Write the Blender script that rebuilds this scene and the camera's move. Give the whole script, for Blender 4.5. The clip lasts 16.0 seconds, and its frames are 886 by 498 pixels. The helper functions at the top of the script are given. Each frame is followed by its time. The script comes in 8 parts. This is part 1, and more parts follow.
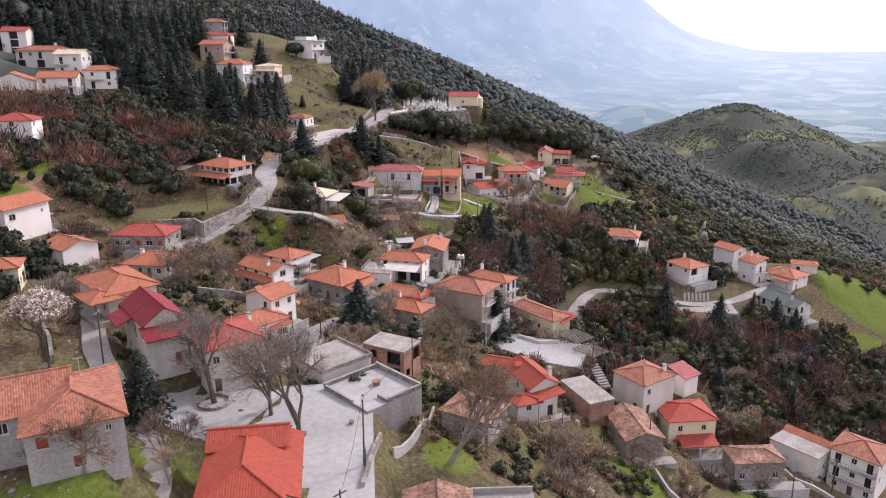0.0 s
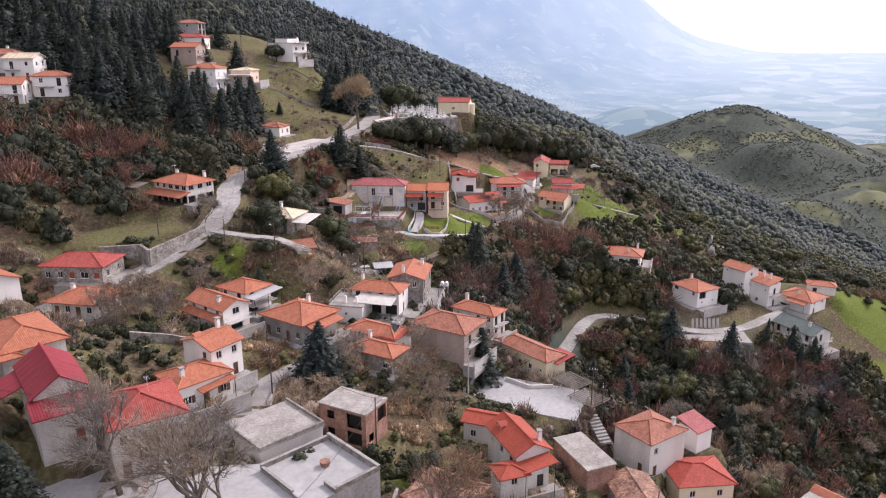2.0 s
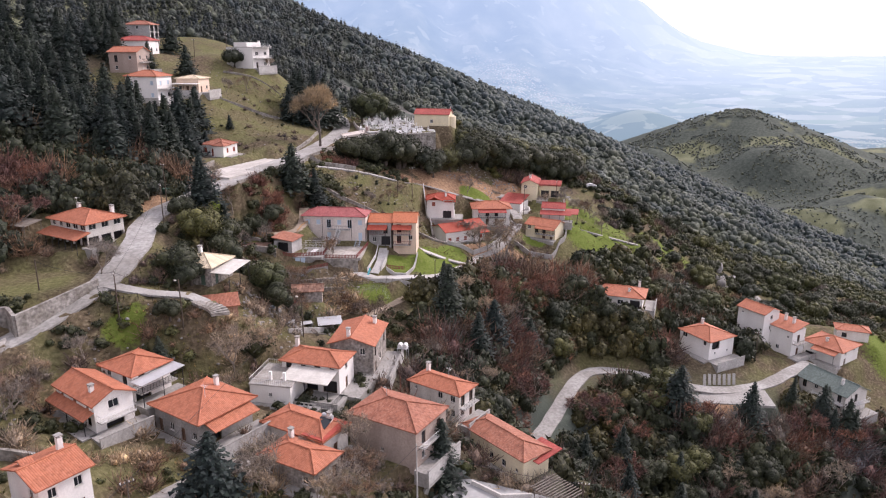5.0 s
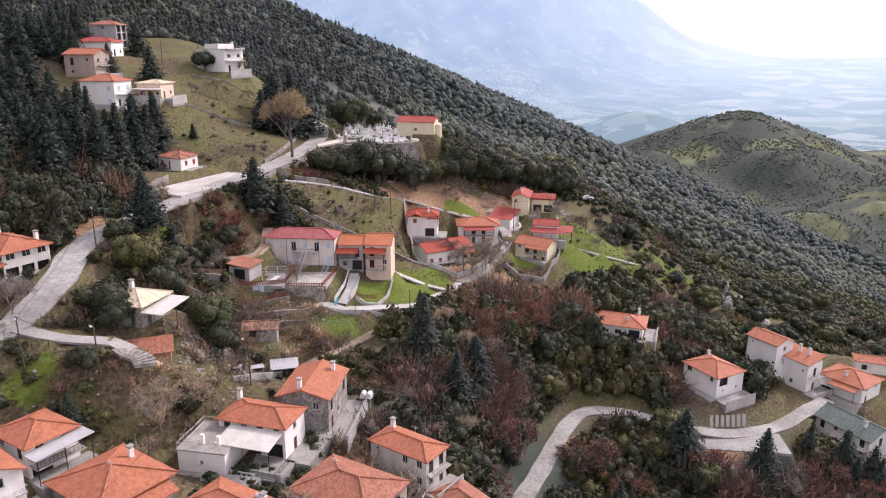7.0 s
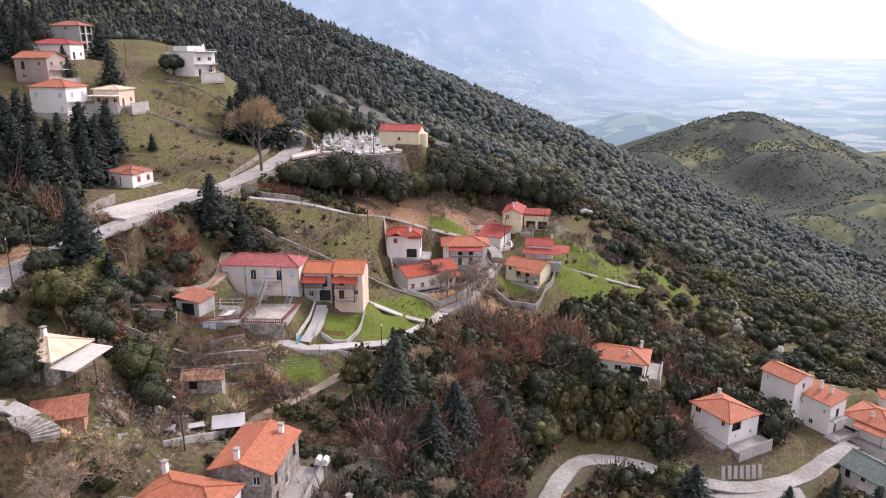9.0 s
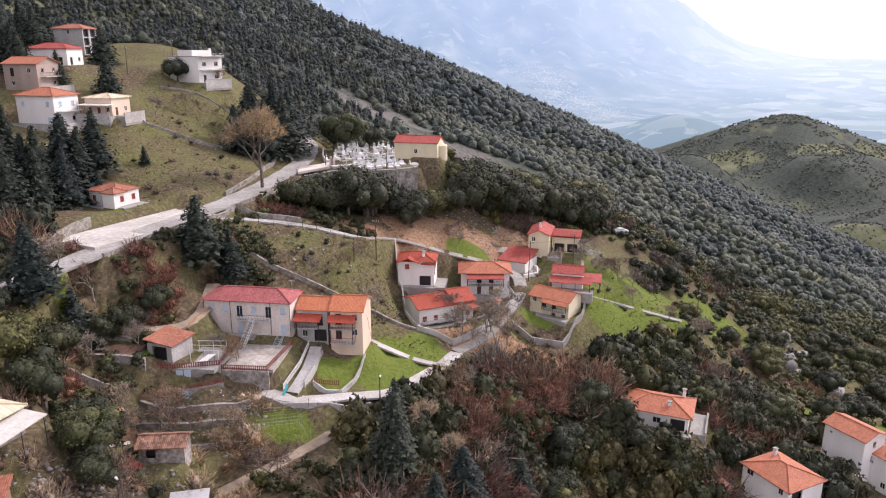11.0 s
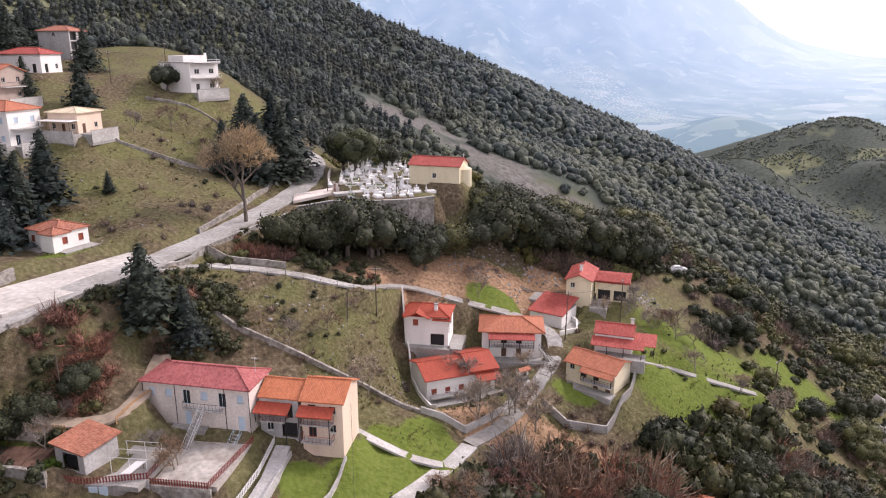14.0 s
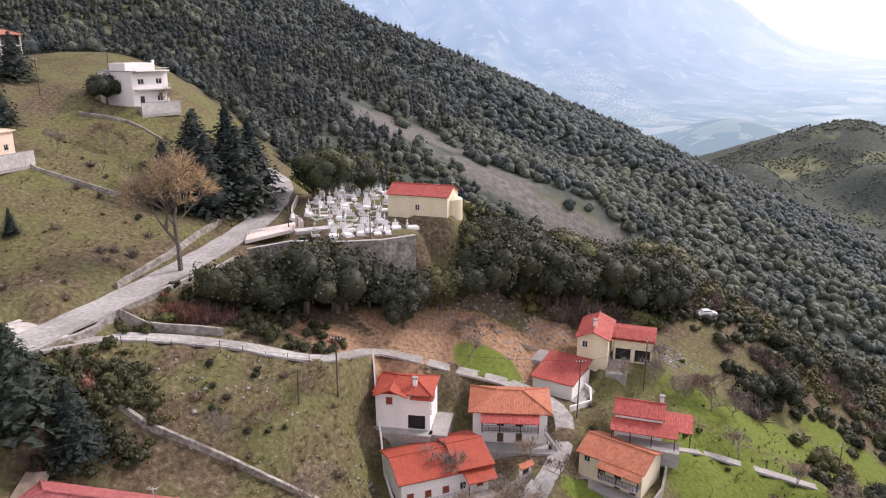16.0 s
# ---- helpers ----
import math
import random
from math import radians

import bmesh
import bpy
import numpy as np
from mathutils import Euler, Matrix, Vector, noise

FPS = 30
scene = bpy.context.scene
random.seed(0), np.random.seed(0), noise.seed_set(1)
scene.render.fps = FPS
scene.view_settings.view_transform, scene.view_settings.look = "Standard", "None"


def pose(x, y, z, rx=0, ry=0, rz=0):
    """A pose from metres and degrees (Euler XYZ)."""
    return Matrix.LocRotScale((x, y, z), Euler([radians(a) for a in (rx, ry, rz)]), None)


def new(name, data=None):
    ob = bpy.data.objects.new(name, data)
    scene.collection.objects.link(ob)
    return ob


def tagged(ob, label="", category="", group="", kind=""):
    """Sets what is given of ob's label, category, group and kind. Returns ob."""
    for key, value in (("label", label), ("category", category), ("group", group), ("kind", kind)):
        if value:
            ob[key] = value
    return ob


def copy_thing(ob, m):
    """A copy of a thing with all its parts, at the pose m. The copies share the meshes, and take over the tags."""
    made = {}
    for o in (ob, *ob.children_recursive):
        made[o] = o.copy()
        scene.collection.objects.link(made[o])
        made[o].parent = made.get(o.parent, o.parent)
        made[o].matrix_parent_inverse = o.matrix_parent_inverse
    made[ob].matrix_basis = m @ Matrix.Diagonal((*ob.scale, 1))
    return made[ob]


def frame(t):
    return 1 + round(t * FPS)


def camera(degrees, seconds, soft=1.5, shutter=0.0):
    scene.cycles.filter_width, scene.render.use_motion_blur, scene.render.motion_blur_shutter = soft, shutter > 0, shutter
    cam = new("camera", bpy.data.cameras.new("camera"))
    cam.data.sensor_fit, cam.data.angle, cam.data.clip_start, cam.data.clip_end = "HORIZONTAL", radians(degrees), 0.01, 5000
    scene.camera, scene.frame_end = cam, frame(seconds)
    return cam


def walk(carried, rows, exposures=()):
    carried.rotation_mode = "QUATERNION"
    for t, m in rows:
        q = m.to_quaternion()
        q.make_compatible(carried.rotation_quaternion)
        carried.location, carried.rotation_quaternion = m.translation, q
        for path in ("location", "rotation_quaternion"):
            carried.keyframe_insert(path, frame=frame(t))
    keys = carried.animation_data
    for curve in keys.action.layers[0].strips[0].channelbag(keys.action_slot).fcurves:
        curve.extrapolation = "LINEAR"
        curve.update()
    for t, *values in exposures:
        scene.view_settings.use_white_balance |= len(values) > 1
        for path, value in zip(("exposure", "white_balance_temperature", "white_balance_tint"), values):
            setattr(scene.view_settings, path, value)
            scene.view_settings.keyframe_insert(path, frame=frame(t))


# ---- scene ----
cam = camera(63.0, 16.0, soft=1.15)
METRES, EYE, TILT, LEAN, TURN = 176.0, 66.0, -16.2, 0.0, 0.0
ROWS = [
    (0.0, 0.00000, 0.00000, 0.00000, 0.000, -0.000, -0.000),
    (0.5, 0.00563, 0.02660, 0.00788, 0.031, 0.033, 0.011),
    (1.0, 0.01244, 0.05346, 0.01624, 0.070, 0.045, 0.006),
    (1.5, 0.01904, 0.08112, 0.02486, 0.080, 0.063, 0.007),
    (2.0, 0.02563, 0.10991, 0.03384, 0.069, 0.096, 0.010),
    (2.5, 0.03186, 0.14019, 0.04322, 0.047, 0.148, -0.000),
    (3.0, 0.03969, 0.17224, 0.05377, 0.049, 0.139, -0.022),
    (3.5, 0.04809, 0.20359, 0.06422, 0.063, 0.139, -0.045),
    (4.0, 0.05519, 0.23376, 0.07347, 0.030, 0.165, -0.047),
    (6.5, 0.09179, 0.36798, 0.11558, 0.026, 0.301, -0.200),
    (7.0, 0.09856, 0.39296, 0.12337, 0.038, 0.296, -0.221),
    (7.5, 0.10509, 0.41785, 0.13208, 0.081, 0.291, -0.211),
    (8.0, 0.11070, 0.44309, 0.14083, 0.071, 0.293, -0.253),
    (8.5, 0.11818, 0.46815, 0.14825, 0.111, 0.302, -0.254),
    (9.9, 0.13299, 0.54207, 0.17223, 0.300, 0.325, -0.300),
    (11.0, 0.14463, 0.60015, 0.19107, 2.767, 0.369, -0.879),
    (11.5, 0.14809, 0.62983, 0.19867, 4.187, 0.424, -1.306),
    (12.0, 0.15154, 0.65847, 0.20689, 5.660, 0.420, -1.745),
    (12.5, 0.15457, 0.68571, 0.21600, 5.858, 0.395, -1.781),
    (13.0, 0.15733, 0.71233, 0.22568, 5.954, 0.333, -1.810),
    (13.5, 0.15941, 0.74111, 0.23688, 6.058, 0.268, -1.817),
    (14.0, 0.16152, 0.77392, 0.24885, 6.120, 0.233, -1.789),
    (14.5, 0.16281, 0.81074, 0.26166, 6.115, 0.217, -1.834),
    (15.0, 0.16218, 0.85040, 0.27423, 6.098, 0.260, -1.828),
    (15.5, 0.16119, 0.89014, 0.28620, 6.104, 0.312, -1.829),
    (16.0, 0.15998, 0.93160, 0.29824, 6.163, 0.384, -1.721),
]
walk(cam, [(t, pose(0, 0, EYE, TILT, LEAN, TURN) @ pose(METRES * x, METRES * y, METRES * z, 90 + pitch, roll, yaw)) for t, x, y, z, yaw, pitch, roll in ROWS], exposures=[(0, .46, 6370, 26), (2, .53, 6360, 26), (16, .62, 6500, 25)])

# ---- light ----
SUN_TURN, SUN_HIGH = -52.0, 38.0        # degrees clockwise from north is minus; height over the horizon
world = bpy.data.worlds.new("sky")
scene.world = world
world.use_nodes = True
wn = world.node_tree.nodes
sky = wn.new("ShaderNodeTexSky")
sky.sky_type, sky.sun_disc = "NISHITA", False
sky.sun_elevation, sky.sun_rotation = radians(SUN_HIGH), radians(-SUN_TURN)
sky.air_density, sky.dust_density, sky.altitude = 1.0, 4.0, 600
# thin high cloud: the blue is mostly veiled
veil = wn.new("ShaderNodeMix")
veil.data_type = "RGBA"
veil.inputs["Factor"].default_value = 0.62
veil.inputs["B"].default_value = (8.55, 8.4, 8.45, 1)
world.node_tree.links.new(sky.outputs["Color"], veil.inputs["A"])
world.node_tree.links.new(veil.outputs["Result"], wn["Background"].inputs["Color"])
wn["Background"].inputs["Strength"].default_value = 0.118
sun = new("sun", bpy.data.lights.new("sun", "SUN"))
sun.data.energy, sun.data.angle, sun.data.color = 2.1, radians(9), (1.0, 0.95, 0.87)
sun.matrix_world = Matrix.Rotation(radians(SUN_TURN), 4, "Z") @ Matrix.Rotation(radians(-(90 - SUN_HIGH)), 4, "X")

# ---- materials ----


def nodes(name, rough=0.8, metal=0.0):
    m = bpy.data.materials.new(name)
    m.use_nodes = True
    b = m.node_tree.nodes["Principled BSDF"]
    b.inputs["Roughness"].default_value, b.inputs["Metallic"].default_value = rough, metal
    return m, m.node_tree.nodes, m.node_tree.links, b


def rgb(c, k=1.0):
    return (c[0] * k, c[1] * k, c[2] * k, 1)


def noise_tex(n, l, scale, detail=4.0, coord="Object", stretch=None):
    tc = n.new("ShaderNodeTexCoord")
    t = n.new("ShaderNodeTexNoise")
    t.inputs["Scale"].default_value, t.inputs["Detail"].default_value = scale, detail
    out = tc.outputs[coord]
    if stretch:
        mp = n.new("ShaderNodeMapping")
        mp.inputs["Scale"].default_value = stretch
        l.new(out, mp.inputs["Vector"])
        out = mp.outputs["Vector"]
    l.new(out, t.inputs["Vector"])
    return t.outputs["Fac"]


def ramp(n, l, fac, stops):
    r = n.new("ShaderNodeValToRGB")
    e = r.color_ramp.elements
    e[0].position, e[0].color = stops[0][0], stops[0][1]
    e[1].position, e[1].color = stops[-1][0], stops[-1][1]
    for p, c in stops[1:-1]:
        e.new(p).color = c
    l.new(fac, r.inputs["Fac"])
    return r.outputs["Color"]


def mixed(n, l, fac, a, b, mode="MIX"):
    m = n.new("ShaderNodeMix")
    m.data_type, m.blend_type = "RGBA", mode
    for key, v in (("Factor", fac), ("A", a), ("B", b)):
        if isinstance(v, (tuple, float, int)):
            m.inputs[key].default_value = v
        else:
            l.new(v, m.inputs[key])
    return m.outputs["Result"]


def maths(n, l, op, a, b=0.0, c=0.0):
    m = n.new("ShaderNodeMath")
    m.operation = op
    for k, v in enumerate((a, b, c)):
        if isinstance(v, (float, int)):
            m.inputs[k].default_value = v
        else:
            l.new(v, m.inputs[k])
    return m.outputs["Value"]


def bump(n, l, b, height, strength=0.4, distance=0.05):
    bp = n.new("ShaderNodeBump")
    bp.inputs["Strength"].default_value, bp.inputs["Distance"].default_value = strength, distance
    l.new(height, bp.inputs["Height"])
    l.new(bp.outputs["Normal"], b.inputs["Normal"])


def plain(name, c, rough=0.8, var=0.18, fine=6.0, broad=0.35, bumps=0.3, metal=0.0, streak=False):
    """A surface of one colour with grain and broad stains."""
    m, n, l, b = nodes(name, rough, metal)
    f1 = noise_tex(n, l, fine, 5.0)
    f2 = noise_tex(n, l, broad, 4.0, stretch=(1, 1, 0.25) if streak else None)
    c1 = ramp(n, l, f1, [(0.3, rgb(c, 1 - var)), (0.7, rgb(c, 1 + var * 0.6))])
    st = ramp(n, l, f2, [(0.38, rgb((0.62, 0.60, 0.57))), (0.62, (1, 1, 1, 1))])
    l.new(mixed(n, l, min(1.0, var * 2.6), c1, mixed(n, l, 1.0, c1, st, "MULTIPLY")), b.inputs["Base Color"])
    bump(n, l, b, f1, bumps, 0.02)
    return m


def tile_roof(name, c, age=0.25, pitch=0.24, course=0.36):
    """Clay tiles: rolls across, courses up the slope, each tile of its own tone; age adds lichen and dull tiles."""
    m, n, l, b = nodes(name, 0.75)
    uv = n.new("ShaderNodeUVMap")
    sp = n.new("ShaderNodeSeparateXYZ")
    l.new(uv.outputs["UV"], sp.inputs["Vector"])
    u = maths(n, l, "DIVIDE", sp.outputs["X"], pitch)
    v = maths(n, l, "DIVIDE", sp.outputs["Y"], course)
    roll = maths(n, l, "ABSOLUTE", maths(n, l, "SINE", maths(n, l, "MULTIPLY", u, math.pi)))
    step = maths(n, l, "SUBTRACT", 1.0, maths(n, l, "FRACT", v))
    height = maths(n, l, "ADD", roll, maths(n, l, "MULTIPLY", step, 0.5))
    cell = n.new("ShaderNodeCombineXYZ")
    l.new(maths(n, l, "FLOOR", u), cell.inputs["X"])
    l.new(maths(n, l, "FLOOR", v), cell.inputs["Y"])
    oi = n.new("ShaderNodeObjectInfo")
    l.new(oi.outputs["Random"], cell.inputs["Z"])
    wn_ = n.new("ShaderNodeTexWhiteNoise")
    l.new(cell.outputs["Vector"], wn_.inputs["Vector"])
    tone = ramp(n, l, wn_.outputs["Value"], [(0.0, rgb(c, 0.82 - age * 0.35)), (0.5, rgb(c)), (1.0, rgb((min(1, c[0] * 1.04 + age * .12), c[1] * 1.06 + age * .14, c[2] * 1.1 + age * .12)))])
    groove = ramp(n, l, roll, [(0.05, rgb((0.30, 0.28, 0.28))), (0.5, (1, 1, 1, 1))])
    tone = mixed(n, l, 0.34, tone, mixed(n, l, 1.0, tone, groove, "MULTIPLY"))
    big = noise_tex(n, l, 0.5, 6.0)
    dirt = ramp(n, l, big, [(0.42, rgb((0.45 - age * .2, 0.42 - age * .2, 0.42 - age * .2))), (0.62, (1, 1, 1, 1))])
    l.new(mixed(n, l, min(1.0, 0.06 + age * .85), tone, mixed(n, l, 1.0, tone, dirt, "MULTIPLY")), b.inputs["Base Color"])
    bump(n, l, b, height, 0.5, 0.05)
    return m


def leafy(name, c, spread=0.5, rough=0.6, grain_scale=2.2):
    m, n, l, b = nodes(name, rough)
    b.inputs["Specular IOR Level"].default_value = 0.25
    ge = n.new("ShaderNodeNewGeometry")
    oi = n.new("ShaderNodeObjectInfo")
    a = ramp(n, l, ge.outputs["Random Per Island"], [(0.0, rgb(c, 1 - spread * .7)), (0.6, rgb(c)), (1.0, rgb((c[0] * 1.25, c[1] * 1.2, c[2] * 1.05)))])
    o = ramp(n, l, oi.outputs["Random"], [(0.0, rgb((0.72, 0.78, 0.84))), (1.0, rgb((1.25, 1.15, 0.95)))])
    big = ramp(n, l, noise_tex(n, l, 0.05, 4.0), [(0.35, rgb((0.62, 0.68, 0.76))), (0.65, rgb((1.28, 1.18, 0.95)))])
    grain = noise_tex(n, l, grain_scale, 5.0)
    # leaf texture with painted shade in the grain's lows and highlights on its tops
    spray_shade = ramp(n, l, grain, [(0.34, rgb((0.34, 0.36, 0.39))), (0.52, rgb((0.9, 0.9, 0.92))), (0.68, rgb((1.22, 1.18, 1.08)))])
    col = mixed(n, l, 1.0, mixed(n, l, 1.0, mixed(n, l, 1.0, a, o, "MULTIPLY"), big, "MULTIPLY"), spray_shade, "MULTIPLY")
    bump(n, l, b, grain, 0.8, 0.5 / grain_scale)
    l.new(col, b.inputs["Base Color"])
    return m


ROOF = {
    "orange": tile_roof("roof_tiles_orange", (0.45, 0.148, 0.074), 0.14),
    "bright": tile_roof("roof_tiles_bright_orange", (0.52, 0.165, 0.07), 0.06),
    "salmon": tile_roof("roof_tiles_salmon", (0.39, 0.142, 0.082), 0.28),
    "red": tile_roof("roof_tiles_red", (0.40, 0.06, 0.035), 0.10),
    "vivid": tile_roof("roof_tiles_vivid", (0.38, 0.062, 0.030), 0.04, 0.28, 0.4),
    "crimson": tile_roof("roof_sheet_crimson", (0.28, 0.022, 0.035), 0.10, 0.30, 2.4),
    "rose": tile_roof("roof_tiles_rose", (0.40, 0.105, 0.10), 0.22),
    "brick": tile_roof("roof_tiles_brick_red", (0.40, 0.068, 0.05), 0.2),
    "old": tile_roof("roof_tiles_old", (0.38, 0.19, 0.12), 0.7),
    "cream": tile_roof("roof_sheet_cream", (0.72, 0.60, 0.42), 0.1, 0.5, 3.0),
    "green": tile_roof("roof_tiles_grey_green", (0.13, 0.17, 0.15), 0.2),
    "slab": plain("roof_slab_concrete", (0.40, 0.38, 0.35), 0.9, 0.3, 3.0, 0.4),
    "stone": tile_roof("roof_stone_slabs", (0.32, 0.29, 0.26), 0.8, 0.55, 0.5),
}
WALL = {
    "white": plain("render_white", (0.82, 0.80, 0.765), 0.85, 0.08, 5.0, 0.3, 0.15, streak=True),
    "offwhite": plain("render_offwhite", (0.68, 0.655, 0.61), 0.85, 0.16, 5.0, 0.35, 0.2, streak=True),
    "grey": plain("render_grey", (0.44, 0.43, 0.42), 0.9, 0.22, 3.0, 0.3, 0.3, streak=True),
    "cement": plain("cement_grey", (0.33, 0.32, 0.31), 0.9, 0.25, 3.0, 0.4, 0.3, streak=True),
    "cream": plain("render_cream", (0.74, 0.66, 0.47), 0.85, 0.12, 5.0, 0.3, 0.2, streak=True),
    "peach": plain("render_peach", (0.76, 0.60, 0.47), 0.85, 0.14, 5.0, 0.3, 0.2, streak=True),
    "pink": plain("render_pink", (0.70, 0.63, 0.575), 0.88, 0.16, 4.0, 0.4, 0.25, streak=True),
    "taupe": plain("render_taupe", (0.42, 0.34, 0.29), 0.88, 0.18, 4.0, 0.35, 0.25, streak=True),
    "stone": plain("rubble_stone", (0.36, 0.33, 0.30), 0.92, 0.55, 2.2, 0.5, 0.9),
    "brick": plain("hollow_brick", (0.42, 0.24, 0.18), 0.92, 0.35, 3.0, 0.5, 0.5),
}
M_FRAME = plain("painted_frame", (0.72, 0.71, 0.68), 0.6, 0.06)
M_BROWN = plain("stained_wood", (0.16, 0.085, 0.05), 0.7, 0.3, 9.0, 1.0)
M_REDWOOD = plain("red_painted_wood", (0.33, 0.075, 0.04), 0.65, 0.2, 9.0, 1.0)
M_GREENWOOD = plain("green_painted_wood", (0.07, 0.12, 0.09), 0.65, 0.2)
M_BLUEWOOD = plain("pale_blue_paint", (0.50, 0.62, 0.72), 0.6, 0.1)
M_TIMBER = plain("weathered_timber", (0.24, 0.21, 0.18), 0.9, 0.35, 7.0, 0.8, 0.5)
M_POLE = plain("creosoted_pole", (0.11, 0.085, 0.065), 0.9, 0.3, 6.0, 0.5)
M_IRON = plain("dark_iron_and_shade", (0.045, 0.045, 0.05), 0.55, 0.2, metal=0.6)
M_RAIL = plain("white_rail_paint", (0.70, 0.70, 0.69), 0.5, 0.08)
M_REDIRON = plain("red_oxide_iron", (0.22, 0.05, 0.04), 0.6, 0.25)
M_CONC = plain("concrete", (0.35, 0.34, 0.32), 0.9, 0.22, 2.5, 0.25)
M_WHITECONC = plain("pale_concrete", (0.50, 0.49, 0.47), 0.9, 0.24, 2.5, 0.3)
M_PAVE = plain("grey_paving", (0.41, 0.415, 0.41), 0.85, 0.15, 1.1, 0.10)
M_PARK = plain("pale_dusty_concrete", (0.56, 0.53, 0.49), 0.92, 0.22, 1.2, 0.15)
M_STAIN = plain("stained_concrete", (0.47, 0.44, 0.40), 0.9, 0.34, 1.2, 0.22)
M_ROAD = plain("concrete_road", (0.39, 0.38, 0.36), 0.92, 0.30, 1.5, 0.14)
M_ASPH = plain("worn_asphalt", (0.20, 0.20, 0.195), 0.92, 0.22, 2.0, 0.12)
M_DIRT = plain("dirt_track", (0.36, 0.29, 0.22), 0.95, 0.25, 1.2, 0.2)
M_RUBBLE = plain("dry_stone", (0.34, 0.32, 0.29), 0.95, 0.5, 1.8, 0.6, 0.8)
M_CANVAS = plain("awning_white", (0.62, 0.60, 0.55), 0.7, 0.14, 3.0, .6)
M_ZINC = plain("zinc_sheet", (0.55, 0.56, 0.57), 0.45, 0.12, metal=0.3)
M_MARBLE = plain("white_marble", (0.80, 0.80, 0.79), 0.4, 0.08)
M_BARK = plain("bark", (0.15, 0.125, 0.105), 0.95, 0.4, 5.0, 0.8, 0.8)
M_PALEBARK = plain("pale_bark", (0.30, 0.26, 0.22), 0.95, 0.35, 5.0, 0.8, 0.6)
M_TWIG = leafy("bare_twigs_brown", (0.26, 0.185, 0.155), 0.4, 0.9)
M_TWIGGREY = leafy("bare_twigs_grey", (0.42, 0.35, 0.305), 0.3, 0.9)
M_TWIGRED = leafy("bare_twigs_russet", (0.27, 0.145, 0.125), 0.4, 0.9)
M_BLOSSOM = leafy("blossom", (0.74, 0.65, 0.65), 0.25, 0.8)
M_OAK = leafy("evergreen_oak_leaves", (0.046, 0.056, 0.032), 0.5, 0.6, 2.8)
M_FIR = leafy("fir_needles", (0.036, 0.054, 0.048), 0.5, 0.65, 3.0)
M_OLIVE = leafy("olive_green_leaves", (0.092, 0.102, 0.044), 0.5, 0.6, 2.8)
M_SCRUB = leafy("scrub_leaves", (0.074, 0.074, 0.038), 0.55)
# bluer than the near leaves: distance haze put into the base colour
M_FAR = leafy("hazed_wood_leaves", (0.080, 0.104, 0.100), 0.25, 0.65, 1.6)
M_SLOPE = leafy("slope_oak_leaves", (0.086, 0.098, 0.046), 0.45, 0.6, 2.2)
# hill scrub lightened and far needles blued, haze mixed into both colours
M_BROOM = leafy("hazed_grey_green_scrub", (0.165, 0.185, 0.160), 0.35, 0.8, 0.8)
M_FARFIR = leafy("hazed_fir_needles", (0.054, 0.072, 0.082), 0.4, 0.65, 1.6)
M_ROCK = plain("limestone", (0.33, 0.32, 0.31), 0.95, 0.35, 1.2, 0.4, 0.8)
M_PLASTIC = plain("green_bin_plastic", (0.03, 0.09, 0.06), 0.5, 0.15)
gm, gn, gl, gb = nodes("window_glass", 0.08)
gb.inputs["Base Color"].default_value = (0.02, 0.025, 0.03, 1)
M_GLASS = gm

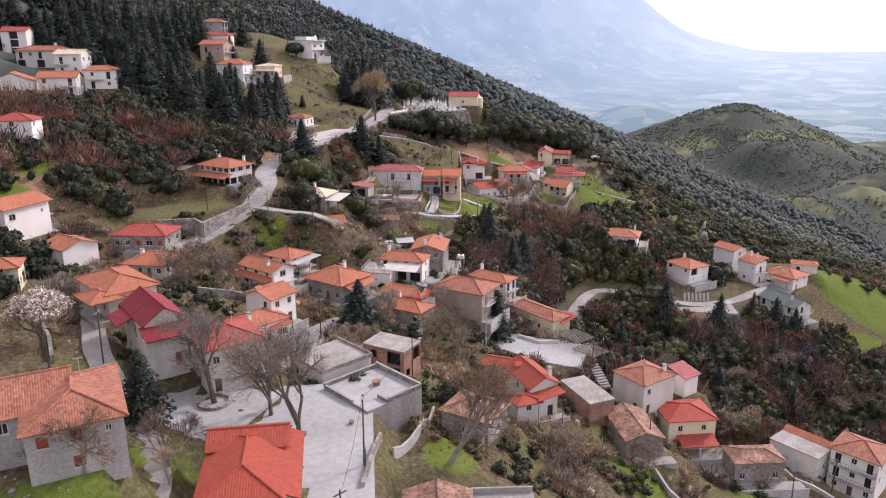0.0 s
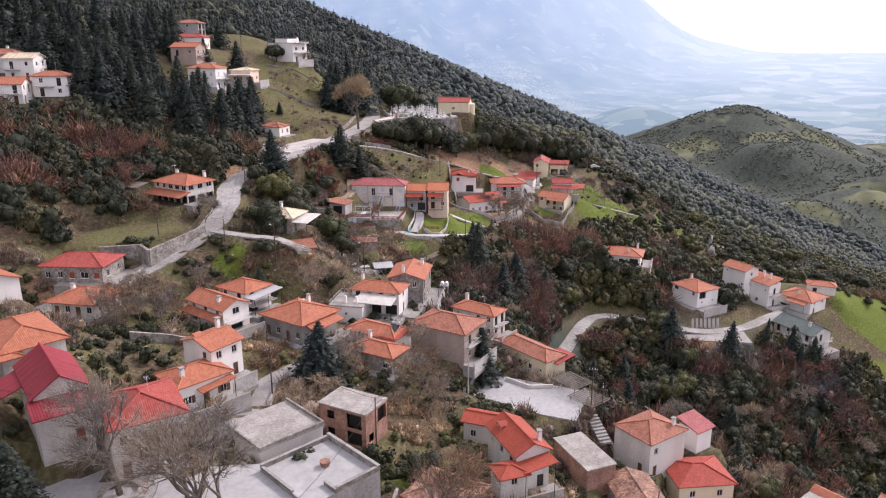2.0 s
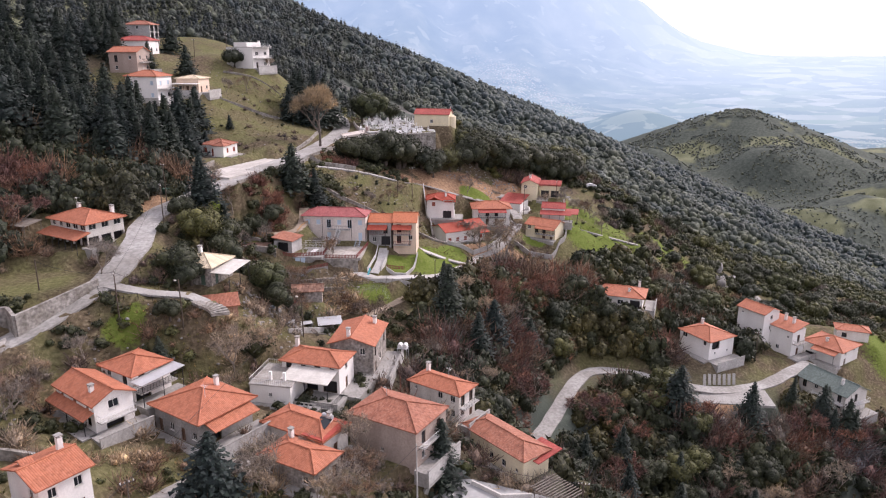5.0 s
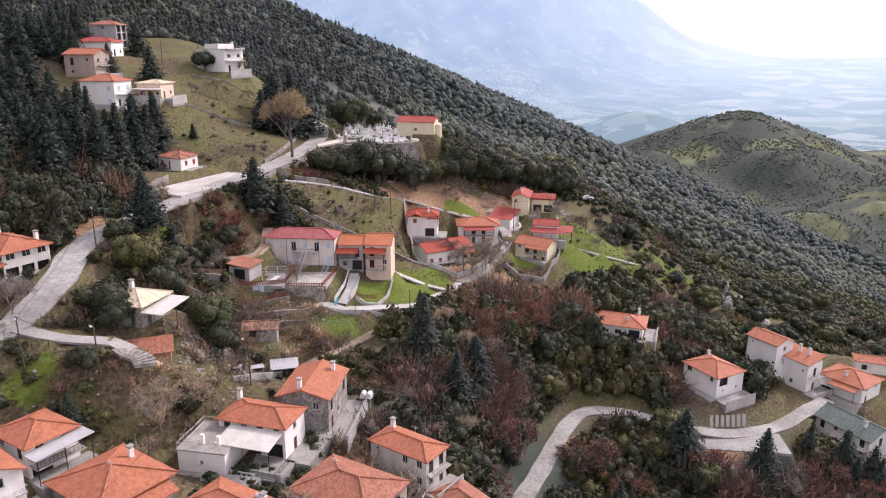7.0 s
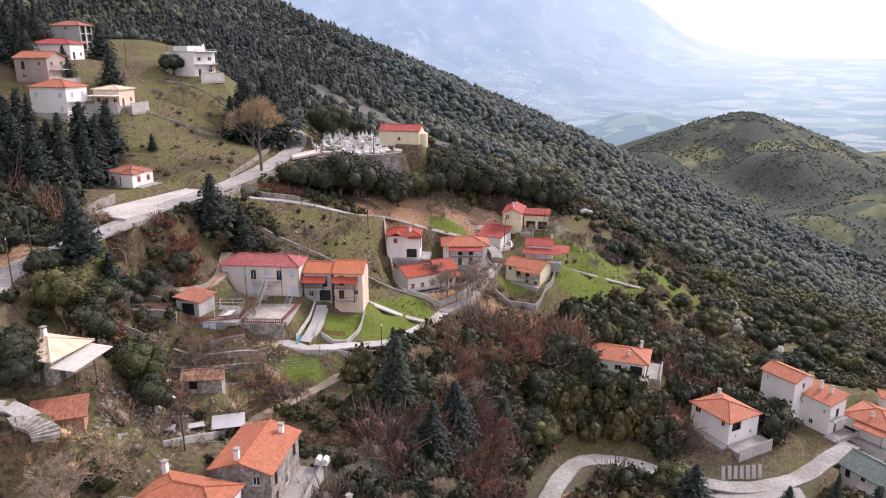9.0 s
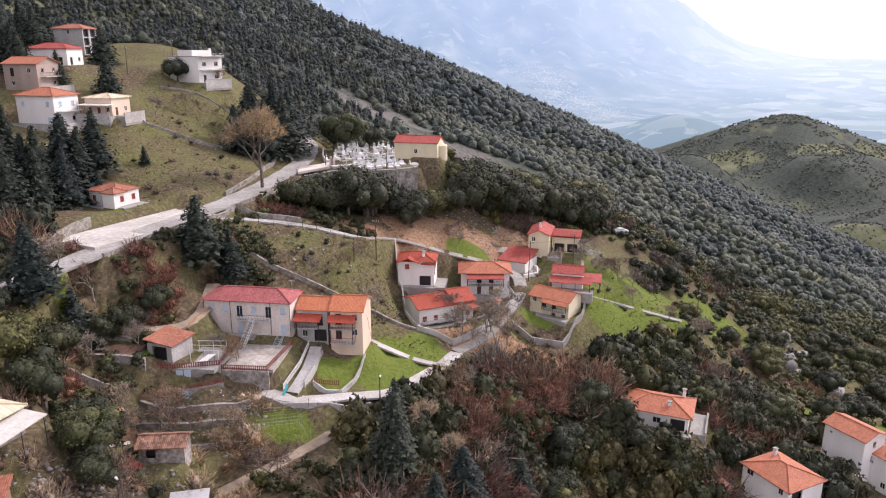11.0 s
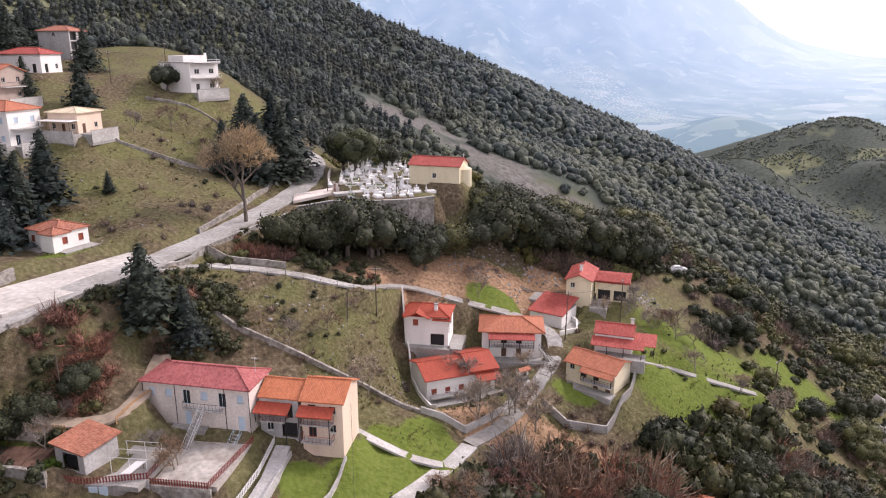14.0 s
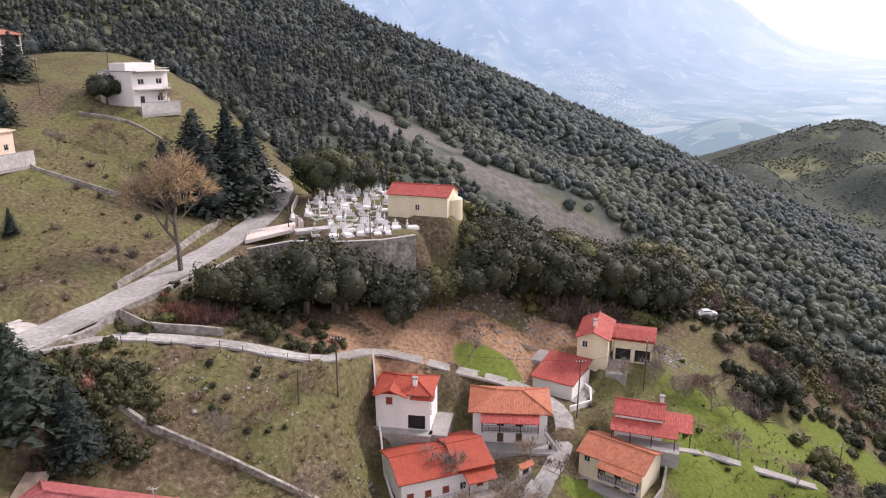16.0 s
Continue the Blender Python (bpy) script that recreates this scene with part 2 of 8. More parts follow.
# ---- building kit ----


class Bld:
    """Collects vertices, faces and metre-scaled texture coordinates for one mesh."""

    def __init__(self):
        self.v, self.f, self.uv = [], [], []

    def quad(self, *p, uv=None):
        i = len(self.v)
        self.v += [tuple(q) for q in p]
        self.f.append(tuple(range(i, i + len(p))))
        if uv is None:
            o = Vector(p[0])
            a = Vector(p[1]) - o
            nrm = a.cross(Vector(p[2]) - o)
            a.normalize()
            b = nrm.cross(a).normalized() if nrm.length > 1e-9 else a
            uv = [((Vector(q) - o).dot(a), (Vector(q) - o).dot(b)) for q in p]
        self.uv += uv

    def box(self, x0, x1, y0, y1, z0, z1):
        a, b, c, d = (x0, y0), (x1, y0), (x1, y1), (x0, y1)
        lo, hi = [(*q, z0) for q in (a, b, c, d)], [(*q, z1) for q in (a, b, c, d)]
        self.quad(*reversed(lo))
        self.quad(*hi)
        for k in range(4):
            j = (k + 1) % 4
            self.quad(lo[k], lo[j], hi[j], hi[k])

    def bar(self, p, q, r, sides=4, r2=None):
        """A rod from p to q."""
        p, q = Vector(p), Vector(q)
        r2 = r if r2 is None else r2
        ax = (q - p).normalized()
        s = ax.orthogonal().normalized()
        t = ax.cross(s)
        ring = [(math.cos(2 * math.pi * (k + .5) / sides), math.sin(2 * math.pi * (k + .5) / sides)) for k in range(sides)]
        a = [p + (s * c + t * d) * r for c, d in ring]
        b = [q + (s * c + t * d) * r2 for c, d in ring]
        for k in range(sides):
            j = (k + 1) % sides
            self.quad(a[k], a[j], b[j], b[k])
        self.quad(*reversed(a))
        self.quad(*b)

    def slab(self, pts, thick):
        """A flat plate with these upper corners, counter-clockwise from above."""
        lo = [(p[0], p[1], p[2] - thick) for p in pts]
        self.quad(*pts)
        self.quad(*reversed(lo))
        for k in range(len(pts)):
            j = (k + 1) % len(pts)
            self.quad(lo[k], lo[j], pts[j], pts[k])

    def mesh(self, name, smooth=False):
        me = bpy.data.meshes.new(name)
        me.from_pydata(self.v, [], self.f)
        lay = me.uv_layers.new(name="UVMap")
        lay.data.foreach_set("uv", np.array(self.uv, dtype=np.float32).ravel())
        if smooth:
            me.polygons.foreach_set("use_smooth", [True] * len(me.polygons))
        me.update()
        return me


def part(name, b, material, parent=None, label="", smooth=False):
    ob = new(name, b.mesh(name, smooth) if isinstance(b, Bld) else b)
    if material is not None and not ob.data.materials:
        ob.data.materials.append(material)
    ob.parent = parent
    if label:
        ob["label"] = label
    return ob


def fast_mesh(name, v, f, material, smooth=False):
    """A mesh from vertex and face arrays, all faces with the same number of corners."""
    me = bpy.data.meshes.new(name)
    v, f = np.asarray(v, dtype=np.float32), np.asarray(f, dtype=np.int32)
    k = f.shape[1]
    me.vertices.add(len(v))
    me.vertices.foreach_set("co", v.ravel())
    me.loops.add(f.size)
    me.loops.foreach_set("vertex_index", f.ravel())
    me.polygons.add(len(f))
    me.polygons.foreach_set("loop_start", np.arange(0, f.size, k, dtype=np.int32))
    if smooth:
        me.polygons.foreach_set("use_smooth", np.ones(len(f), dtype=bool))
    me.update(calc_edges=True)
    me.validate()
    me.materials.append(material)
    return me

# ---- the lie of the land ----
PADS, WAYS, PLOTS, CUT = [], [], {}, []


def pad(x, y, turn, w, d, z, give=0.0):
    """Level ground of w by d metres at height z."""
    PADS.append((x, y, math.cos(radians(turn)), math.sin(radians(turn)), w / 2 + give, d / 2 + give, z))


def plot(key, x, y, turn, w, d, z):
    """Where a building stands: centre, direction of its front, width, depth, foot."""
    PLOTS[key] = (x, y, turn, w, d, z)
    pad(x, y, turn, w, d, z, 0.6)


def way(name, width, pts):
    WAYS.append((name, width, [Vector(p) for p in pts]))
    for a, b in zip(WAYS[-1][2], WAYS[-1][2][1:]):
        n = max(1, int((b - a).length / 4))
        ang = math.degrees(math.atan2(b.y - a.y, b.x - a.x))
        for k in range(n):
            p = a.lerp(b, (k + .5) / n)
            pad(p.x, p.y, ang, (b - a).length / n + .5, width + 1.2, p.z - 0.30)


plot("A", -37.5, 66.0, 28, 9.4, 13.0, 25.8)
plot("B", -21.0, 67.5, 9, 9.0, 14.5, 18.4)
plot("C", -42.3, 98.8, -52, 11.5, 6.5, 20.8)
plot("C2", -31.8, 98.2, -58, 10.4, 9.2, 18.0)
plot("D", -52.6, 110.5, -45, 13.0, 8.8, 24.5)
plot("E", -73.8, 137.8, -35, 8.0, 8.0, 23.2)
plot("F", -65.2, 153.6, -4, 12.8, 9.0, 22.3)
plot("G", -58.8, 140.6, -10, 9.8, 9.0, 20.2)
plot("H1", -37.8, 147.6, -37, 11.4, 6.6, 15.2)
plot("H2", -34.8, 155.0, -32, 8.4, 7.4, 15.6)
plot("I", -31.3, 123.6, -35, 7.6, 6.6, 16.4)
plot("I2", -32.2, 117.2, -44, 7.4, 9.0, 15.6)
plot("J", -22.9, 149.3, -34, 11.5, 10.7, 12.6)
plot("K", -7.3, 141.3, -29, 10.1, 6.4, 9.6)
plot("K2", -8.0, 149.0, -30, 12.0, 6.6, 9.4)
plot("L", 5.4, 153.0, -30, 12.7, 9.5, 7.0)
plot("M", 12.2, 168.3, -35, 11.2, 5.9, 4.9)
plot("N", -9.2, 167.8, -16, 11.4, 7.0, 10.2)
plot("Nt", -14.9, 163.2, -11, 7.0, 7.6, 10.6)
plot("O", -3.2, 176.8, -8, 8.8, 11.2, 10.0)
plot("P", 22.4, 159.4, -51, 15.4, 6.4, 0.9)
plot("Q", -8.9, 116.4, -28, 8.2, 5.6, 9.6)
plot("S", 15.8, 118.0, -68, 10.4, 6.4, 2.2)
plot("S2", 13.9, 111.0, -71, 4.4, 4.9, 2.6)
plot("T", 40.6, 133.0, -56, 8.6, 9.6, -5.2)
plot("T2", 50.6, 138.5, -56, 5.0, 5.0, -5.6)
plot("U", 48.1, 129.3, -84, 8.8, 10.4, -11.6)
plot("V", 34.3, 116.0, -82, 11.0, 7.4, -4.4)
plot("W", 58.2, 119.2, -87, 6.2, 10.0, -13.0)
plot("X", 71.6, 127.8, -52, 9.6, 6.4, -15.8)
plot("Y", 81.0, 123.4, -46, 9.4, 9.0, -18.6)
plot("Z", 27.2, 123.6, -68, 10.2, 5.2, -1.2)
plot("B2", -0.5, 67.0, 2, 8.0, 11.0, 12.6)
plot("Y2", 50.5, 95.5, -62, 9.0, 9.0, -15.0)
plot("S0", 11.5, 126.8, -20, 7.4, 5.0, 3.0)
plot("SQ", 4.8, 97.0, -30, 8.6, 7.4, 9.4)
plot("BA", 81.0, 228.4, -62, 11.0, 9.6, -10.4)
plot("BB", 99.8, 241.4, -60, 9.2, 7.2, -12.4)
plot("BB2", 105.6, 236.8, -60, 9.0, 6.4, -13.8)
plot("BC", 117.2, 234.2, -55, 11.4, 10.4, -14.6)
plot("BC2", 126.3, 241.2, -21, 8.9, 5.2, -12.2)
plot("BD", 109.6, 217.8, -64, 14.0, 9.0, -19.2)
plot("BE", 61.0, 239.2, -20, 13.0, 9.2, -1.2)
plot("CA", -58.8, 193.8, -30, 12.4, 9.4, 29.2)
plot("CB", -32.2, 182.4, -16, 8.2, 8.0, 24.4)
plot("CB2", -27.6, 174.6, 20, 7.0, 4.6, 20.0)
plot("LA", -14.5, 230.6, -5, 16.4, 7.0, 19.6)
plot("LB", -3.3, 231.4, -4, 6.0, 6.4, 18.0)
plot("LC", 2.9, 231.2, -3, 6.3, 7.8, 16.0)
plot("SH", -24.1, 216.9, -14, 5.4, 6.2, 20.2)
plot("A2", -44.2, 65.4, 28, 13.0, 9.4, 25.8)
plot("RU", -15.4, 193.6, 8, 6.6, 4.2, 16.2)
plot("WA", 11.6, 270.4, -3, 9.0, 7.0, 15.6)
plot("WB", 27.1, 273.3, 2, 12.5, 8.8, 13.0)
plot("WC", 16.9, 262.0, -63, 9.6, 13.8, 10.4)
plot("WD", 35.6, 286.4, -26, 7.8, 8.4, 14.4)
plot("WE", 41.8, 294.0, -12, 6.0, 10.4, 16.8)
plot("WE2", 48.6, 294.6, -12, 7.4, 5.4, 16.8)
plot("WF", 43.2, 266.6, -32, 10.4, 7.4, 10.4)
plot("WG", 46.6, 272.6, -12, 7.4, 5.4, 14.6)
plot("CH", 8.9, 308.8, -11, 12.6, 7.6, 39.4)
plot("DB", -79.6, 284.6, -12, 11.6, 9.0, 49.8)
plot("DC", -68.0, 291.0, -10, 8.4, 8.0, 51.6)
plot("DA", -89.5, 296.0, -8, 10.5, 9.0, 57.6)
plot("DG", -95.5, 318.0, -6, 13.0, 8.0, 63.0)
plot("DF", -105.0, 347.0, -6, 11.0, 8.0, 65.5)
plot("DD", -60.2, 331.0, -28, 12.6, 9.0, 57.8)
plot("DE", -49.7, 253.9, -20, 7.8, 6.6, 37.0)
plot("UA", -85.6, 140.6, 70, 11.6, 8.6, 27.8)
plot("UC", -101.8, 174.4, 10, 9.5, 8.0, 42.8)
plot("UF", -109.6, 212.4, 12, 11.0, 8.0, 50.6)
plot("UD2", -118.6, 239.5, 0, 9.5, 8.0, 55.2)
plot("UB", -122.3, 211.4, 20, 12.0, 9.0, 48.4)
plot("UB2", -100.4, 219.4, 8, 9.8, 6.5, 51.9)
plot("UD", -131.0, 247.0, -2, 17.0, 8.0, 57.0)
plot("UE", -148.0, 262.0, 10, 9.0, 8.0, 60.6)
plot("UG", -74.0, 116.0, 20, 6.0, 6.0, 25.4)

way("main_road", 5.6, [(-72, 140.5, 18.6), (-62, 150.8, 20.3), (-56.3, 156.3, 22), (-51.5, 163.5, 24), (-46.6, 173.5, 27.2), (-46.3, 186, 29.8), (-48.6, 197, 31.4), (-47.6, 205, 32.8), (-43.5, 212.5, 34.1), (-39.5, 222, 35.1), (-36.6, 232, 35.7), (-33, 243.5, 36), (-30, 256, 36), (-27, 273, 36.2), (-24.2, 293, 37), (-23.6, 310, 37.8), (-25.5, 324, 38.9), (-28.5, 334, 39.6), (-35, 342.5, 40.8), (-45, 349, 42.6)])
way("lower_road", 2.8, [(-29.5, 246.5, 35.6), (-24.5, 255.7, 33.7), (-12, 260.6, 31.2), (-0.5, 265, 27.6), (6.3, 275.4, 24.4), (18.5, 279, 20.2), (27.5, 279.6, 17.8), (34.6, 276.6, 15.6), (35.4, 270, 13.6), (32.4, 261.5, 12.3), (27, 249, 11), (21.5, 241.5, 11)])
way("footpath_concrete", 2.6, [(-8.6, 214.2, 15.5), (-5, 213.4, 15.0), (-1.2, 213.8, 14.4), (4.2, 216.6, 13.7), (8.4, 218.4, 13.2), (11.6, 220.6, 12.8), (15.9, 228.6, 11.9), (18.9, 234.9, 11.1), (21.6, 241, 11)])
way("ramp", 2.0, [(-2.6, 226.6, 17.7), (-2.7, 220.7, 16.4), (-3.9, 214.6, 14.95)])
way("lawn_steps", 1.5, [(5.4, 235.6, 15.3), (8.8, 234.9, 14.1), (14.0, 234.0, 12.4), (18.2, 234.6, 11.2)])
way("dirt_track", 2.2, [(-13, 193.5, 8.2), (-9.2, 198, 8.5), (-3, 204, 9.4), (2, 209.4, 10.1), (7, 215.4, 11.2), (9.6, 219, 12.2)])
way("valley_road", 3.6, [(28, 178, -10.5), (34.3, 190.5, -11.3), (39, 200.5, -11), (44.2, 211, -10.7), (49.5, 217, -10.8), (58, 217.2, -11.3), (68, 213.8, -12.5), (79, 212.4, -13.6), (91, 215.8, -14), (101, 223, -14), (109, 228.6, -13.8)])
way("village_street", 3.4, [(-14, 143, 10.9), (-20.2, 134.8, 12.3), (-24.6, 127, 12.7), (-24, 119, 13), (-24.5, 110, 15), (-26.5, 101, 17.4)])
way("upper_street", 3.4, [(-55, 106, 24), (-49.6, 95.4, 23.4), (-43, 86, 22.2), (-35.5, 76, 20.6), (-30.5, 66, 20.2), (-29, 50, 19.6)])
way("terrace_lane", 2.6, [(-45.6, 172, 26.8), (-38, 169.8, 26.2), (-31, 170.8, 25.2), (-27.5, 169.6, 23.8)])
way("garden_lane", 2.6, [(-46, 217.2, 24.5), (-35.8, 219.8, 23.7), (-27.2, 220.6, 23.2), (-22.8, 223.6, 23.5), (-22.6, 230, 24.6), (-23.5, 236, 26)])
way("field_path", 1.6, [(49.8, 270.2, 13.2), (57.6, 275.4, 9.5), (64.9, 275.3, 7.5), (74.7, 274.9, 5)])
# yards and squares: centre, turn, size, height
YARDS = [
    ("side_yard", 34.5, 291.5, -20, 7, 5, 17.4),
    ("square", 19.5, 144.5, -22, 23, 12, 1.6), ("plaza", -19.0, 82.6, 6, 20, 30, 16.6), ("upper_plaza", -34.5, 89.5, -20, 19, 14, 17.6),
    ("parking", -38.4, 240.0, 66, 28, 11, 35.75), ("cemetery_ground", -5.5, 312, -68, 42, 17, 38.4), ("house_yard", -11.0, 221, -4, 8.6, 10.6, 18.6), ("shed_terrace", -18.4, 217.6, -4, 6.0, 8.6, 19.4), ("vegetable_bed", -32, 213.8, 4, 12.5, 5.6, 22.0), ("lower_yard", 52.5, 119.5, -84, 7, 6, -12.6),
    ("retaining_yard", 79, 209.8, -6, 22, 8, -13.9), ("walled_field", -62.5, 173, 30, 24, 14, 26.2), ("shed_yard", 7.5, 73, 0, 8, 14, 10.5),
]
for nm, yx, yy, yt, yw, yd, yz in YARDS:
    pad(yx, yy, yt, yw, yd, yz - 0.1)
pad(-62.4, 187.6, -30, 14, 5, 28.9)
# terraces below the long house
for spec in ((-19.4, 211.9, 12, 9.5, 1.4, 17.1), (-19.4, 208.9, 8, 11, 2.0, 14.9), (-18.6, 205.4, 8, 13, 2.4, 13.4), (-17.4, 201.4, 6, 13, 3.0, 11.6), (-11.4, 213.4, -2, 6.4, 1.2, 15.7), (-5.0, 208.6, 20, 8, 3.6, 12.6), (-3.2, 210.9, 12, 9, .8, 13.4)):
    pad(*spec)


def smooth(a, b, v):
    s = np.clip((v - a) / (b - a), 0, 1)
    return s * s * (3 - 2 * s)


def lie(x, y):
    """The hillside before anybody built on it."""
    X, Y = x, y - 200
    near = 12 - 0.335 * X + 12 * np.tanh(Y / 110)
    # the wooded gully below the village
    along = smooth(5, 60, x)
    near = near - 17 * np.exp(-((y - 172 + 0.28 * (x - 60)) / 30) ** 2) * along
    # the spur with the chapel
    near = near + 13 * np.exp(-((x - 2) / 34) ** 2 - ((y - 314) / 34) ** 2)
    near = near + 17 * np.exp(-((x - 66) / 42) ** 2 - ((y - 338) / 42) ** 2)
    # gully behind the spur
    near = near - 34 * np.exp(-((y - 420 - 0.25 * x) / 48) ** 2) * smooth(-90, 60, x)
    # shelves on which the houses stand
    for cx, cy, h, rx, ry in ((-72, 330, 11, 45, 50), (-80, 376, 12, 38, 30), (-35, 246, 6, 24, 32), (-18, 70, 9, 45, 38), (55, 278, 6, 26, 22), (115, 240, 7, 28, 22), (158, 248, 15, 34, 28), (6, 308, 5, 18, 18), (-72, 146, -6, 24, 18)):
        near = near + h * np.exp(-((x - cx) / rx) ** 2 - ((y - cy) / ry) ** 2)
    far = 34 - 0.40 * X + 0.03 * (y - 800)
    # spurs and gullies run down the flank, the crest is even
    fold = np.abs(np.sin(x / 105 + y / 118)) + 0.5 * np.abs(np.sin(x / 61 + y / 47 + 0.7))
    far = far + (14 * (0.95 - fold) + 4 * np.sin(x / 31 - y / 40)) * (1 - smooth(760, 900, y + 0.28 * np.maximum(x, 0)))
    z = near + (far - near) * smooth(390, 640, y)
    # steeper forest above the village
    z = z + 0.25 * np.maximum(-x - 150, 0)
    # behind the crest the land falls to the plain
    z = z - (z + 330) * smooth(960, 1420, y + 0.28 * np.maximum(x, 0))
    floor = -330 + 6 * np.sin(x / 210) * np.sin(y / 260)
    z = floor + np.logaddexp(0, (z - floor) / 25) * 25
    # the cone-shaped hill on the way to the plain, and the wooded shoulders before it
    r = np.hypot(x - 931, (y - 2300) * 0.9) * (1 + 0.10 * np.sin(5 * np.arctan2(y - 2300, x - 931)) + 0.05 * np.sin(11 * np.arctan2(y - 2300, x - 931)))
    z = z + np.logaddexp(0, (184 - 0.47 * (np.sqrt(r * r + 70 ** 2) - 70)) / 12) * 12
    for cx, cy, h, rx, ry in ((690, 1260, 120, 190, 150), (980, 1500, 105, 210, 170), (1330, 1750, 85, 260, 190), (900, 1880, 60, 180, 130), (520, 1900, 110, 150, 160), (1250, 1300, 110, 240, 160)):
        z = z + h * np.exp(-((x - cx) / rx) ** 2 - ((y - cy) / ry) ** 2) * (1 + 0.16 * np.sin(x / 37 + y / 53))
    return z


def height(x, y):
    """The ground as it lies: the hillside, cut and filled for houses, roads and yards."""
    x, y = np.atleast_1d(np.asarray(x, float)), np.atleast_1d(np.asarray(y, float))
    base = lie(x, y)
    out = base.copy()
    near = (x > -230) & (x < 210) & (y > 0) & (y < 440)
    if near.any():
        if len(CUT) != len(PADS):
            CUT[:] = [(*p, p[6] - lie(np.array([p[0]]), np.array([p[1]]))[0]) for p in PADS]
        cx, cy, c, s, hw, hd, z, r = np.array(CUT).T[:, None, :]
        where = np.flatnonzero(near)
        for k in range(0, len(where), 4000):
            i = where[k:k + 4000]
            px, py, pz = x[i, None], y[i, None], base[i, None]
            u, v = (px - cx) * c + (py - cy) * s, (py - cy) * c - (px - cx) * s
            d = np.hypot(np.maximum(np.abs(u) - hw, 0), np.maximum(np.abs(v) - hd, 0))
            w = (np.maximum(30 - d, 0) / (30 * d + 0.25)) ** 2
            # on the pad itself the height is the pad's, beyond it the hillside's own fall is kept
            inside = np.exp(-(d / 2.0) ** 2)
            top = (w * ((z - pz) * inside + r * (1 - inside))).sum(1)
            out[i] = base[i] + top / (w.sum(1) + 1 / 16.0 ** 2)
    return out


def ht(x, y):
    return float(height(x, y)[0])


def spread(lo, fine0, fine1, hi, step, grow):
    c = list(np.arange(fine0, fine1 + .01, step))
    s = step
    while c[-1] < hi:
        s = min(s * grow, 34)
        c.append(c[-1] + s)
    s = step
    while c[0] > lo:
        s = min(s * grow, 60)
        c.insert(0, c[0] - s)
    return np.array(c)


gx, gy = spread(-2600, -150, 150, 3600, 1.5, 1.075), spread(-600, 48, 345, 4800, 1.5, 1.06)
GX, GY = np.meshgrid(gx, gy)
GZ = height(GX.ravel(), GY.ravel())
rel = np.array([noise.noise(Vector((a * .21, b * .21, 0))) * .28 + noise.noise(Vector((a * .05, b * .05, 3))) * .6 for a, b in zip(GX.ravel(), GY.ravel())])
# the open ground is uneven, the levelled ground is not
flat = np.ones(GX.size)
for cx, cy, c, s, hw, hd, z in PADS:
    u, v = (GX.ravel() - cx) * c + (GY.ravel() - cy) * s, -(GX.ravel() - cx) * s + (GY.ravel() - cy) * c
    d = np.hypot(np.maximum(np.abs(u) - hw, 0), np.maximum(np.abs(v) - hd, 0))
    flat = np.minimum(flat, np.clip((d - .8) / 4, 0, 1))
GZ = GZ + rel * flat
nx, ny = len(gx), len(gy)
idx = np.arange(nx * ny).reshape(ny, nx)
gf = np.stack([idx[:-1, :-1], idx[:-1, 1:], idx[1:, 1:], idx[1:, :-1]], -1).reshape(-1, 4)


def blob(x, y, cx, cy, rx, ry, turn=0, edge=0.35):
    c, s = math.cos(radians(turn)), math.sin(radians(turn))
    u, v = ((x - cx) * c + (y - cy) * s) / rx, (-(x - cx) * s + (y - cy) * c) / ry
    return 1 - smooth(1 - edge, 1 + edge, np.hypot(u, v))


fx, fy = GX.ravel(), GY.ravel()
lawn = np.zeros(len(fx))
LAWNS = ((10.5, 227, 6.5, 8, 0, .15), (1.5, 222, 3.5, 4.5, 0, .3), (-33, 214, 8, 2.5, 0, .3), (-4.4, 208.8, 5.5, 2.6, 18, .4), (16, 238, 5, 7, 20, .3), (64, 270, 17, 12, -10, .5), (80, 291, 12, 7, -10, .5), (66, 288, 15, 8, 0, .6), (24, 283, 7, 4.5, 0, .3), (150, 236, 24, 16, 0, .4), (138, 212, 14, 8, 0, .5), (-46, 249, 5, 2.5, 60, .4), (-32, 72, 4, 4, 0, .3),
          (3, 108, 5, 9, -20, .5), (1, 87, 4, 6, 0, .4), (-40, 164, 4, 2.5, 40, .5), (-92, 148, 7, 10, 0, .4), (-100, 166, 9, 6, 0, .5), (40, 262, 6, 3, 10, .4), (-36, 58, 7, 3, 20, .4), (33, 106, 5, 7, 0, .6), (56, 110, 5, 3, 0, .5), (-95, 165, 5, 6, 0, .6), (10.5, 236, 5, 4, 0, .3), (118, 262, 20, 8, -10, .6), (92, 300, 12, 7, -20, .6))
for a in LAWNS:
    lawn = np.maximum(lawn, blob(fx, fy, *a))
bare = np.zeros(len(fx))
for a in ((21, 287.5, 22, 6.5, 16, .4), (2, 274.5, 14, 4, 16, .4), (36, 297, 7, 6, 0, .4), (62, 204, 22, 5, 0, .5), (-40, 152, 8, 5, 50, .6), (-18, 127, 7, 5, 0, .6), (-60, 208, 14, 6, 0, .6), (-98, 156, 10, 14, 0, .6), (-26, 203, 6, 3, 20, .3), (34, 246, 20, 7, -10, .5), (-70, 150, 5, 4, 0, .6)):
    bare = np.maximum(bare, blob(fx, fy, *a))


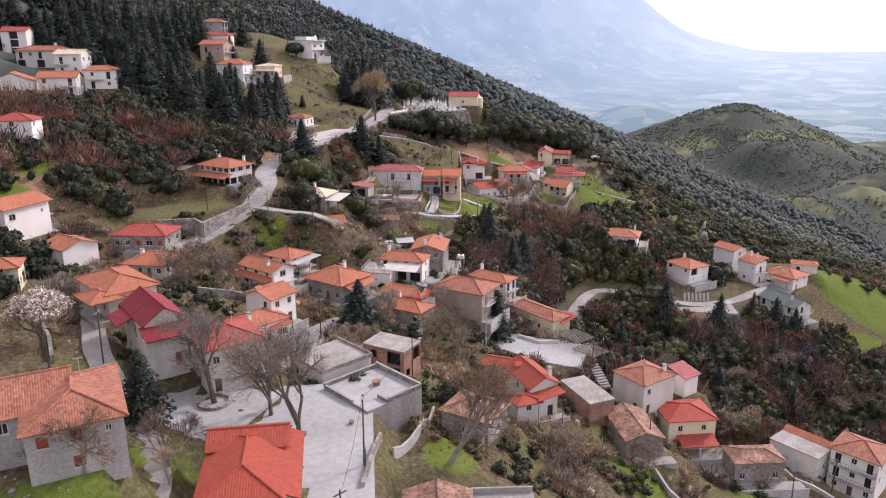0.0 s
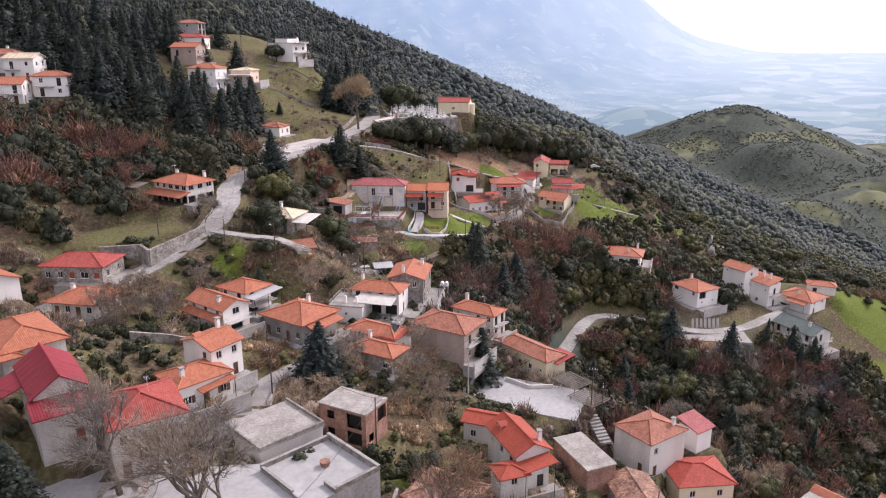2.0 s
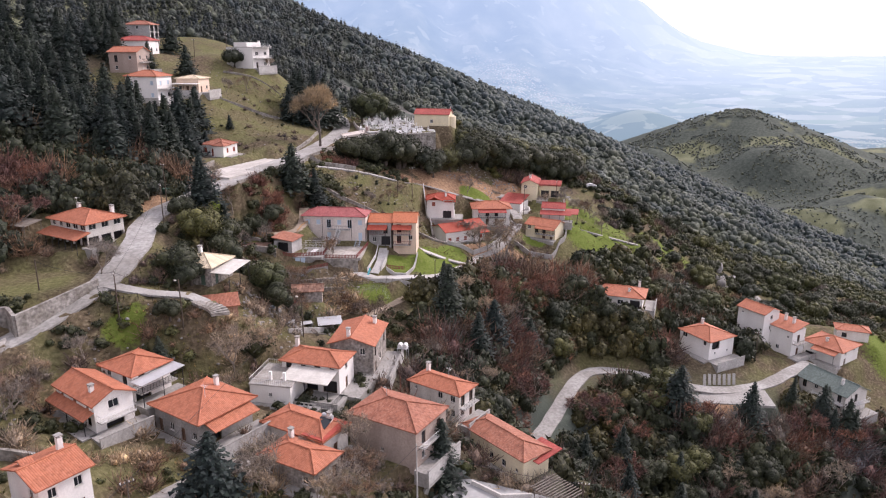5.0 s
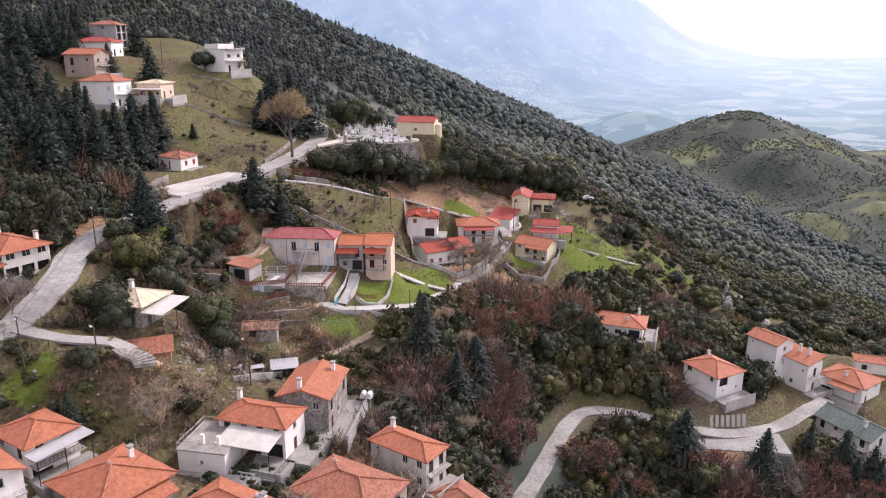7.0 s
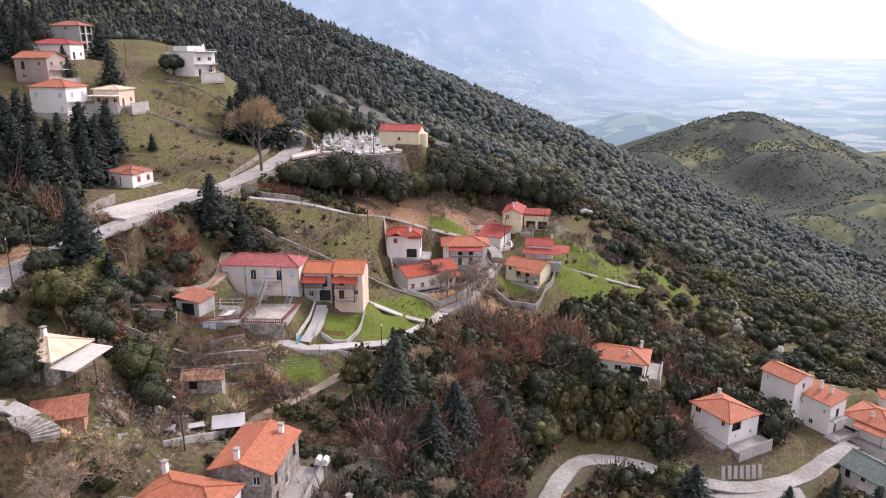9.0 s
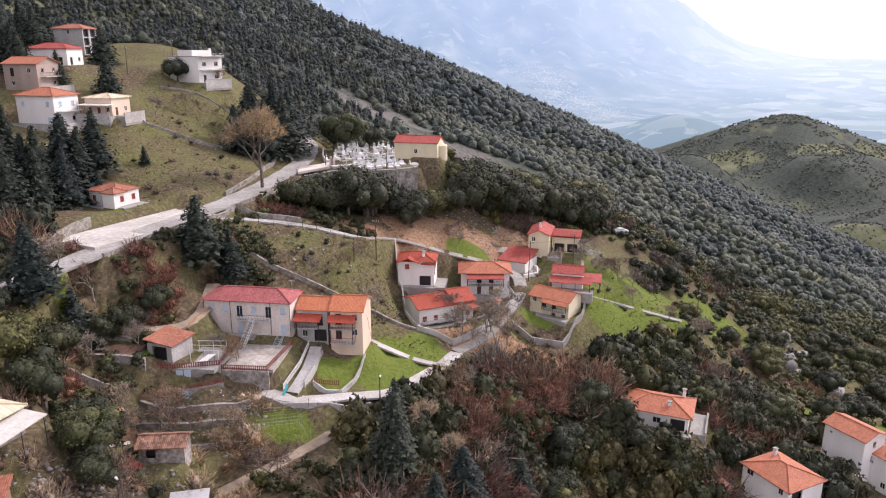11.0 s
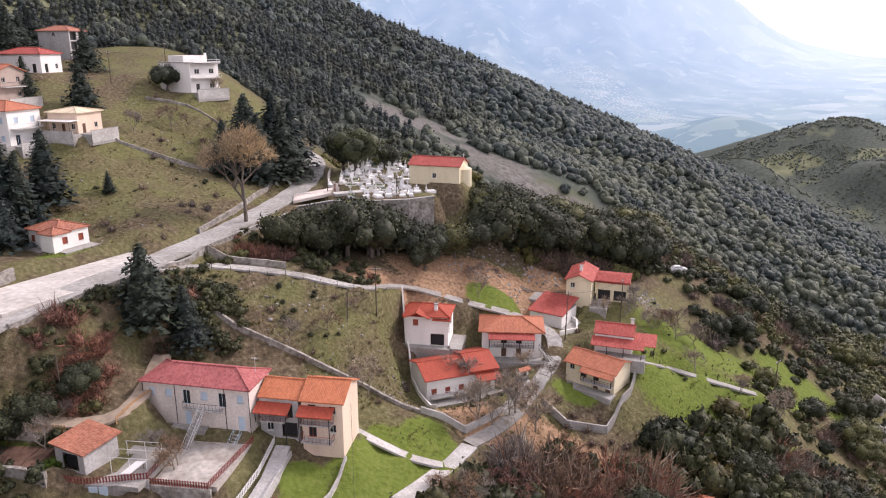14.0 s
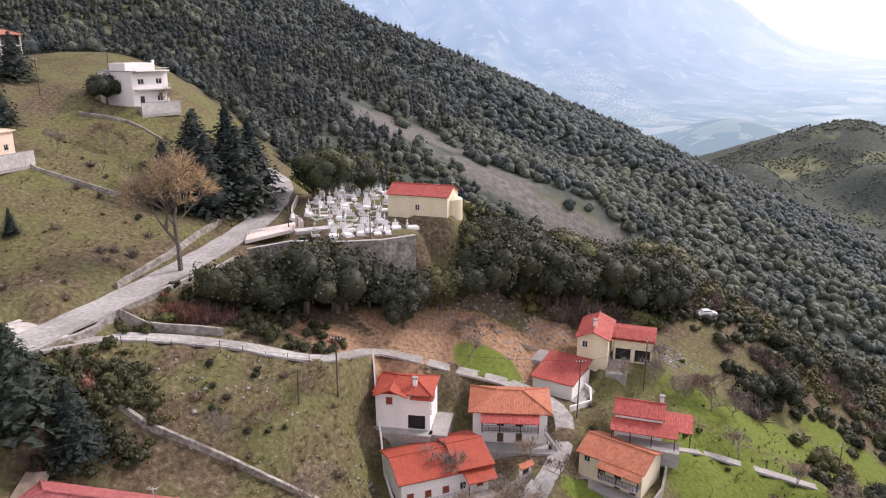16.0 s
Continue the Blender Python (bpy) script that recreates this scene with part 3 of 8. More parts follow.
def scar_at(x, y):
    """Where the landslide has bared the flank."""
    return np.maximum(np.maximum(blob(x, y, 22, 487, 52, 19, -12, .7), blob(x, y, 64, 474, 38, 17, -14, .7)), blob(x, y, -30, 514, 34, 34, -30, .6))


scar = scar_at(fx, fy)
meadow_mask = np.zeros(len(fx))
for a in ((2, 254, 17, 9, 0, .4), (-52, 300, 24, 34, 0, .5), (66, 284, 30, 24, 0, .5), (22, 250, 20, 7, 0, .5), (140, 300, 46, 34, 0, .6), (-40, 340, 20, 26, 0, .6), (-72, 358, 36, 24, 0, .5), (-62, 173, 12, 9, 34, .4)):
    meadow_mask = np.maximum(meadow_mask, blob(fx, fy, *a))
m, n, l, b = nodes("hillside", 0.95)
f1, f2, f3 = noise_tex(n, l, 1.5, 8.0), noise_tex(n, l, 0.11, 6.0), noise_tex(n, l, 6.0, 5.0)
dry = ramp(n, l, f1, [(0.26, rgb((0.050, 0.038, 0.025))), (0.45, rgb((0.100, 0.077, 0.048))), (0.6, rgb((0.145, 0.113, 0.072))), (0.76, rgb((0.24, 0.205, 0.14)))])
green = ramp(n, l, f1, [(0.2, rgb((0.078, 0.105, 0.020))), (0.5, rgb((0.118, 0.158, 0.028))), (0.8, rgb((0.17, 0.19, 0.055)))])
earth = ramp(n, l, f1, [(0.25, rgb((0.17, 0.105, 0.07))), (0.55, rgb((0.34, 0.215, 0.13))), (0.8, rgb((0.43, 0.32, 0.22)))])
rocky = ramp(n, l, mixed(n, l, 0.5, f1, noise_tex(n, l, 0.35, 6.0, stretch=(1, 1, 0.2))), [(0.32, rgb((0.06, 0.058, 0.05))), (0.5, rgb((0.135, 0.128, 0.118))), (0.7, rgb((0.23, 0.22, 0.21)))])
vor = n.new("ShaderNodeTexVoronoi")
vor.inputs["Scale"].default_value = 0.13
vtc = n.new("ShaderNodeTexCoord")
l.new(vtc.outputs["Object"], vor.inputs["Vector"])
# wood floor in crown-sized cells, shade under and between crowns painted in darker
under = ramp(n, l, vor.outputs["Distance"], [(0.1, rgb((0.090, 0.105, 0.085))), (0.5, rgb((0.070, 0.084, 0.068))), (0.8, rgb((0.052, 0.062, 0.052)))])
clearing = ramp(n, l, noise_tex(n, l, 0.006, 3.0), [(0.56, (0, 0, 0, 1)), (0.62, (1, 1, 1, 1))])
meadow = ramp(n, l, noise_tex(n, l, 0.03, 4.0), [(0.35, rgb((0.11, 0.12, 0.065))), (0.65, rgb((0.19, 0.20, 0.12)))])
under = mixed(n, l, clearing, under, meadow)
mask = {}
for key in ("lawn", "bare", "scar", "wood", "meadow"):
    at = n.new("ShaderNodeAttribute")
    at.attribute_name = key
    mask[key] = at.outputs["Fac"]
tuft = ramp(n, l, f2, [(0.44, (0, 0, 0, 1)), (0.58, (1, 1, 1, 1))])
sward = ramp(n, l, f1, [(0.25, rgb((0.080, 0.080, 0.032))), (0.5, rgb((0.125, 0.124, 0.050))), (0.75, rgb((0.185, 0.172, 0.085)))])
col = mixed(n, l, maths(n, l, "MULTIPLY", tuft, 0.7), dry, sward)
rag = maths(n, l, "SUBTRACT", f1, 0.5)


def edged(key):
    return maths(n, l, "MINIMUM", maths(n, l, "MAXIMUM", maths(n, l, "MULTIPLY", maths(n, l, "ADD", maths(n, l, "SUBTRACT", mask[key], 0.5), maths(n, l, "MULTIPLY", rag, 0.9)), 4.0), 0.0), 1.0)


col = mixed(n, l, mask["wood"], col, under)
col = mixed(n, l, maths(n, l, "MULTIPLY", edged("meadow"), maths(n, l, "ADD", maths(n, l, "MULTIPLY", tuft, 0.45), 0.4)), col, sward)
col = mixed(n, l, edged("bare"), col, earth)
col = mixed(n, l, edged("lawn"), col, green)
blotch = maths(n, l, "MULTIPLY", maths(n, l, "SUBTRACT", noise_tex(n, l, 0.05, 5.0), 0.5), 2.6)
torn = maths(n, l, "MINIMUM", maths(n, l, "MAXIMUM", maths(n, l, "MULTIPLY", maths(n, l, "ADD", maths(n, l, "SUBTRACT", mask["scar"], 0.45), blotch), 3.0), 0.0), 1.0)
col = mixed(n, l, maths(n, l, "MULTIPLY", torn, mask["scar"]), col, rocky)
b.inputs["Specular IOR Level"].default_value = 0.15
l.new(col, b.inputs["Base Color"])
bump(n, l, b, maths(n, l, "ADD", f1, maths(n, l, "MULTIPLY", f3, 0.4)), 0.8, 0.25)
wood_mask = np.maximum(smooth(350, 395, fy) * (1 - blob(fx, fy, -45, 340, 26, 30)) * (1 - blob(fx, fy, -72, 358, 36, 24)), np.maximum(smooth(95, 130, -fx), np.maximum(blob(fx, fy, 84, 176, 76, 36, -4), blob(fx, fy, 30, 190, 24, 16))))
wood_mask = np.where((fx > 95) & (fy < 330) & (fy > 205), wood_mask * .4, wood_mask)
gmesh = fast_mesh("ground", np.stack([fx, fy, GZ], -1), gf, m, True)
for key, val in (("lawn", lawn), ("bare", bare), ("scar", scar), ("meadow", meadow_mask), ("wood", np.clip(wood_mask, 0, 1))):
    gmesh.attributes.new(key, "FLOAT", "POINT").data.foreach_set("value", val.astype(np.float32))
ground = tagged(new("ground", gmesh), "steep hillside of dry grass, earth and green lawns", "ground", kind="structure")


def ribbon(name, width, pts, material, label, lift=0.0, thick=0.35):
    """A road that follows its line with soft bends, with a real edge."""
    b = Bld()
    fine = []
    P = [pts[0]] + pts + [pts[-1]]
    for k in range(1, len(P) - 2):
        a, p, q, d = P[k - 1], P[k], P[k + 1], P[k + 2]
        steps = max(2, int((q - p).length / 2.2))
        for s in range(steps):
            t = s / steps
            fine.append(0.5 * ((2 * p) + (q - a) * t + (2 * a - 5 * p + 4 * q - d) * t * t + (-a + 3 * p - 3 * q + d) * t ** 3))
    fine.append(pts[-1])
    edge = []
    for k, p in enumerate(fine):
        dr = (fine[min(k + 1, len(fine) - 1)] - fine[max(k - 1, 0)])
        nrm = Vector((-dr.y, dr.x, 0)).normalized()
        w = width / 2 * (1 + .05 * math.sin(k * 1.7))
        edge.append((p + nrm * w + Vector((0, 0, lift)), p - nrm * w + Vector((0, 0, lift))))
    for (a0, b0), (a1, b1) in zip(edge, edge[1:]):
        b.quad(b0, b1, a1, a0)
        for p, q in ((b0, b1), (a1, a0)):
            b.quad(p - Vector((0, 0, thick)), q - Vector((0, 0, thick)), q, p)
    return tagged(part(name, b, material), label, "road", kind="structure")


WAYLOOK = {"main_road": (M_ROAD, "pale grey concrete village road"), "lower_road": (M_ROAD, "narrow pale concrete lane between grass banks"), "footpath_concrete": (M_WHITECONC, "pale concrete footpath with a raised edge"),
           "ramp": (M_WHITECONC, "sloping concrete ramp down from the houses"), "lawn_steps": (M_WHITECONC, "shallow concrete steps across the lawn"),
           "field_path": (M_CONC, "narrow concrete path down the meadow"),
           "dirt_track": (M_DIRT, "narrow brown dirt track"), "valley_road": (M_ROAD, "pale dusty road bending through the gully"), "village_street": (M_CONC, "grey concrete village street"), "upper_street": (M_CONC, "grey concrete village street"),
           "terrace_lane": (M_CONC, "grey concrete lane with shallow steps"), "garden_lane": (M_DIRT, "ochre dirt lane beside a fence")}
for nm, wd, pts in WAYS:
    ribbon(nm.split("_concrete")[0], wd, pts, *WAYLOOK[nm], lift=0.22 if nm in ("lawn_steps", "field_path", "ramp") else 0.0)

for nm, yx, yy, yt, yw, yd, yz in YARDS:
    if nm in ("walled_field", "cemetery_ground", "vegetable_bed"):
        continue
    b = Bld()
    b.box(-yw / 2, yw / 2, -yd / 2, yd / 2, -2.6 if nm == "retaining_yard" else -3.2 if nm == "parking" else -0.6, 0.05)
    ob = part(nm, b, M_PARK if nm == "parking" else M_PAVE if nm in ("plaza", "upper_plaza", "square") else M_STAIN if nm == "house_yard" else M_CONC)
    ob.matrix_world = pose(yx, yy, yz, 0, 0, yt)
    tagged(ob, "grey concrete paved yard with stains", "pavement", kind="structure")

# ---- distance: the plain and the far mountains in haze ----
bx, by = np.linspace(-3300, 4600, 230), np.linspace(2620, 4780, 130)
BX, BY = np.meshgrid(bx, by)
t = (BY - 2620) / 2160
BZ = -342 + t * 335 + 5 * np.sin(BX / 300 + BY / 170)
crest = np.interp(BX, [-3300, 1259, 1373, 1487, 1636, 1746, 1967, 2300, 4600], [2400, 308, 214, 139, 78, 53, 8, -6, -6])
foot = np.interp(BX, [-3300, -600, 400, 1000, 1700], [0.0, 0.15, 0.35, 0.55, 0.85])
rise = np.clip((t - foot) / (1 - foot), 0, 1)
# spurs run down from the crest to the plain, broken by side valleys
fold = np.abs(np.sin(BX / 210 + 2.2 * t + .4 * np.sin(BY / 240))) * 0.7 + np.abs(np.sin(BX / 93 - 3 * t)) * 0.35
BZ = BZ + np.maximum(crest, 0) * rise ** 1.5 * (1 - 0.42 * fold * np.sin(np.pi * rise) ** 2)
rough = np.array([noise.fractal(Vector((a / 260, c / 260, 5)), 0.9, 2.1, 5) for a, c in zip(BX.ravel(), BY.ravel())]).reshape(BX.shape)
BZ = BZ + rough * 34 * np.sin(np.pi * np.clip(rise * 1.05, 0, 1)) + rough * 5
BZ = BZ + 80 * np.exp(-((BX - 800) / 210) ** 2 - ((BY - 2990) / 170) ** 2) + 60 * np.exp(-((BX + 100) / 400) ** 2 - ((BY - 3400) / 260) ** 2)
bi = np.arange(BX.size).reshape(BX.shape)
bf = np.stack([bi[:-1, :-1], bi[:-1, 1:], bi[1:, 1:], bi[1:, :-1]], -1).reshape(-1, 4)
m, n, l, b = nodes("painted_haze_distance", 1.0)
out = n["Material Output"]
tc = n.new("ShaderNodeTexCoord")
sp = n.new("ShaderNodeSeparateXYZ")
l.new(tc.outputs["Object"], sp.inputs["Vector"])


def held(v, lo=0.0, hi=1.0):
    return maths(n, l, "MINIMUM", maths(n, l, "MAXIMUM", v, lo), hi)


def oval(cx, cy, along, across, turn):
    """1 in the middle of a tilted oval on the map, 0 outside it."""
    c, q = math.cos(radians(turn)), math.sin(radians(turn))
    dx, dy = maths(n, l, "SUBTRACT", sp.outputs["X"], float(cx)), maths(n, l, "SUBTRACT", sp.outputs["Y"], float(cy))
    u = maths(n, l, "ADD", maths(n, l, "MULTIPLY", dx, c / along), maths(n, l, "MULTIPLY", dy, q / along))
    v = maths(n, l, "SUBTRACT", maths(n, l, "MULTIPLY", dy, c / across), maths(n, l, "MULTIPLY", dx, q / across))
    return ramp(n, l, maths(n, l, "ADD", maths(n, l, "MULTIPLY", u, u), maths(n, l, "MULTIPLY", v, v)), [(0.25, (1, 1, 1, 1)), (1.0, (0, 0, 0, 1))])


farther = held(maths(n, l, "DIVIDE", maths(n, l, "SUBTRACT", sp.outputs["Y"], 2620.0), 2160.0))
# painted haze: a blue glow, paler with distance and whiter to the right
haze_glow = ramp(n, l, farther, [(0.0, rgb((0.155, 0.235, 0.30))), (0.3, rgb((0.235, 0.335, 0.44))), (0.65, rgb((0.31, 0.425, 0.575))), (1.0, rgb((0.40, 0.525, 0.69)))])
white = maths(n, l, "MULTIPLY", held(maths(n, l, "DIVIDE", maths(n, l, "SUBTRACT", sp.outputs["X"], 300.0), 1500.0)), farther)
haze_glow = mixed(n, l, maths(n, l, "MULTIPLY", white, 0.6), haze_glow, rgb((0.70, 0.81, 0.86)))
# what grows there: woods, pale slopes, fields on the plain, a town on the mountain's foot
woods = ramp(n, l, noise_tex(n, l, 0.006, 9.0), [(0.38, rgb((0.05, 0.075, 0.06))), (0.5, rgb((0.14, 0.165, 0.12))), (0.58, rgb((0.22, 0.23, 0.16))), (0.72, rgb((0.42, 0.40, 0.30)))])
fv = n.new("ShaderNodeTexVoronoi")
fv.inputs["Scale"].default_value = 0.0085
fm = n.new("ShaderNodeMapping")
fm.inputs["Scale"].default_value, fm.inputs["Rotation"].default_value = (0.7, 1.6, 0.0), (0, 0, .5)
l.new(tc.outputs["Object"], fm.inputs["Vector"])
l.new(fm.outputs["Vector"], fv.inputs["Vector"])
fsep = n.new("ShaderNodeSeparateXYZ")
l.new(fv.outputs["Color"], fsep.inputs["Vector"])
fields = ramp(n, l, fsep.outputs["X"], [(0.0, rgb((0.06, 0.09, 0.06))), (0.5, rgb((0.13, 0.17, 0.09))), (0.68, rgb((0.24, 0.30, 0.14))), (0.8, rgb((0.36, 0.36, 0.25))), (1.0, rgb((0.55, 0.53, 0.42)))])
plainness = held(maths(n, l, "DIVIDE", maths(n, l, "SUBTRACT", maths(n, l, "ADD", sp.outputs["X"], maths(n, l, "MULTIPLY", noise_tex(n, l, 0.003, 3.0), 900.0)), maths(n, l, "MULTIPLY", maths(n, l, "SUBTRACT", sp.outputs["Y"], 2600.0), 0.65)), 500.0), 0.0, 1.0)
plainness = held(maths(n, l, "SUBTRACT", plainness, maths(n, l, "MULTIPLY", oval(1000, 3900, 1100, 420, 35), 0.6)))
cover = mixed(n, l, maths(n, l, "MULTIPLY", plainness, 0.8), woods, fields)
patch = ramp(n, l, noise_tex(n, l, 0.011, 4.0, stretch=(1, 1.5, 0.3)), [(0.60, (0, 0, 0, 1)), (0.63, (1, 1, 1, 1))])
cover = mixed(n, l, maths(n, l, "MULTIPLY", patch, 0.4), cover, rgb((0.72, 0.70, 0.50)))
vo = n.new("ShaderNodeTexVoronoi")
vo.inputs["Scale"].default_value = 0.075
l.new(tc.outputs["Object"], vo.inputs["Vector"])
specks = ramp(n, l, vo.outputs["Distance"], [(0.26, (1, 1, 1, 1)), (0.42, (0, 0, 0, 1))])
vsep = n.new("ShaderNodeSeparateXYZ")
l.new(vo.outputs["Color"], vsep.inputs["Vector"])
houses_ = ramp(n, l, vsep.outputs["Y"], [(0.35, rgb((0.66, 0.42, 0.28))), (0.6, rgb((0.85, 0.78, 0.66)))])
town = maths(n, l, "MAXIMUM", oval(445, 3520, 560, 190, -56), maths(n, l, "MULTIPLY", oval(1500, 2800, 420, 130, 20), 0.8))
cover = mixed(n, l, maths(n, l, "MULTIPLY", maths(n, l, "MULTIPLY", specks, town), 0.9), cover, houses_)
# haze painted in: cover colours dimmed with distance, haze colour added as glow
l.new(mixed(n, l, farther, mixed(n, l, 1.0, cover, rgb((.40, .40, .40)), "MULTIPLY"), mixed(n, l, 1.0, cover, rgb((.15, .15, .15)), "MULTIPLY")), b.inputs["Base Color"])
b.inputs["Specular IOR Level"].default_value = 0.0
l.new(haze_glow, b.inputs["Emission Color"])
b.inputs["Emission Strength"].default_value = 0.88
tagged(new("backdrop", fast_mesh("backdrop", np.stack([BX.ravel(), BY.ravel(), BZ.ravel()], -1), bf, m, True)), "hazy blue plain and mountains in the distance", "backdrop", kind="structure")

# ---- houses ----
SIZES = {"w": (0.95, 1.15, 0.95), "W": (1.5, 1.2, 0.95), "s": (1.0, 1.2, 0.9), "t": (0.55, 0.6, 1.3), "d": (0.95, 2.05, 0.0), "D": (1.1, 2.1, 0.06), "g": (2.4, 2.2, 0.0), "o": (1.3, 1.4, 0.7), "O": (2.6, 2.3, 0.1)}
JOIN = {"brown": M_BROWN, "red": M_REDWOOD, "green": M_GREENWOOD, "blue": M_BLUEWOOD, "white": M_FRAME}


def openings(rows, length, top):
    """From rows such as 'w w|d .' (upper floor first) the openings: centre, sill, width, height, kind."""
    found = []
    rows = [r.split() for r in rows.split("|")] if rows else []
    for k, row in enumerate(rows):
        fl = top / len(rows)
        z = top - fl * (k + 1)
        for j, key in enumerate(row):
            if key in SIZES:
                w, h, sill = SIZES[key]
                w = min(w, length / len(row) * 0.8)
                found.append(((j + .5) / len(row) * length - length / 2, z + min(sill, fl - h - .2) + .05, w, min(h, fl - .3), key))
    return found


def wall_with_holes(b, place, length, top, holes, depth=0.22):
    """One face of a wall; place(u, v, into) gives the point u along, v up and so far into the wall."""
    us = sorted({-length / 2, length / 2, *[h[0] - h[2] / 2 for h in holes], *[h[0] + h[2] / 2 for h in holes]})
    vs = sorted({-1.5, top, *[h[1] for h in holes], *[h[1] + h[3] for h in holes]})
    for u0, u1 in zip(us, us[1:]):
        for v0, v1 in zip(vs, vs[1:]):
            um, vm = (u0 + u1) / 2, (v0 + v1) / 2
            if not any(abs(um - h[0]) < h[2] / 2 and h[1] < vm < h[1] + h[3] for h in holes):
                b.quad(place(u0, v0, 0), place(u1, v0, 0), place(u1, v1, 0), place(u0, v1, 0))
    for u, v, w, h, _ in holes:
        c = [(u - w / 2, v), (u + w / 2, v), (u + w / 2, v + h), (u - w / 2, v + h)]
        for k in range(4):
            p, q = c[k], c[(k + 1) % 4]
            b.quad(place(*p, 0), place(*q, 0), place(*q, depth), place(*p, depth))


def roof_faces(kind, w, d, rise):
    """The sloping faces over a rectangle w by d, each with its eave edge first."""
    x, y = w / 2, d / 2
    a, b_, c, e = (-x, -y, 0), (x, -y, 0), (x, y, 0), (-x, y, 0)
    if kind == "hip":
        if w >= d:
            p, q = (-x + y, 0, rise), (x - y, 0, rise)
            return [[a, b_, q, p], [b_, c, q], [c, e, p, q], [e, a, p]], [(p, q), (a, p), (e, p), (b_, q), (c, q)]
        p, q = (0, -y + x, rise), (0, y - x, rise)
        return [[a, b_, p], [b_, c, q, p], [c, e, q], [e, a, p, q]], [(p, q), (a, p), (b_, p), (c, q), (e, q)]
    if kind == "gx":
        p, q = (-x, 0, rise), (x, 0, rise)
        return [[a, b_, q, p], [c, e, p, q]], [(p, q)]
    if kind == "gy":
        p, q = (0, -y, rise), (0, y, rise)
        return [[b_, c, q, p], [e, a, p, q]], [(p, q)]
    if kind == "shed":
        return [[a, b_, (x, y, rise), (-x, y, rise)]], []
    if kind == "shedr":
        return [[b_, c, (-x, y, rise), (-x, -y, rise)]], []
    return [[a, b_, c, e]], []


def roof_on(parent, kind, w, d, z, rise, material, cap=None, x=0, y=0, thick=0.16, label="", name="roof"):
    b = Bld()
    faces, ridges = roof_faces(kind, w, d, rise)
    for f in faces:
        pts = [Vector(p) + Vector((x, y, z)) for p in f]
        o = pts[0]
        a = (pts[1] - o).normalized()
        nrm = (pts[1] - o).cross(pts[2] - o).normalized()
        vv = nrm.cross(a)
        b.quad(*pts, uv=[((p - o).dot(a), (p - o).dot(vv)) for p in pts])
        low = [p - Vector((0, 0, thick)) for p in pts]
        b.quad(*reversed(low))
        b.quad(low[0], low[1], pts[1], pts[0])
        if kind not in ("hip",):
            for k in range(1, len(pts)):
                j = (k + 1) % len(pts)
                b.quad(low[k], low[j], pts[j], pts[k])
    r = part(name, b, material, parent, label)
    if ridges and cap is not None:
        c = Bld()
        for p, q in ridges:
            if (Vector(p) - Vector(q)).length > .3:
                c.bar(Vector(p) + Vector((x, y, z + .02)), Vector(q) + Vector((x, y, z + .02)), 0.13, 6)
        part("ridge_tiles", c, cap, r)
    return r


def window(parent, place, u, v, w, h, key, wood, shut):
    fr = Bld()
    dep = 0.16
    e = 0.07
    for u0, u1, v0, v1 in ((u - w / 2, u + w / 2, v, v + e), (u - w / 2, u + w / 2, v + h - e, v + h), (u - w / 2, u - w / 2 + e, v, v + h), (u + w / 2 - e, u + w / 2, v, v + h), (u - e / 2, u + e / 2, v, v + h)):
        fr.quad(place(u0, v0, dep - .05), place(u1, v0, dep - .05), place(u1, v1, dep - .05), place(u0, v1, dep - .05))
    if key in "dDg":
        ob = part("door", fr, wood, parent)
        pb = Bld()
        glazed = key == "D"
        pb.quad(*[place(p, q, dep) for p, q in ((u - w / 2, v), (u + w / 2, v), (u + w / 2, v + h), (u - w / 2, v + h))])
        part("pane" if glazed else "door_leaf", pb, M_GLASS if glazed else wood, ob)
    else:
        ob = part("window", fr, M_FRAME if key != "s" else wood, parent)
        pb = Bld()
        pb.quad(*[place(p, q, dep) for p, q in ((u - w / 2, v), (u + w / 2, v), (u + w / 2, v + h), (u - w / 2, v + h))])
        part("shutter" if key == "s" else "pane", pb, wood if key == "s" else M_GLASS, ob)
        sb = Bld()
        c = [place(u - w / 2 - .08, v - .07, -.09), place(u + w / 2 + .08, v - .07, -.09), place(u + w / 2 + .08, v - .07, .1), place(u - w / 2 - .08, v - .07, .1)]
        sb.quad(*c)
        top = [place(u - w / 2 - .08, v, -.09), place(u + w / 2 + .08, v, -.09), place(u + w / 2 + .08, v, .1), place(u - w / 2 - .08, v, .1)]
        sb.quad(*reversed(top))
        sb.quad(c[0], c[1], top[1], top[0])
        part("sill", sb, M_FRAME, ob)
        if shut and key in "wW":
            for s in (-1, 1):
                hb = Bld()
                u0 = u + s * (w / 2 + w * .26)
                cc = [(u0 - w * .25, v), (u0 + w * .25, v), (u0 + w * .25, v + h), (u0 - w * .25, v + h)]
                hb.quad(*[place(p, q, -.05) for p, q in cc])
                for k in range(4):
                    p, q = cc[k], cc[(k + 1) % 4]
                    hb.quad(place(*p, 0), place(*q, 0), place(*q, -.05), place(*p, -.05))
                part("shutter", hb, wood, ob)


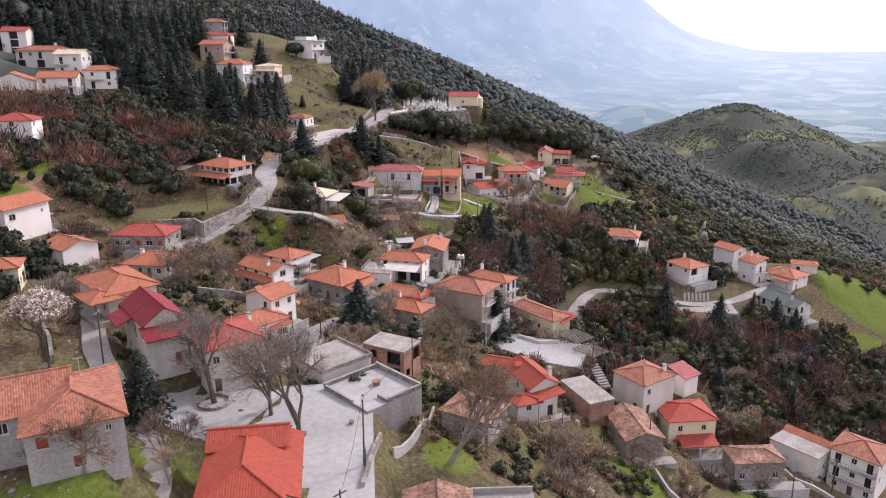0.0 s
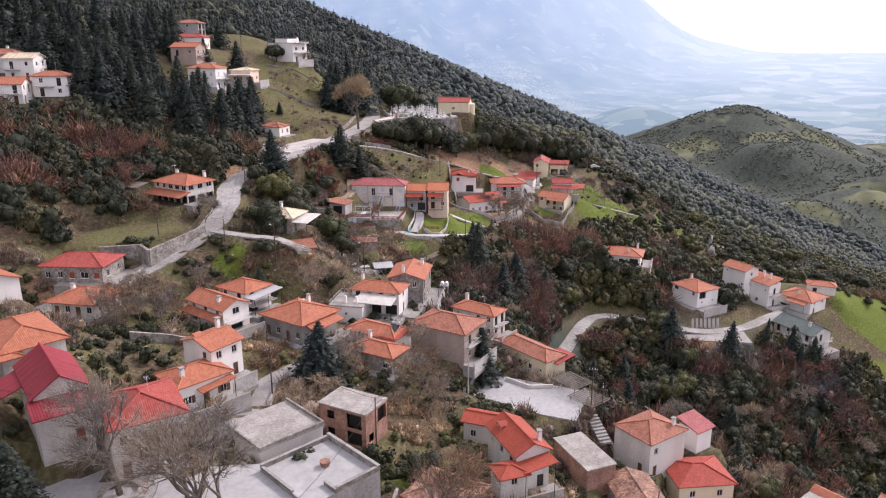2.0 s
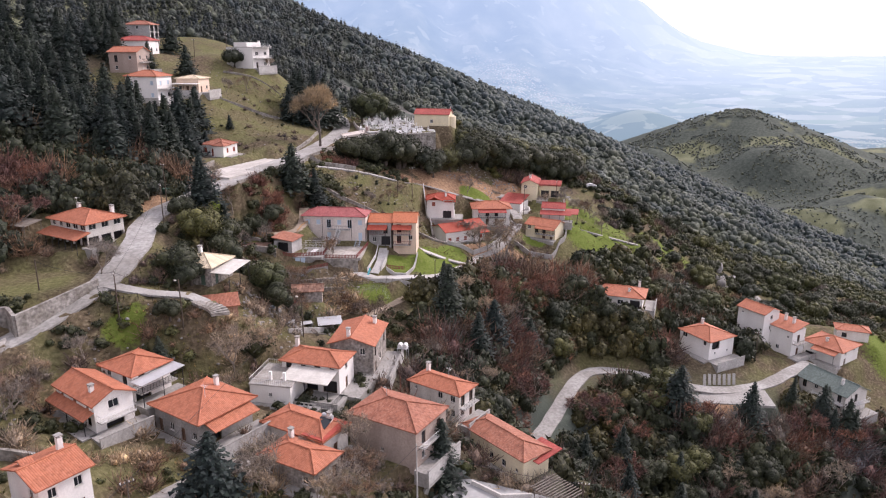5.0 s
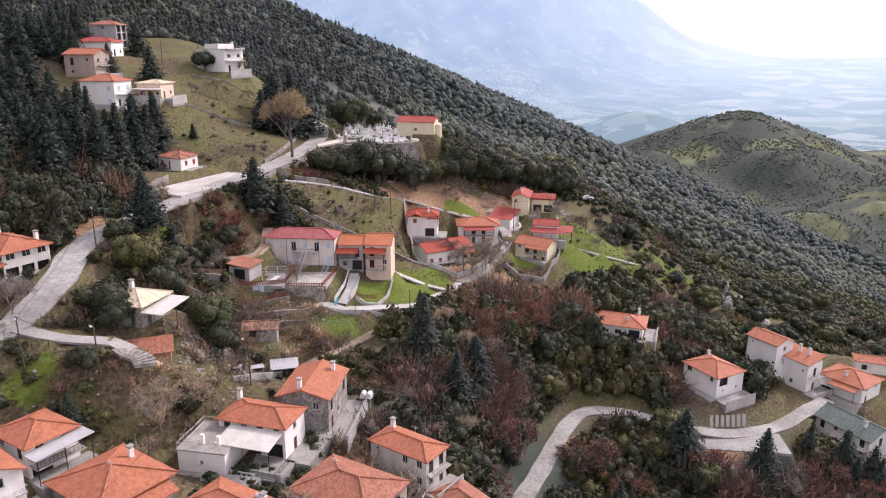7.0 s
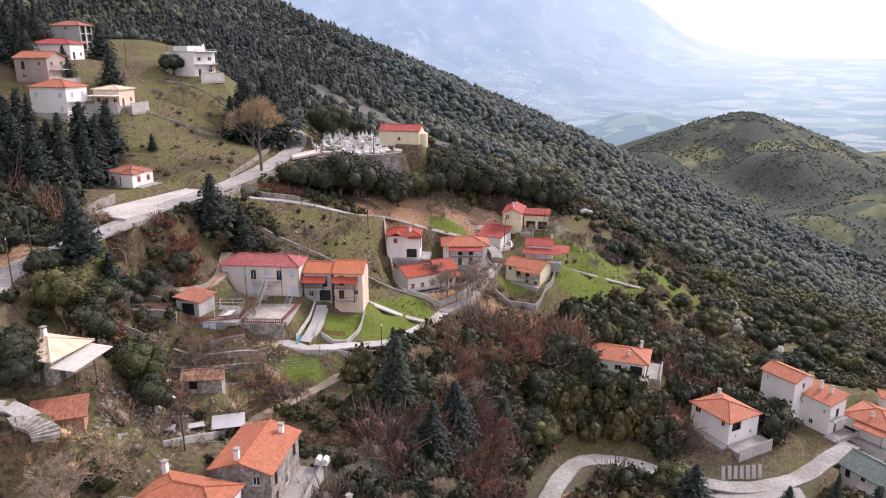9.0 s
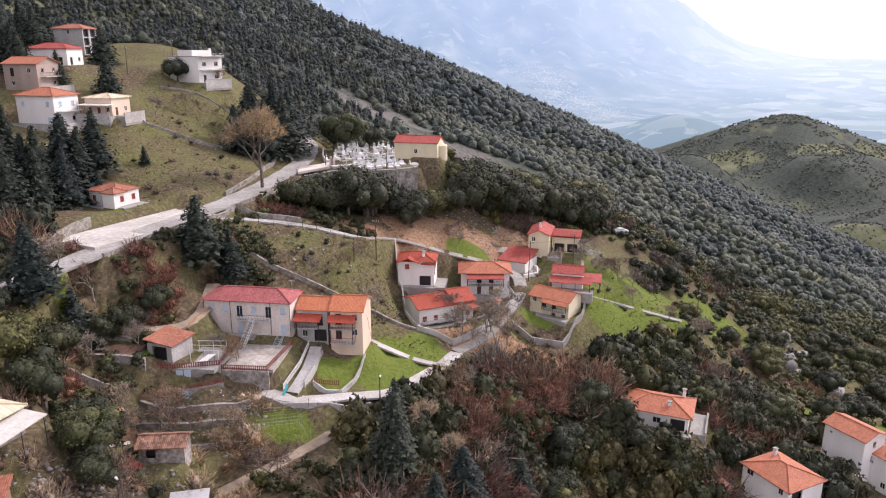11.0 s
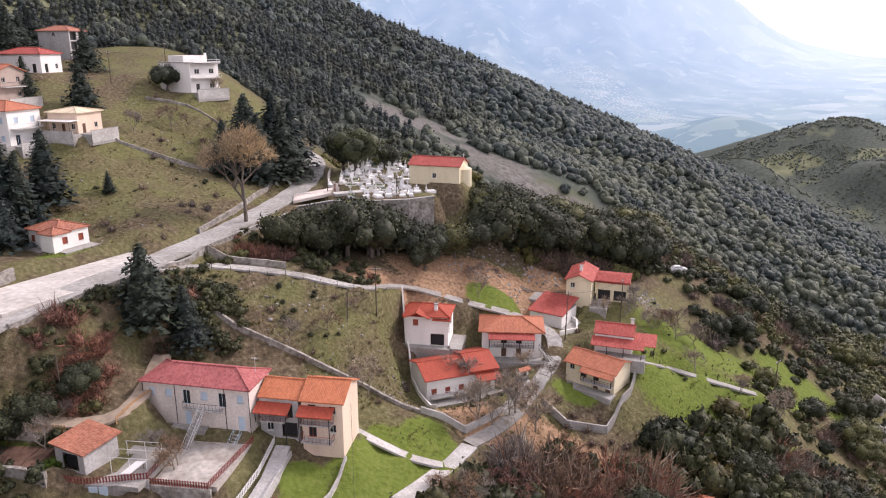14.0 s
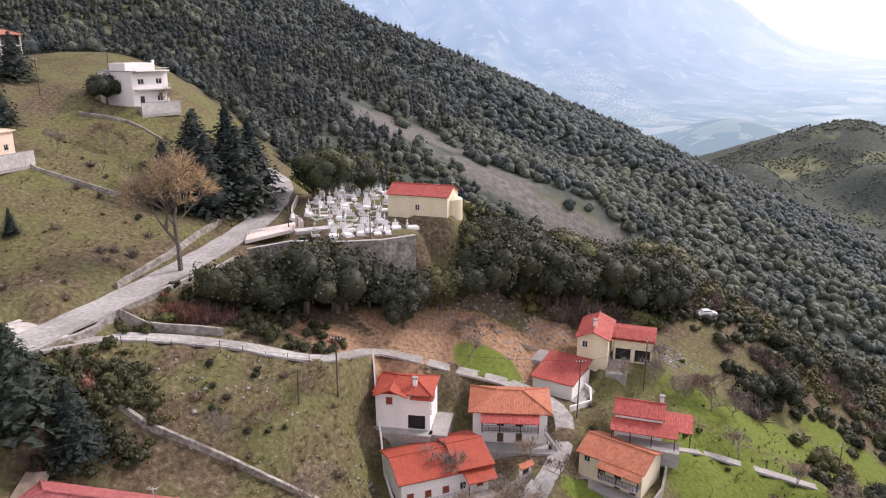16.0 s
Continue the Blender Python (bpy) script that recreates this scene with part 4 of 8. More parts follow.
def railing(parent, pts, material, high=0.95, gap=0.5, name="railing"):
    b = Bld()
    for p, q in zip(pts, pts[1:]):
        p, q = Vector(p), Vector(q)
        up = Vector((0, 0, high))
        b.bar(p + up, q + up, 0.035)
        b.bar(p + up * .15, q + up * .15, 0.025)
        n_ = max(1, int((q - p).length / gap))
        for k in range(n_ + 1):
            r = p.lerp(q, k / n_)
            b.bar(r, r + up, 0.022)
    return part(name, b, material, parent)


def house(key, label, h, roof="hip", tiles="orange", wall="white", front="", right="", left="", back="", over=0.45, rise=None, wood="brown", shut=False, chimneys=(), balcony=None, category="house", name="house", basement=None, slope=0.36):
    x, y, turn, W, D, z = PLOTS[key]
    root = tagged(new(name), label, category)
    root.matrix_world = pose(x, y, z, 0, 0, turn)
    w, d = (W - 2 * over, D - 2 * over) if roof not in ("flat",) else (W, D)
    sides = {
        "front": (w, lambda u, v, i: (u, -d / 2 + i, v)), "right": (d, lambda u, v, i: (w / 2 - i, u, v)),
        "back": (w, lambda u, v, i: (-u, d / 2 - i, v)), "left": (d, lambda u, v, i: (-w / 2 + i, -u, v)),
    }
    rows = {"front": front, "right": right, "left": left, "back": back}
    b = Bld()
    rise = (slope * min(W, D) / 2 if roof == "hip" else slope * (D if roof == "gx" else W) / 2) if rise is None else rise
    todo = []
    for s, (length, place) in sides.items():
        holes = openings(rows[s], length, h)
        wall_with_holes(b, place, length, h, holes)
        todo += [(place, *o) for o in holes]
    if roof == "gy":
        for s in (-1, 1):
            p = [(-w / 2, s * d / 2, h), (w / 2, s * d / 2, h), (0, s * d / 2, h + rise * w / W)]
            b.quad(*(p if s < 0 else p[::-1]))
    if roof == "gx":
        for s in (-1, 1):
            p = [(s * w / 2, -d / 2, h), (s * w / 2, d / 2, h), (s * w / 2, 0, h + rise * d / D)]
            b.quad(*(p if s > 0 else p[::-1]))
    part("wall", b, WALL[wall], root)
    for place, u, v, ow, oh, k in todo:
        if k in "oO":
            # added dark sheet set back in the opening, standing in for the shade inside
            pb = Bld()
            pb.quad(*[place(p, q, .6) for p, q in ((u - ow / 2, v), (u + ow / 2, v), (u + ow / 2, v + oh), (u - ow / 2, v + oh))])
            part("dark_opening", pb, M_IRON, root)
        else:
            window(root, place, u, v, ow, oh, k, JOIN[wood], shut)
    if basement:
        bb = Bld()
        bb.box(-w / 2 - .06, w / 2 + .06, -d / 2 - .06, d / 2 + .06, -1.5, .5)
        part("plinth", bb, WALL[basement], root)
    mat = ROOF[tiles]
    if roof == "flat":
        fb = Bld()
        fb.box(-W / 2 - .12, W / 2 + .12, -D / 2 - .12, D / 2 + .12, h, h + .2)
        part("roof", fb, mat, root)
    else:
        k = rise / (min(W, D) / 2 if roof == "hip" else D / 2 if roof == "gx" else W / 2)
        roof_on(root, roof, W, D, h + .08 - over * k * .3, rise, mat, mat)
        gb_ = Bld()
        gb_.box(-w / 2, w / 2, -d / 2, d / 2, h - .02, h + .02)
        part("ceiling", gb_, M_CONC, root)
    for cx, cy, cz in chimneys:
        cb = Bld()
        cb.box(cx - .3, cx + .3, cy - .3, cy + .3, h - .2, h + cz)
        ch = part("chimney", cb, WALL["white"], root)
        cc = Bld()
        cc.box(cx - .4, cx + .4, cy - .4, cy + .4, h + cz + .22, h + cz + .32)
        for sx in (-.28, .28):
            for sy in (-.28, .28):
                cc.bar((cx + sx, cy + sy, h + cz), (cx + sx, cy + sy, h + cz + .24), .07)
        part("cap", cc, M_CONC, ch)
    for bal in balcony or ():
        side, u0, u1, bz, dep, rail = bal
        length, place = sides[side]
        sb = Bld()
        c = [place(u0, bz, 0), place(u1, bz, 0), place(u1, bz, -dep), place(u0, bz, -dep)]
        c = c if (Vector(c[1]) - Vector(c[0])).cross(Vector(c[2]) - Vector(c[0])).z > 0 else c[::-1]
        sb.slab([(p[0], p[1], p[2] + .08) for p in c], .16)
        bo = part("balcony", sb, M_WHITECONC, root)
        railing(bo, [place(u0, bz + .08, -.06), place(u0, bz + .08, -dep + .06), place(u1, bz + .08, -dep + .06), place(u1, bz + .08, -.06)], {"w": M_RAIL, "d": M_IRON, "r": M_REDIRON, "b": M_BROWN}[rail])
    return root


def slab_cover(root, pts, thick, material, name="awning", label=""):
    b = Bld()
    b.slab(pts, thick)
    return part(name, b, material, root, label)


def posts(root, pts, r=.07, material=None, name="post"):
    for x, y, z0, z1 in pts:
        b = Bld()
        b.bar((x, y, z0), (x, y, z1), r)
        part(name, b, material or M_BROWN, root)


house("A", "grey rendered house with weathered orange tiled roof and red shutters", 5.4, "hip", "salmon", "grey", front="s s t|. s .", right="w .|. w", wood="red", chimneys=())
house("A2", "grey rendered wing with weathered orange tiled roof", 5.4, "gx", "salmon", "grey", front="d w .|O . .", wood="red", rise=2.3)
house("B", "low house with a large vivid red tiled hip roof", 4.2, "hip", "vivid", "offwhite", front="w d w", right="w w w", over=.6)
house("C", "house with a crimson sheet roof and white gables", 7.2, "gx", "crimson", "offwhite", front="s d s|w . d", right="w w|. d", wood="red", rise=2.2)
house("C2", "faded red hip-roofed house with whitewashed walls on the plaza", 6.6, "hip", "brick", "offwhite", front="w . w|. d .", right="w d w|d . w", over=.4)
house("D", "orange tiled hip-roofed house among gardens", 4.1, "hip", "orange", "offwhite", front="w d w", right="w w", over=.6)
house("E", "small white house with an orange tiled roof", 3.9, "gx", "orange", "white", front="w .", right="", chimneys=((2, 0, 1.6),))
house("F", "stone house with a red tiled hip roof and red shutters", 3.3, "hip", "brick", "stone", front="w w s W s", right="w w", wood="red", shut=False)
house("G", "low house with an orange tiled hip roof and a veranda", 2.9, "hip", "orange", "offwhite", front="d w d w", right="w w", wood="brown", over=.8, chimneys=((-3, 1, 1.4),))
house("H1", "white house with an orange tiled roof and long balcony", 4.3, "gx", "orange", "white", front="w D w|o . o", right="W|O", chimneys=((2.5, -1.5, 1.6),), balcony=(("right", -2.6, 2.6, 1.7, 1.2, "w"),), rise=1.5)
house("H2", "orange hip-roofed house with a pale canopy on posts", 4.4, "hip", "orange", "white", front="w D|. .", right="D w|O .", balcony=(("right", -3.2, 3.2, 1.8, 1.8, "d"),))
house("I", "tall white house with an orange tiled roof", 5.6, "gy", "orange", "white", front=". w|. .", right="w w|w d", chimneys=((-1.0, 2.0, 2.4),), rise=1.2, shut=False)
house("I2", "white house with an orange tiled hip roof and brown shutters", 3.9, "hip", "orange", "white", front="w w", right="w d w", shut=True, chimneys=((1.5, -2.5, 1.8),), over=.35)
house("J", "wide house with an orange tiled hip roof over grey walls", 4.1, "hip", "orange", "cement", front="d w d w", right="w w|O .", over=.7, chimneys=((-1.0, 3.4, 2.0),))
house("K", "low stone house with an orange tiled roof", 3.2, "hip", "orange", "stone", front="w . w", right="w d", over=.35, chimneys=((-3.4, 2.2, 1.6),))
house("K2", "house with an orange tiled roof and a solar heater", 3.8, "hip", "orange", "offwhite", front="w . w", right="d", chimneys=((3.8, 1.0, 2.0),))
house("L", "tall house with a bare grey wall and salmon tiled roof", 6.2, "hip", "salmon", "taupe", front=". . .|. t .", right="D D|w d", over=.4, balcony=(("right", -3.6, 1.0, 3.2, 1.0, "w"),))
house("M", "two-storey white house with an orange tiled hip roof and balcony", 5.3, "hip", "orange", "offwhite", front="t . w w|. . d w", right="D D|w d", wood="brown", balcony=(("right", -2.3, 2.3, 2.7, 1.1, "d"),), chimneys=((-4.0, 1.4, 1.9),))
house("N", "cafe house with an orange tiled roof", 5.1, "hip", "orange", "white", front="D w D w|O O O", right="w|d", chimneys=((-5.0, 2.4, 1.8),))
house("Nt", "white block with a flat concrete roof terrace and railings", 3.2, "flat", "slab", "white", front=". t .", right=". w")
house("O", "stone gabled house with an orange tiled roof and white side wing", 5.8, "gy", "orange", "stone", front=". w|. .", right="D . D|d w .", chimneys=((-.6, -4.6, 2.6), (2.2, 3.6, 1.8)), rise=1.4)
house("P", "long white house with a salmon tiled hip roof on the square", 4.0, "hip", "salmon", "cream", front="w d w w t", right=". .", over=.35)
house("Q", "unfinished brick block with a concrete slab roof", 5.6, "flat", "slab", "brick", front="o O|o O", right=". O|o .", category="building")
house("S", "white house with a bright orange tiled gable roof", 6.2, "gx", "vivid", "offwhite", front="t w D|. w .", right="W|w D", rise=1.7, chimneys=((3.2, 1.8, 2.2),))
house("S2", "small wing with an orange tiled hip roof", 4.6, "hip", "vivid", "offwhite", front="s s|. .", right="w|.", wood="white", over=.35)
house("S0", "low annexe with a red tiled roof behind the gabled house", 3.6, "gx", "vivid", "offwhite", front="w .", right="w")
house("T", "two-storey white house with weathered salmon tiles", 6.6, "hip", "salmon", "offwhite", front=". .|. d", right="w . .|d . .", over=.3, chimneys=((2.4, 3.0, 1.7),))
house("T2", "shed with a rose-red sheet roof", 4.4, "shedr", "rose", "white", front="", right="", rise=1.2, category="shed", name="shed")
house("U", "cream house with a bright red tiled roof and porch", 6.6, "hip", "red", "cream", front=". .|. .", right="w w|d w", chimneys=((-3.0, -3.0, 1.9),))
house("V", "old stone house with uneven grey-brown tiles", 3.9, "gx", "old", "stone", front="w .", right="s .", wood="blue", rise=1.4, over=.35)
house("W", "old low stone house with broken brown tiles", 4.4, "hip", "old", "stone", front="", right="w . w", over=.35)
house("X", "long house with a concrete slab roof and blue door", 4.2, "flat", "slab", "offwhite", front=". d d .", right="w", wood="blue")
house("Y", "three-storey pale house with an orange tiled hip roof and balconies", 8.8, "hip", "salmon", "white", front="D w D|D w D|w d w", right="w w|w w|. .", over=.5, balcony=(("front", -4.0, 4.0, 2.9, 1.0, "d"), ("front", -4.0, 4.0, 5.8, 1.0, "d")))
house("Z", "low block with a bare concrete slab roof", 3.6, "flat", "slab", "brick", front=". .", right=". .", category="building")
house("B2", "low shed with an old brown tiled roof", 3.4, "gy", "old", "stone", front="w", right="w", rise=1.4)
house("Y2", "low house with a red tiled hip roof", 4.6, "hip", "brick", "offwhite", front="w", right="w w")
house("SQ", "old stone house with faded tiles under a bare tree", 4.0, "hip", "old", "stone", front="w", right="w")
house("BA", "white house with an orange tiled hip roof and a corner veranda", 5.2, "hip", "orange", "white", front="W . w|. . .", right="O .|t t", over=.5, chimneys=((-3.6, 2.0, 1.9),))
house("BB", "tall white house with a blank gable wall and orange roof", 9.0, "gx", "orange", "white", front="t . .|. . .|. . .", right="w|w|.", rise=1.3)
house("BB2", "white lower wing with an orange roof and wooden balcony", 7.2, "shed", "orange", "white", front="t . t|. w .", right="D|d", rise=1.4, chimneys=((-1, 1, 2.6), (1.5, 1.0, 2.4)), balcony=(("right", -2.4, 2.4, 3.6, 1.4, "b"),))
house("BC", "white gabled house with a red and orange tiled roof", 4.2, "hip", "orange", "white", front=". w .|O . .", right="w w|d .", over=.7, chimneys=((0, -2.6, 1.6),))
house("BC2", "low outbuilding with an orange tiled roof", 3.0, "hip", "orange", "offwhite", front="o .", right="o")
house("BD", "house with a grey-green tiled roof and white balconies", 4.9, "gx", "green", "offwhite", front="D w . D|. s . w", right="D|w", over=.6, rise=2.2, chimneys=((3.5, -1.5, 2.4),), balcony=(("front", -2, 6.2, 2.4, 1.3, "w"), ("right", -3.6, 3.6, 2.4, 1.3, "w")))
house("BE", "white bungalow with an orange tiled hip roof and veranda", 3.4, "hip", "orange", "white", front="w W O", right="w .", over=.8, chimneys=((4.2, 2.6, 2.2), (2.0, -2.0, 1.4)))
house("CA", "restaurant with an orange tiled roof and glazed upper floor", 4.4, "hip", "orange", "offwhite", front="w w W W W|O O O O O", right="W W W|O O O", over=.6, chimneys=((-2.0, 0, 2.3), (4.0, 3.0, 2.0)), category="restaurant")
house("CB", "small stone house with a cream sheet roof", 3.6, "hip", "cream", "stone", front="w d", right="d .", over=.5, chimneys=((-1.0, .5, 2.4),), wood="green")
house("CB2", "shed with orange pantiles", 2.4, "shed", "salmon", "brick", rise=1.0, category="shed", name="shed")
house("LA", "long two-storey house with a rose sheet roof and pale peeling walls", 6.2, "hip", "rose", "pink", front="s s D s D s|. . d . . d", left="w|.", wood="blue", over=.35, rise=1.5, basement=None, balcony=(("front", -1.4, 4.0, 2.9, 1.0, "d"),))
house("LB", "middle house with an orange tiled roof and covered balcony", 6.0, "gx", "bright", "grey", front="w D|w O", over=.2, rise=1.5, balcony=(("front", -2.4, 1.2, 3.0, 1.3, "r"),))
house("LC", "end house with an orange tiled roof, red balcony and peach gable", 8.2, "gx", "bright", "peach", front="D w|D w|. .", right="", over=.3, rise=1.7, wood="red", balcony=(("front", -2.7, 1.6, 5.2, 1.3, "r"), ("front", -2.7, 1.6, 2.6, 1.3, "r")))
house("SH", "low shed with patchy reddish tiles and an open front", 2.9, "shedr", "salmon", "grey", front="O", right="", rise=.7, category="shed", name="shed")
house("RU", "tumbledown hut with a patched orange tiled roof", 2.4, "gx", "old", "stone", front="o .", rise=.9, category="hut", name="hut")
house("WA", "white two-storey house with a red-orange tiled roof", 5.9, "hip", "vivid", "white", front="s .|. O", right="O|.", wood="red", over=.4, chimneys=((1.6, -1.6, 1.7),), rise=1.4)
house("WB", "white house with an orange hip roof and a long first-floor veranda", 5.3, "hip", "orange", "white", front=". D D .|. d d .", right=". .", over=.7, balcony=(("front", -4.2, 4.2, 2.5, 1.4, "d"),))
house("WC", "white house with a large red-orange roof and red shutters", 4.0, "gy", "vivid", "white", front=". .", right="s d s w s", left="", wood="red", over=.5, rise=1.5, balcony=(("right", -6.0, 2.6, .9, 1.4, "w"),))
house("WD", "low white house with a red tiled shed roof", 2.8, "shed", "brick", "white", front="", right="", rise=1.6, over=.35)
house("WE", "cream gabled house with a red roof", 5.5, "gy", "brick", "cream", front="w .|. .", right="D .|d .", rise=1.3, over=.4, chimneys=((0, -2, 2.2),))
house("WE2", "open-sided wing with a red roof", 4.2, "shed", "brick", "cream", front="O O", right="O", rise=.9, over=.4)
house("WF", "small cream house with orange tiles and a veranda", 3.9, "gx", "orange", "cream", front="w D D .|. t d d", right=". .", over=.4, rise=1.5, balcony=(("front", -1.0, 4.6, 1.5, 1.4, "d"),))
house("WG", "white house under two red tiled roofs", 3.6, "gx", "brick", "white", front=". .", right="", over=.3, rise=1.3, chimneys=((3.0, 1.0, 1.9),))
house("CH", "cream chapel with a red tiled gable roof", 3.9, "gx", "brick", "cream", front=". w .", right="", over=.3, rise=1.5, category="chapel", name="chapel")
house("DB", "white two-storey house with an orange hip roof and pale blue shutters", 7.2, "hip", "orange", "white", front="s . s|. . s", right="s s|D w", wood="blue", balcony=(("right", -3.6, 3.6, 3.4, 1.6, "w"),))
house("DC", "peach house with a cream flat roof terrace", 4.4, "hip", "cream", "peach", front="w d w", right="d w", rise=.9)
house("DA", "taupe house with an orange tiled roof", 6.4, "gx", "orange", "taupe", front="D w|w .", right="w w|. w", balcony=(("right", -3, 3, 3.2, 1.4, "d"),))
house("DG", "white house with a red hip roof", 4.6, "hip", "brick", "white", front="w w D", right="D w")
house("DF", "grey house with an orange tiled roof and stacked balconies", 8.0, "hip", "salmon", "grey", front=". w .|. . .|. . .", right="O O|O O|O O")
house("DD", "white modern block with flat roofs and balconies", 7.4, "flat", "slab", "white", front=". . .|. . .", right="W W|D W", balcony=(("right", -4.2, 4.2, 3.6, 1.6, "w"), ("right", -4.2, 4.2, 7.2, 1.4, "w")))
house("DE", "small white house with an orange tiled roof beside the road", 3.1, "hip", "salmon", "white", front="s d s", right="s s", wood="red", over=.3)
house("UA", "three-storey white house with an orange roof and wooden balconies", 6.8, "gx", "orange", "white", front="W . t|. . .", right="O O|w .", over=.7, balcony=(("right", -3, 3, 3.6, 1.3, "b"),))
house("UC", "small white house with a red tiled roof and pale blue door", 4.8, "hip", "brick", "white", front="s w .|. D .", right="w .|. .", wood="blue")
house("UB", "wide white house with an orange gable and a long red-framed veranda", 6.2, "gy", "orange", "white", front=". .|O O O", right="w w|. .", wood="red", rise=2.4)
house("UB2", "white house with an orange tiled roof and a side balcony", 5.4, "hip", "orange", "white", front="w D|D w", right="w|w", balcony=(("front", -3.5, 1.0, 2.7, 1.2, "w"),))
house("UF", "white house with an orange tiled roof and a corner balcony", 5.0, "gx", "orange", "white", front="s . D|. w d", right="w D|d .", rise=1.6, balcony=(("front", 1.0, 5.0, 2.5, 1.4, "w"),))
house("UD", "long white house with a salmon tiled roof behind a gabled one", 5.4, "hip", "salmon", "offwhite", front="D w D . w|O . O . w", right="w|w", chimneys=((3, 1, 2.2),))
house("UD2", "white gabled house with a cream roof and balcony", 6.2, "gx", "cream", "white", front="D w|w d", right="w w|. .", rise=1.4, balcony=(("front", -4.2, .2, 3.0, 1.3, "w"),))
house("UE", "tall white house with a red roof", 8.0, "gx", "brick", "white", front="O|O|O", right=". .|. .|. .")
house("UG", "small cream house with an orange tiled roof", 4.2, "hip", "orange", "cream", front="w", right="w O")

# ---- trees and scrub ----
rng = np.random.default_rng(7)


def leaves(centres, sizes, normals, stretch=1.0):
    """Small three-cornered leaf sprays, one at each centre."""
    k = len(centres)
    nrm = normals / np.linalg.norm(normals, axis=1, keepdims=True)
    a = np.cross(nrm, rng.normal(size=(k, 3)))
    a /= np.linalg.norm(a, axis=1, keepdims=True)
    b = np.cross(nrm, a)
    s = sizes[:, None]
    c = [centres + a * s * stretch * .75, centres - a * s * stretch * .4 + b * s * .6, centres - a * s * stretch * .4 - b * s * .6]
    return np.stack(c, 1).reshape(-1, 3), np.arange(3 * k).reshape(k, 3)


def ico(level=1):
    bm = bmesh.new()
    bmesh.ops.create_icosphere(bm, subdivisions=level, radius=1)
    v = np.array([q.co[:] for q in bm.verts])
    f = np.array([[q.index for q in p.verts] for p in bm.faces])
    bm.free()
    return v, f


ICO1, ICO2 = ico(1), ico(2)


def join(parts):
    vs, fs, o = [], [], 0
    for v, f in parts:
        vs.append(v)
        fs.append(f + o)
        o += len(v)
    return np.concatenate(vs), np.concatenate(fs)


def clump(radii, n, size, core=True, lumps=6):
    """A crown of many leaves over several lobes, ragged at the edge."""
    out = []
    lobes = rng.normal(size=(lumps, 3))
    lobes /= np.linalg.norm(lobes, axis=1, keepdims=True)
    lobes[:, 2] = np.abs(lobes[:, 2]) * .8 - .15
    lobes = np.concatenate([np.zeros((1, 3)), lobes * rng.uniform(.34, .82, (lumps, 1))])
    rad = np.concatenate([[.66], rng.uniform(.22, .48, lumps)])
    per = n // len(lobes)
    for c, r in zip(lobes, rad):
        d = rng.normal(size=(per, 3))
        d /= np.linalg.norm(d, axis=1, keepdims=True)
        keep = d[:, 2] > -.55
        d = d[keep]
        p = (c + d * r * rng.uniform(.78, 1.16, (len(d), 1))) * radii
        out.append(leaves(p, rng.uniform(.5, 1.4, len(d)) * size, d + np.array([0, 0, .25]) + rng.normal(size=d.shape) * .62))
        if core:
            v, f = ICO1
            w = (c + v * r * .84 * rng.uniform(.78, 1.12, (len(v), 1))) * radii
            out.append((w, f))
    return join(out)


def fir_crown(h, r, levels=24, arms=15, rings=(.30, .50, .66, .82, .98), fine=1.0, cores=(.2, .4, .6, .8)):
    out = []
    for k in range(levels):
        t = (k + .4) / levels
        z = h * (.10 + .90 * t)
        rr = r * (1 - t) ** .8 * rng.uniform(.82, 1.12) + .12
        m = max(4, int(arms * (1 - t * .5)))
        ang = rng.uniform(0, 6.28) + np.arange(m) * 6.28 / m + rng.normal(0, .15, m)
        for s in rings:
            q = rr * s * rng.uniform(.85, 1.1, m)
            c = np.stack([np.cos(ang) * q, np.sin(ang) * q, z - q * .32 + rng.normal(0, .10, m)], 1)
            nr = np.stack([np.cos(ang) * .4, np.sin(ang) * .4, np.ones(m)], 1) + rng.normal(0, .35, (m, 3))
            out.append(leaves(c, np.full(m, .16 + rr * .10) * fine * rng.uniform(.7, 1.35, m), nr, 1.15))
    v, f = ICO1
    for t in cores:
        out.append((v * np.array([r * .84 * (1 - t), r * .84 * (1 - t), h * .17]) * rng.uniform(.85, 1.1, (len(v), 1)) + np.array([0, 0, h * (t + .02)]), f))
    return join(out)


def trunk_mesh(name, h, r, material, bend=.1, sides=7):
    b = Bld()
    p = Vector((0, 0, -.6))
    steps = 4
    for k in range(steps):
        q = Vector((rng.normal(0, bend), rng.normal(0, bend), h * (k + 1) / steps))
        b.bar(p, q, r * (1 - .75 * k / steps) * (1.25 if k == 0 else 1), sides, r * (1 - .75 * (k + 1) / steps))
        p = q
    me = b.mesh(name)
    me.materials.append(material)
    return me


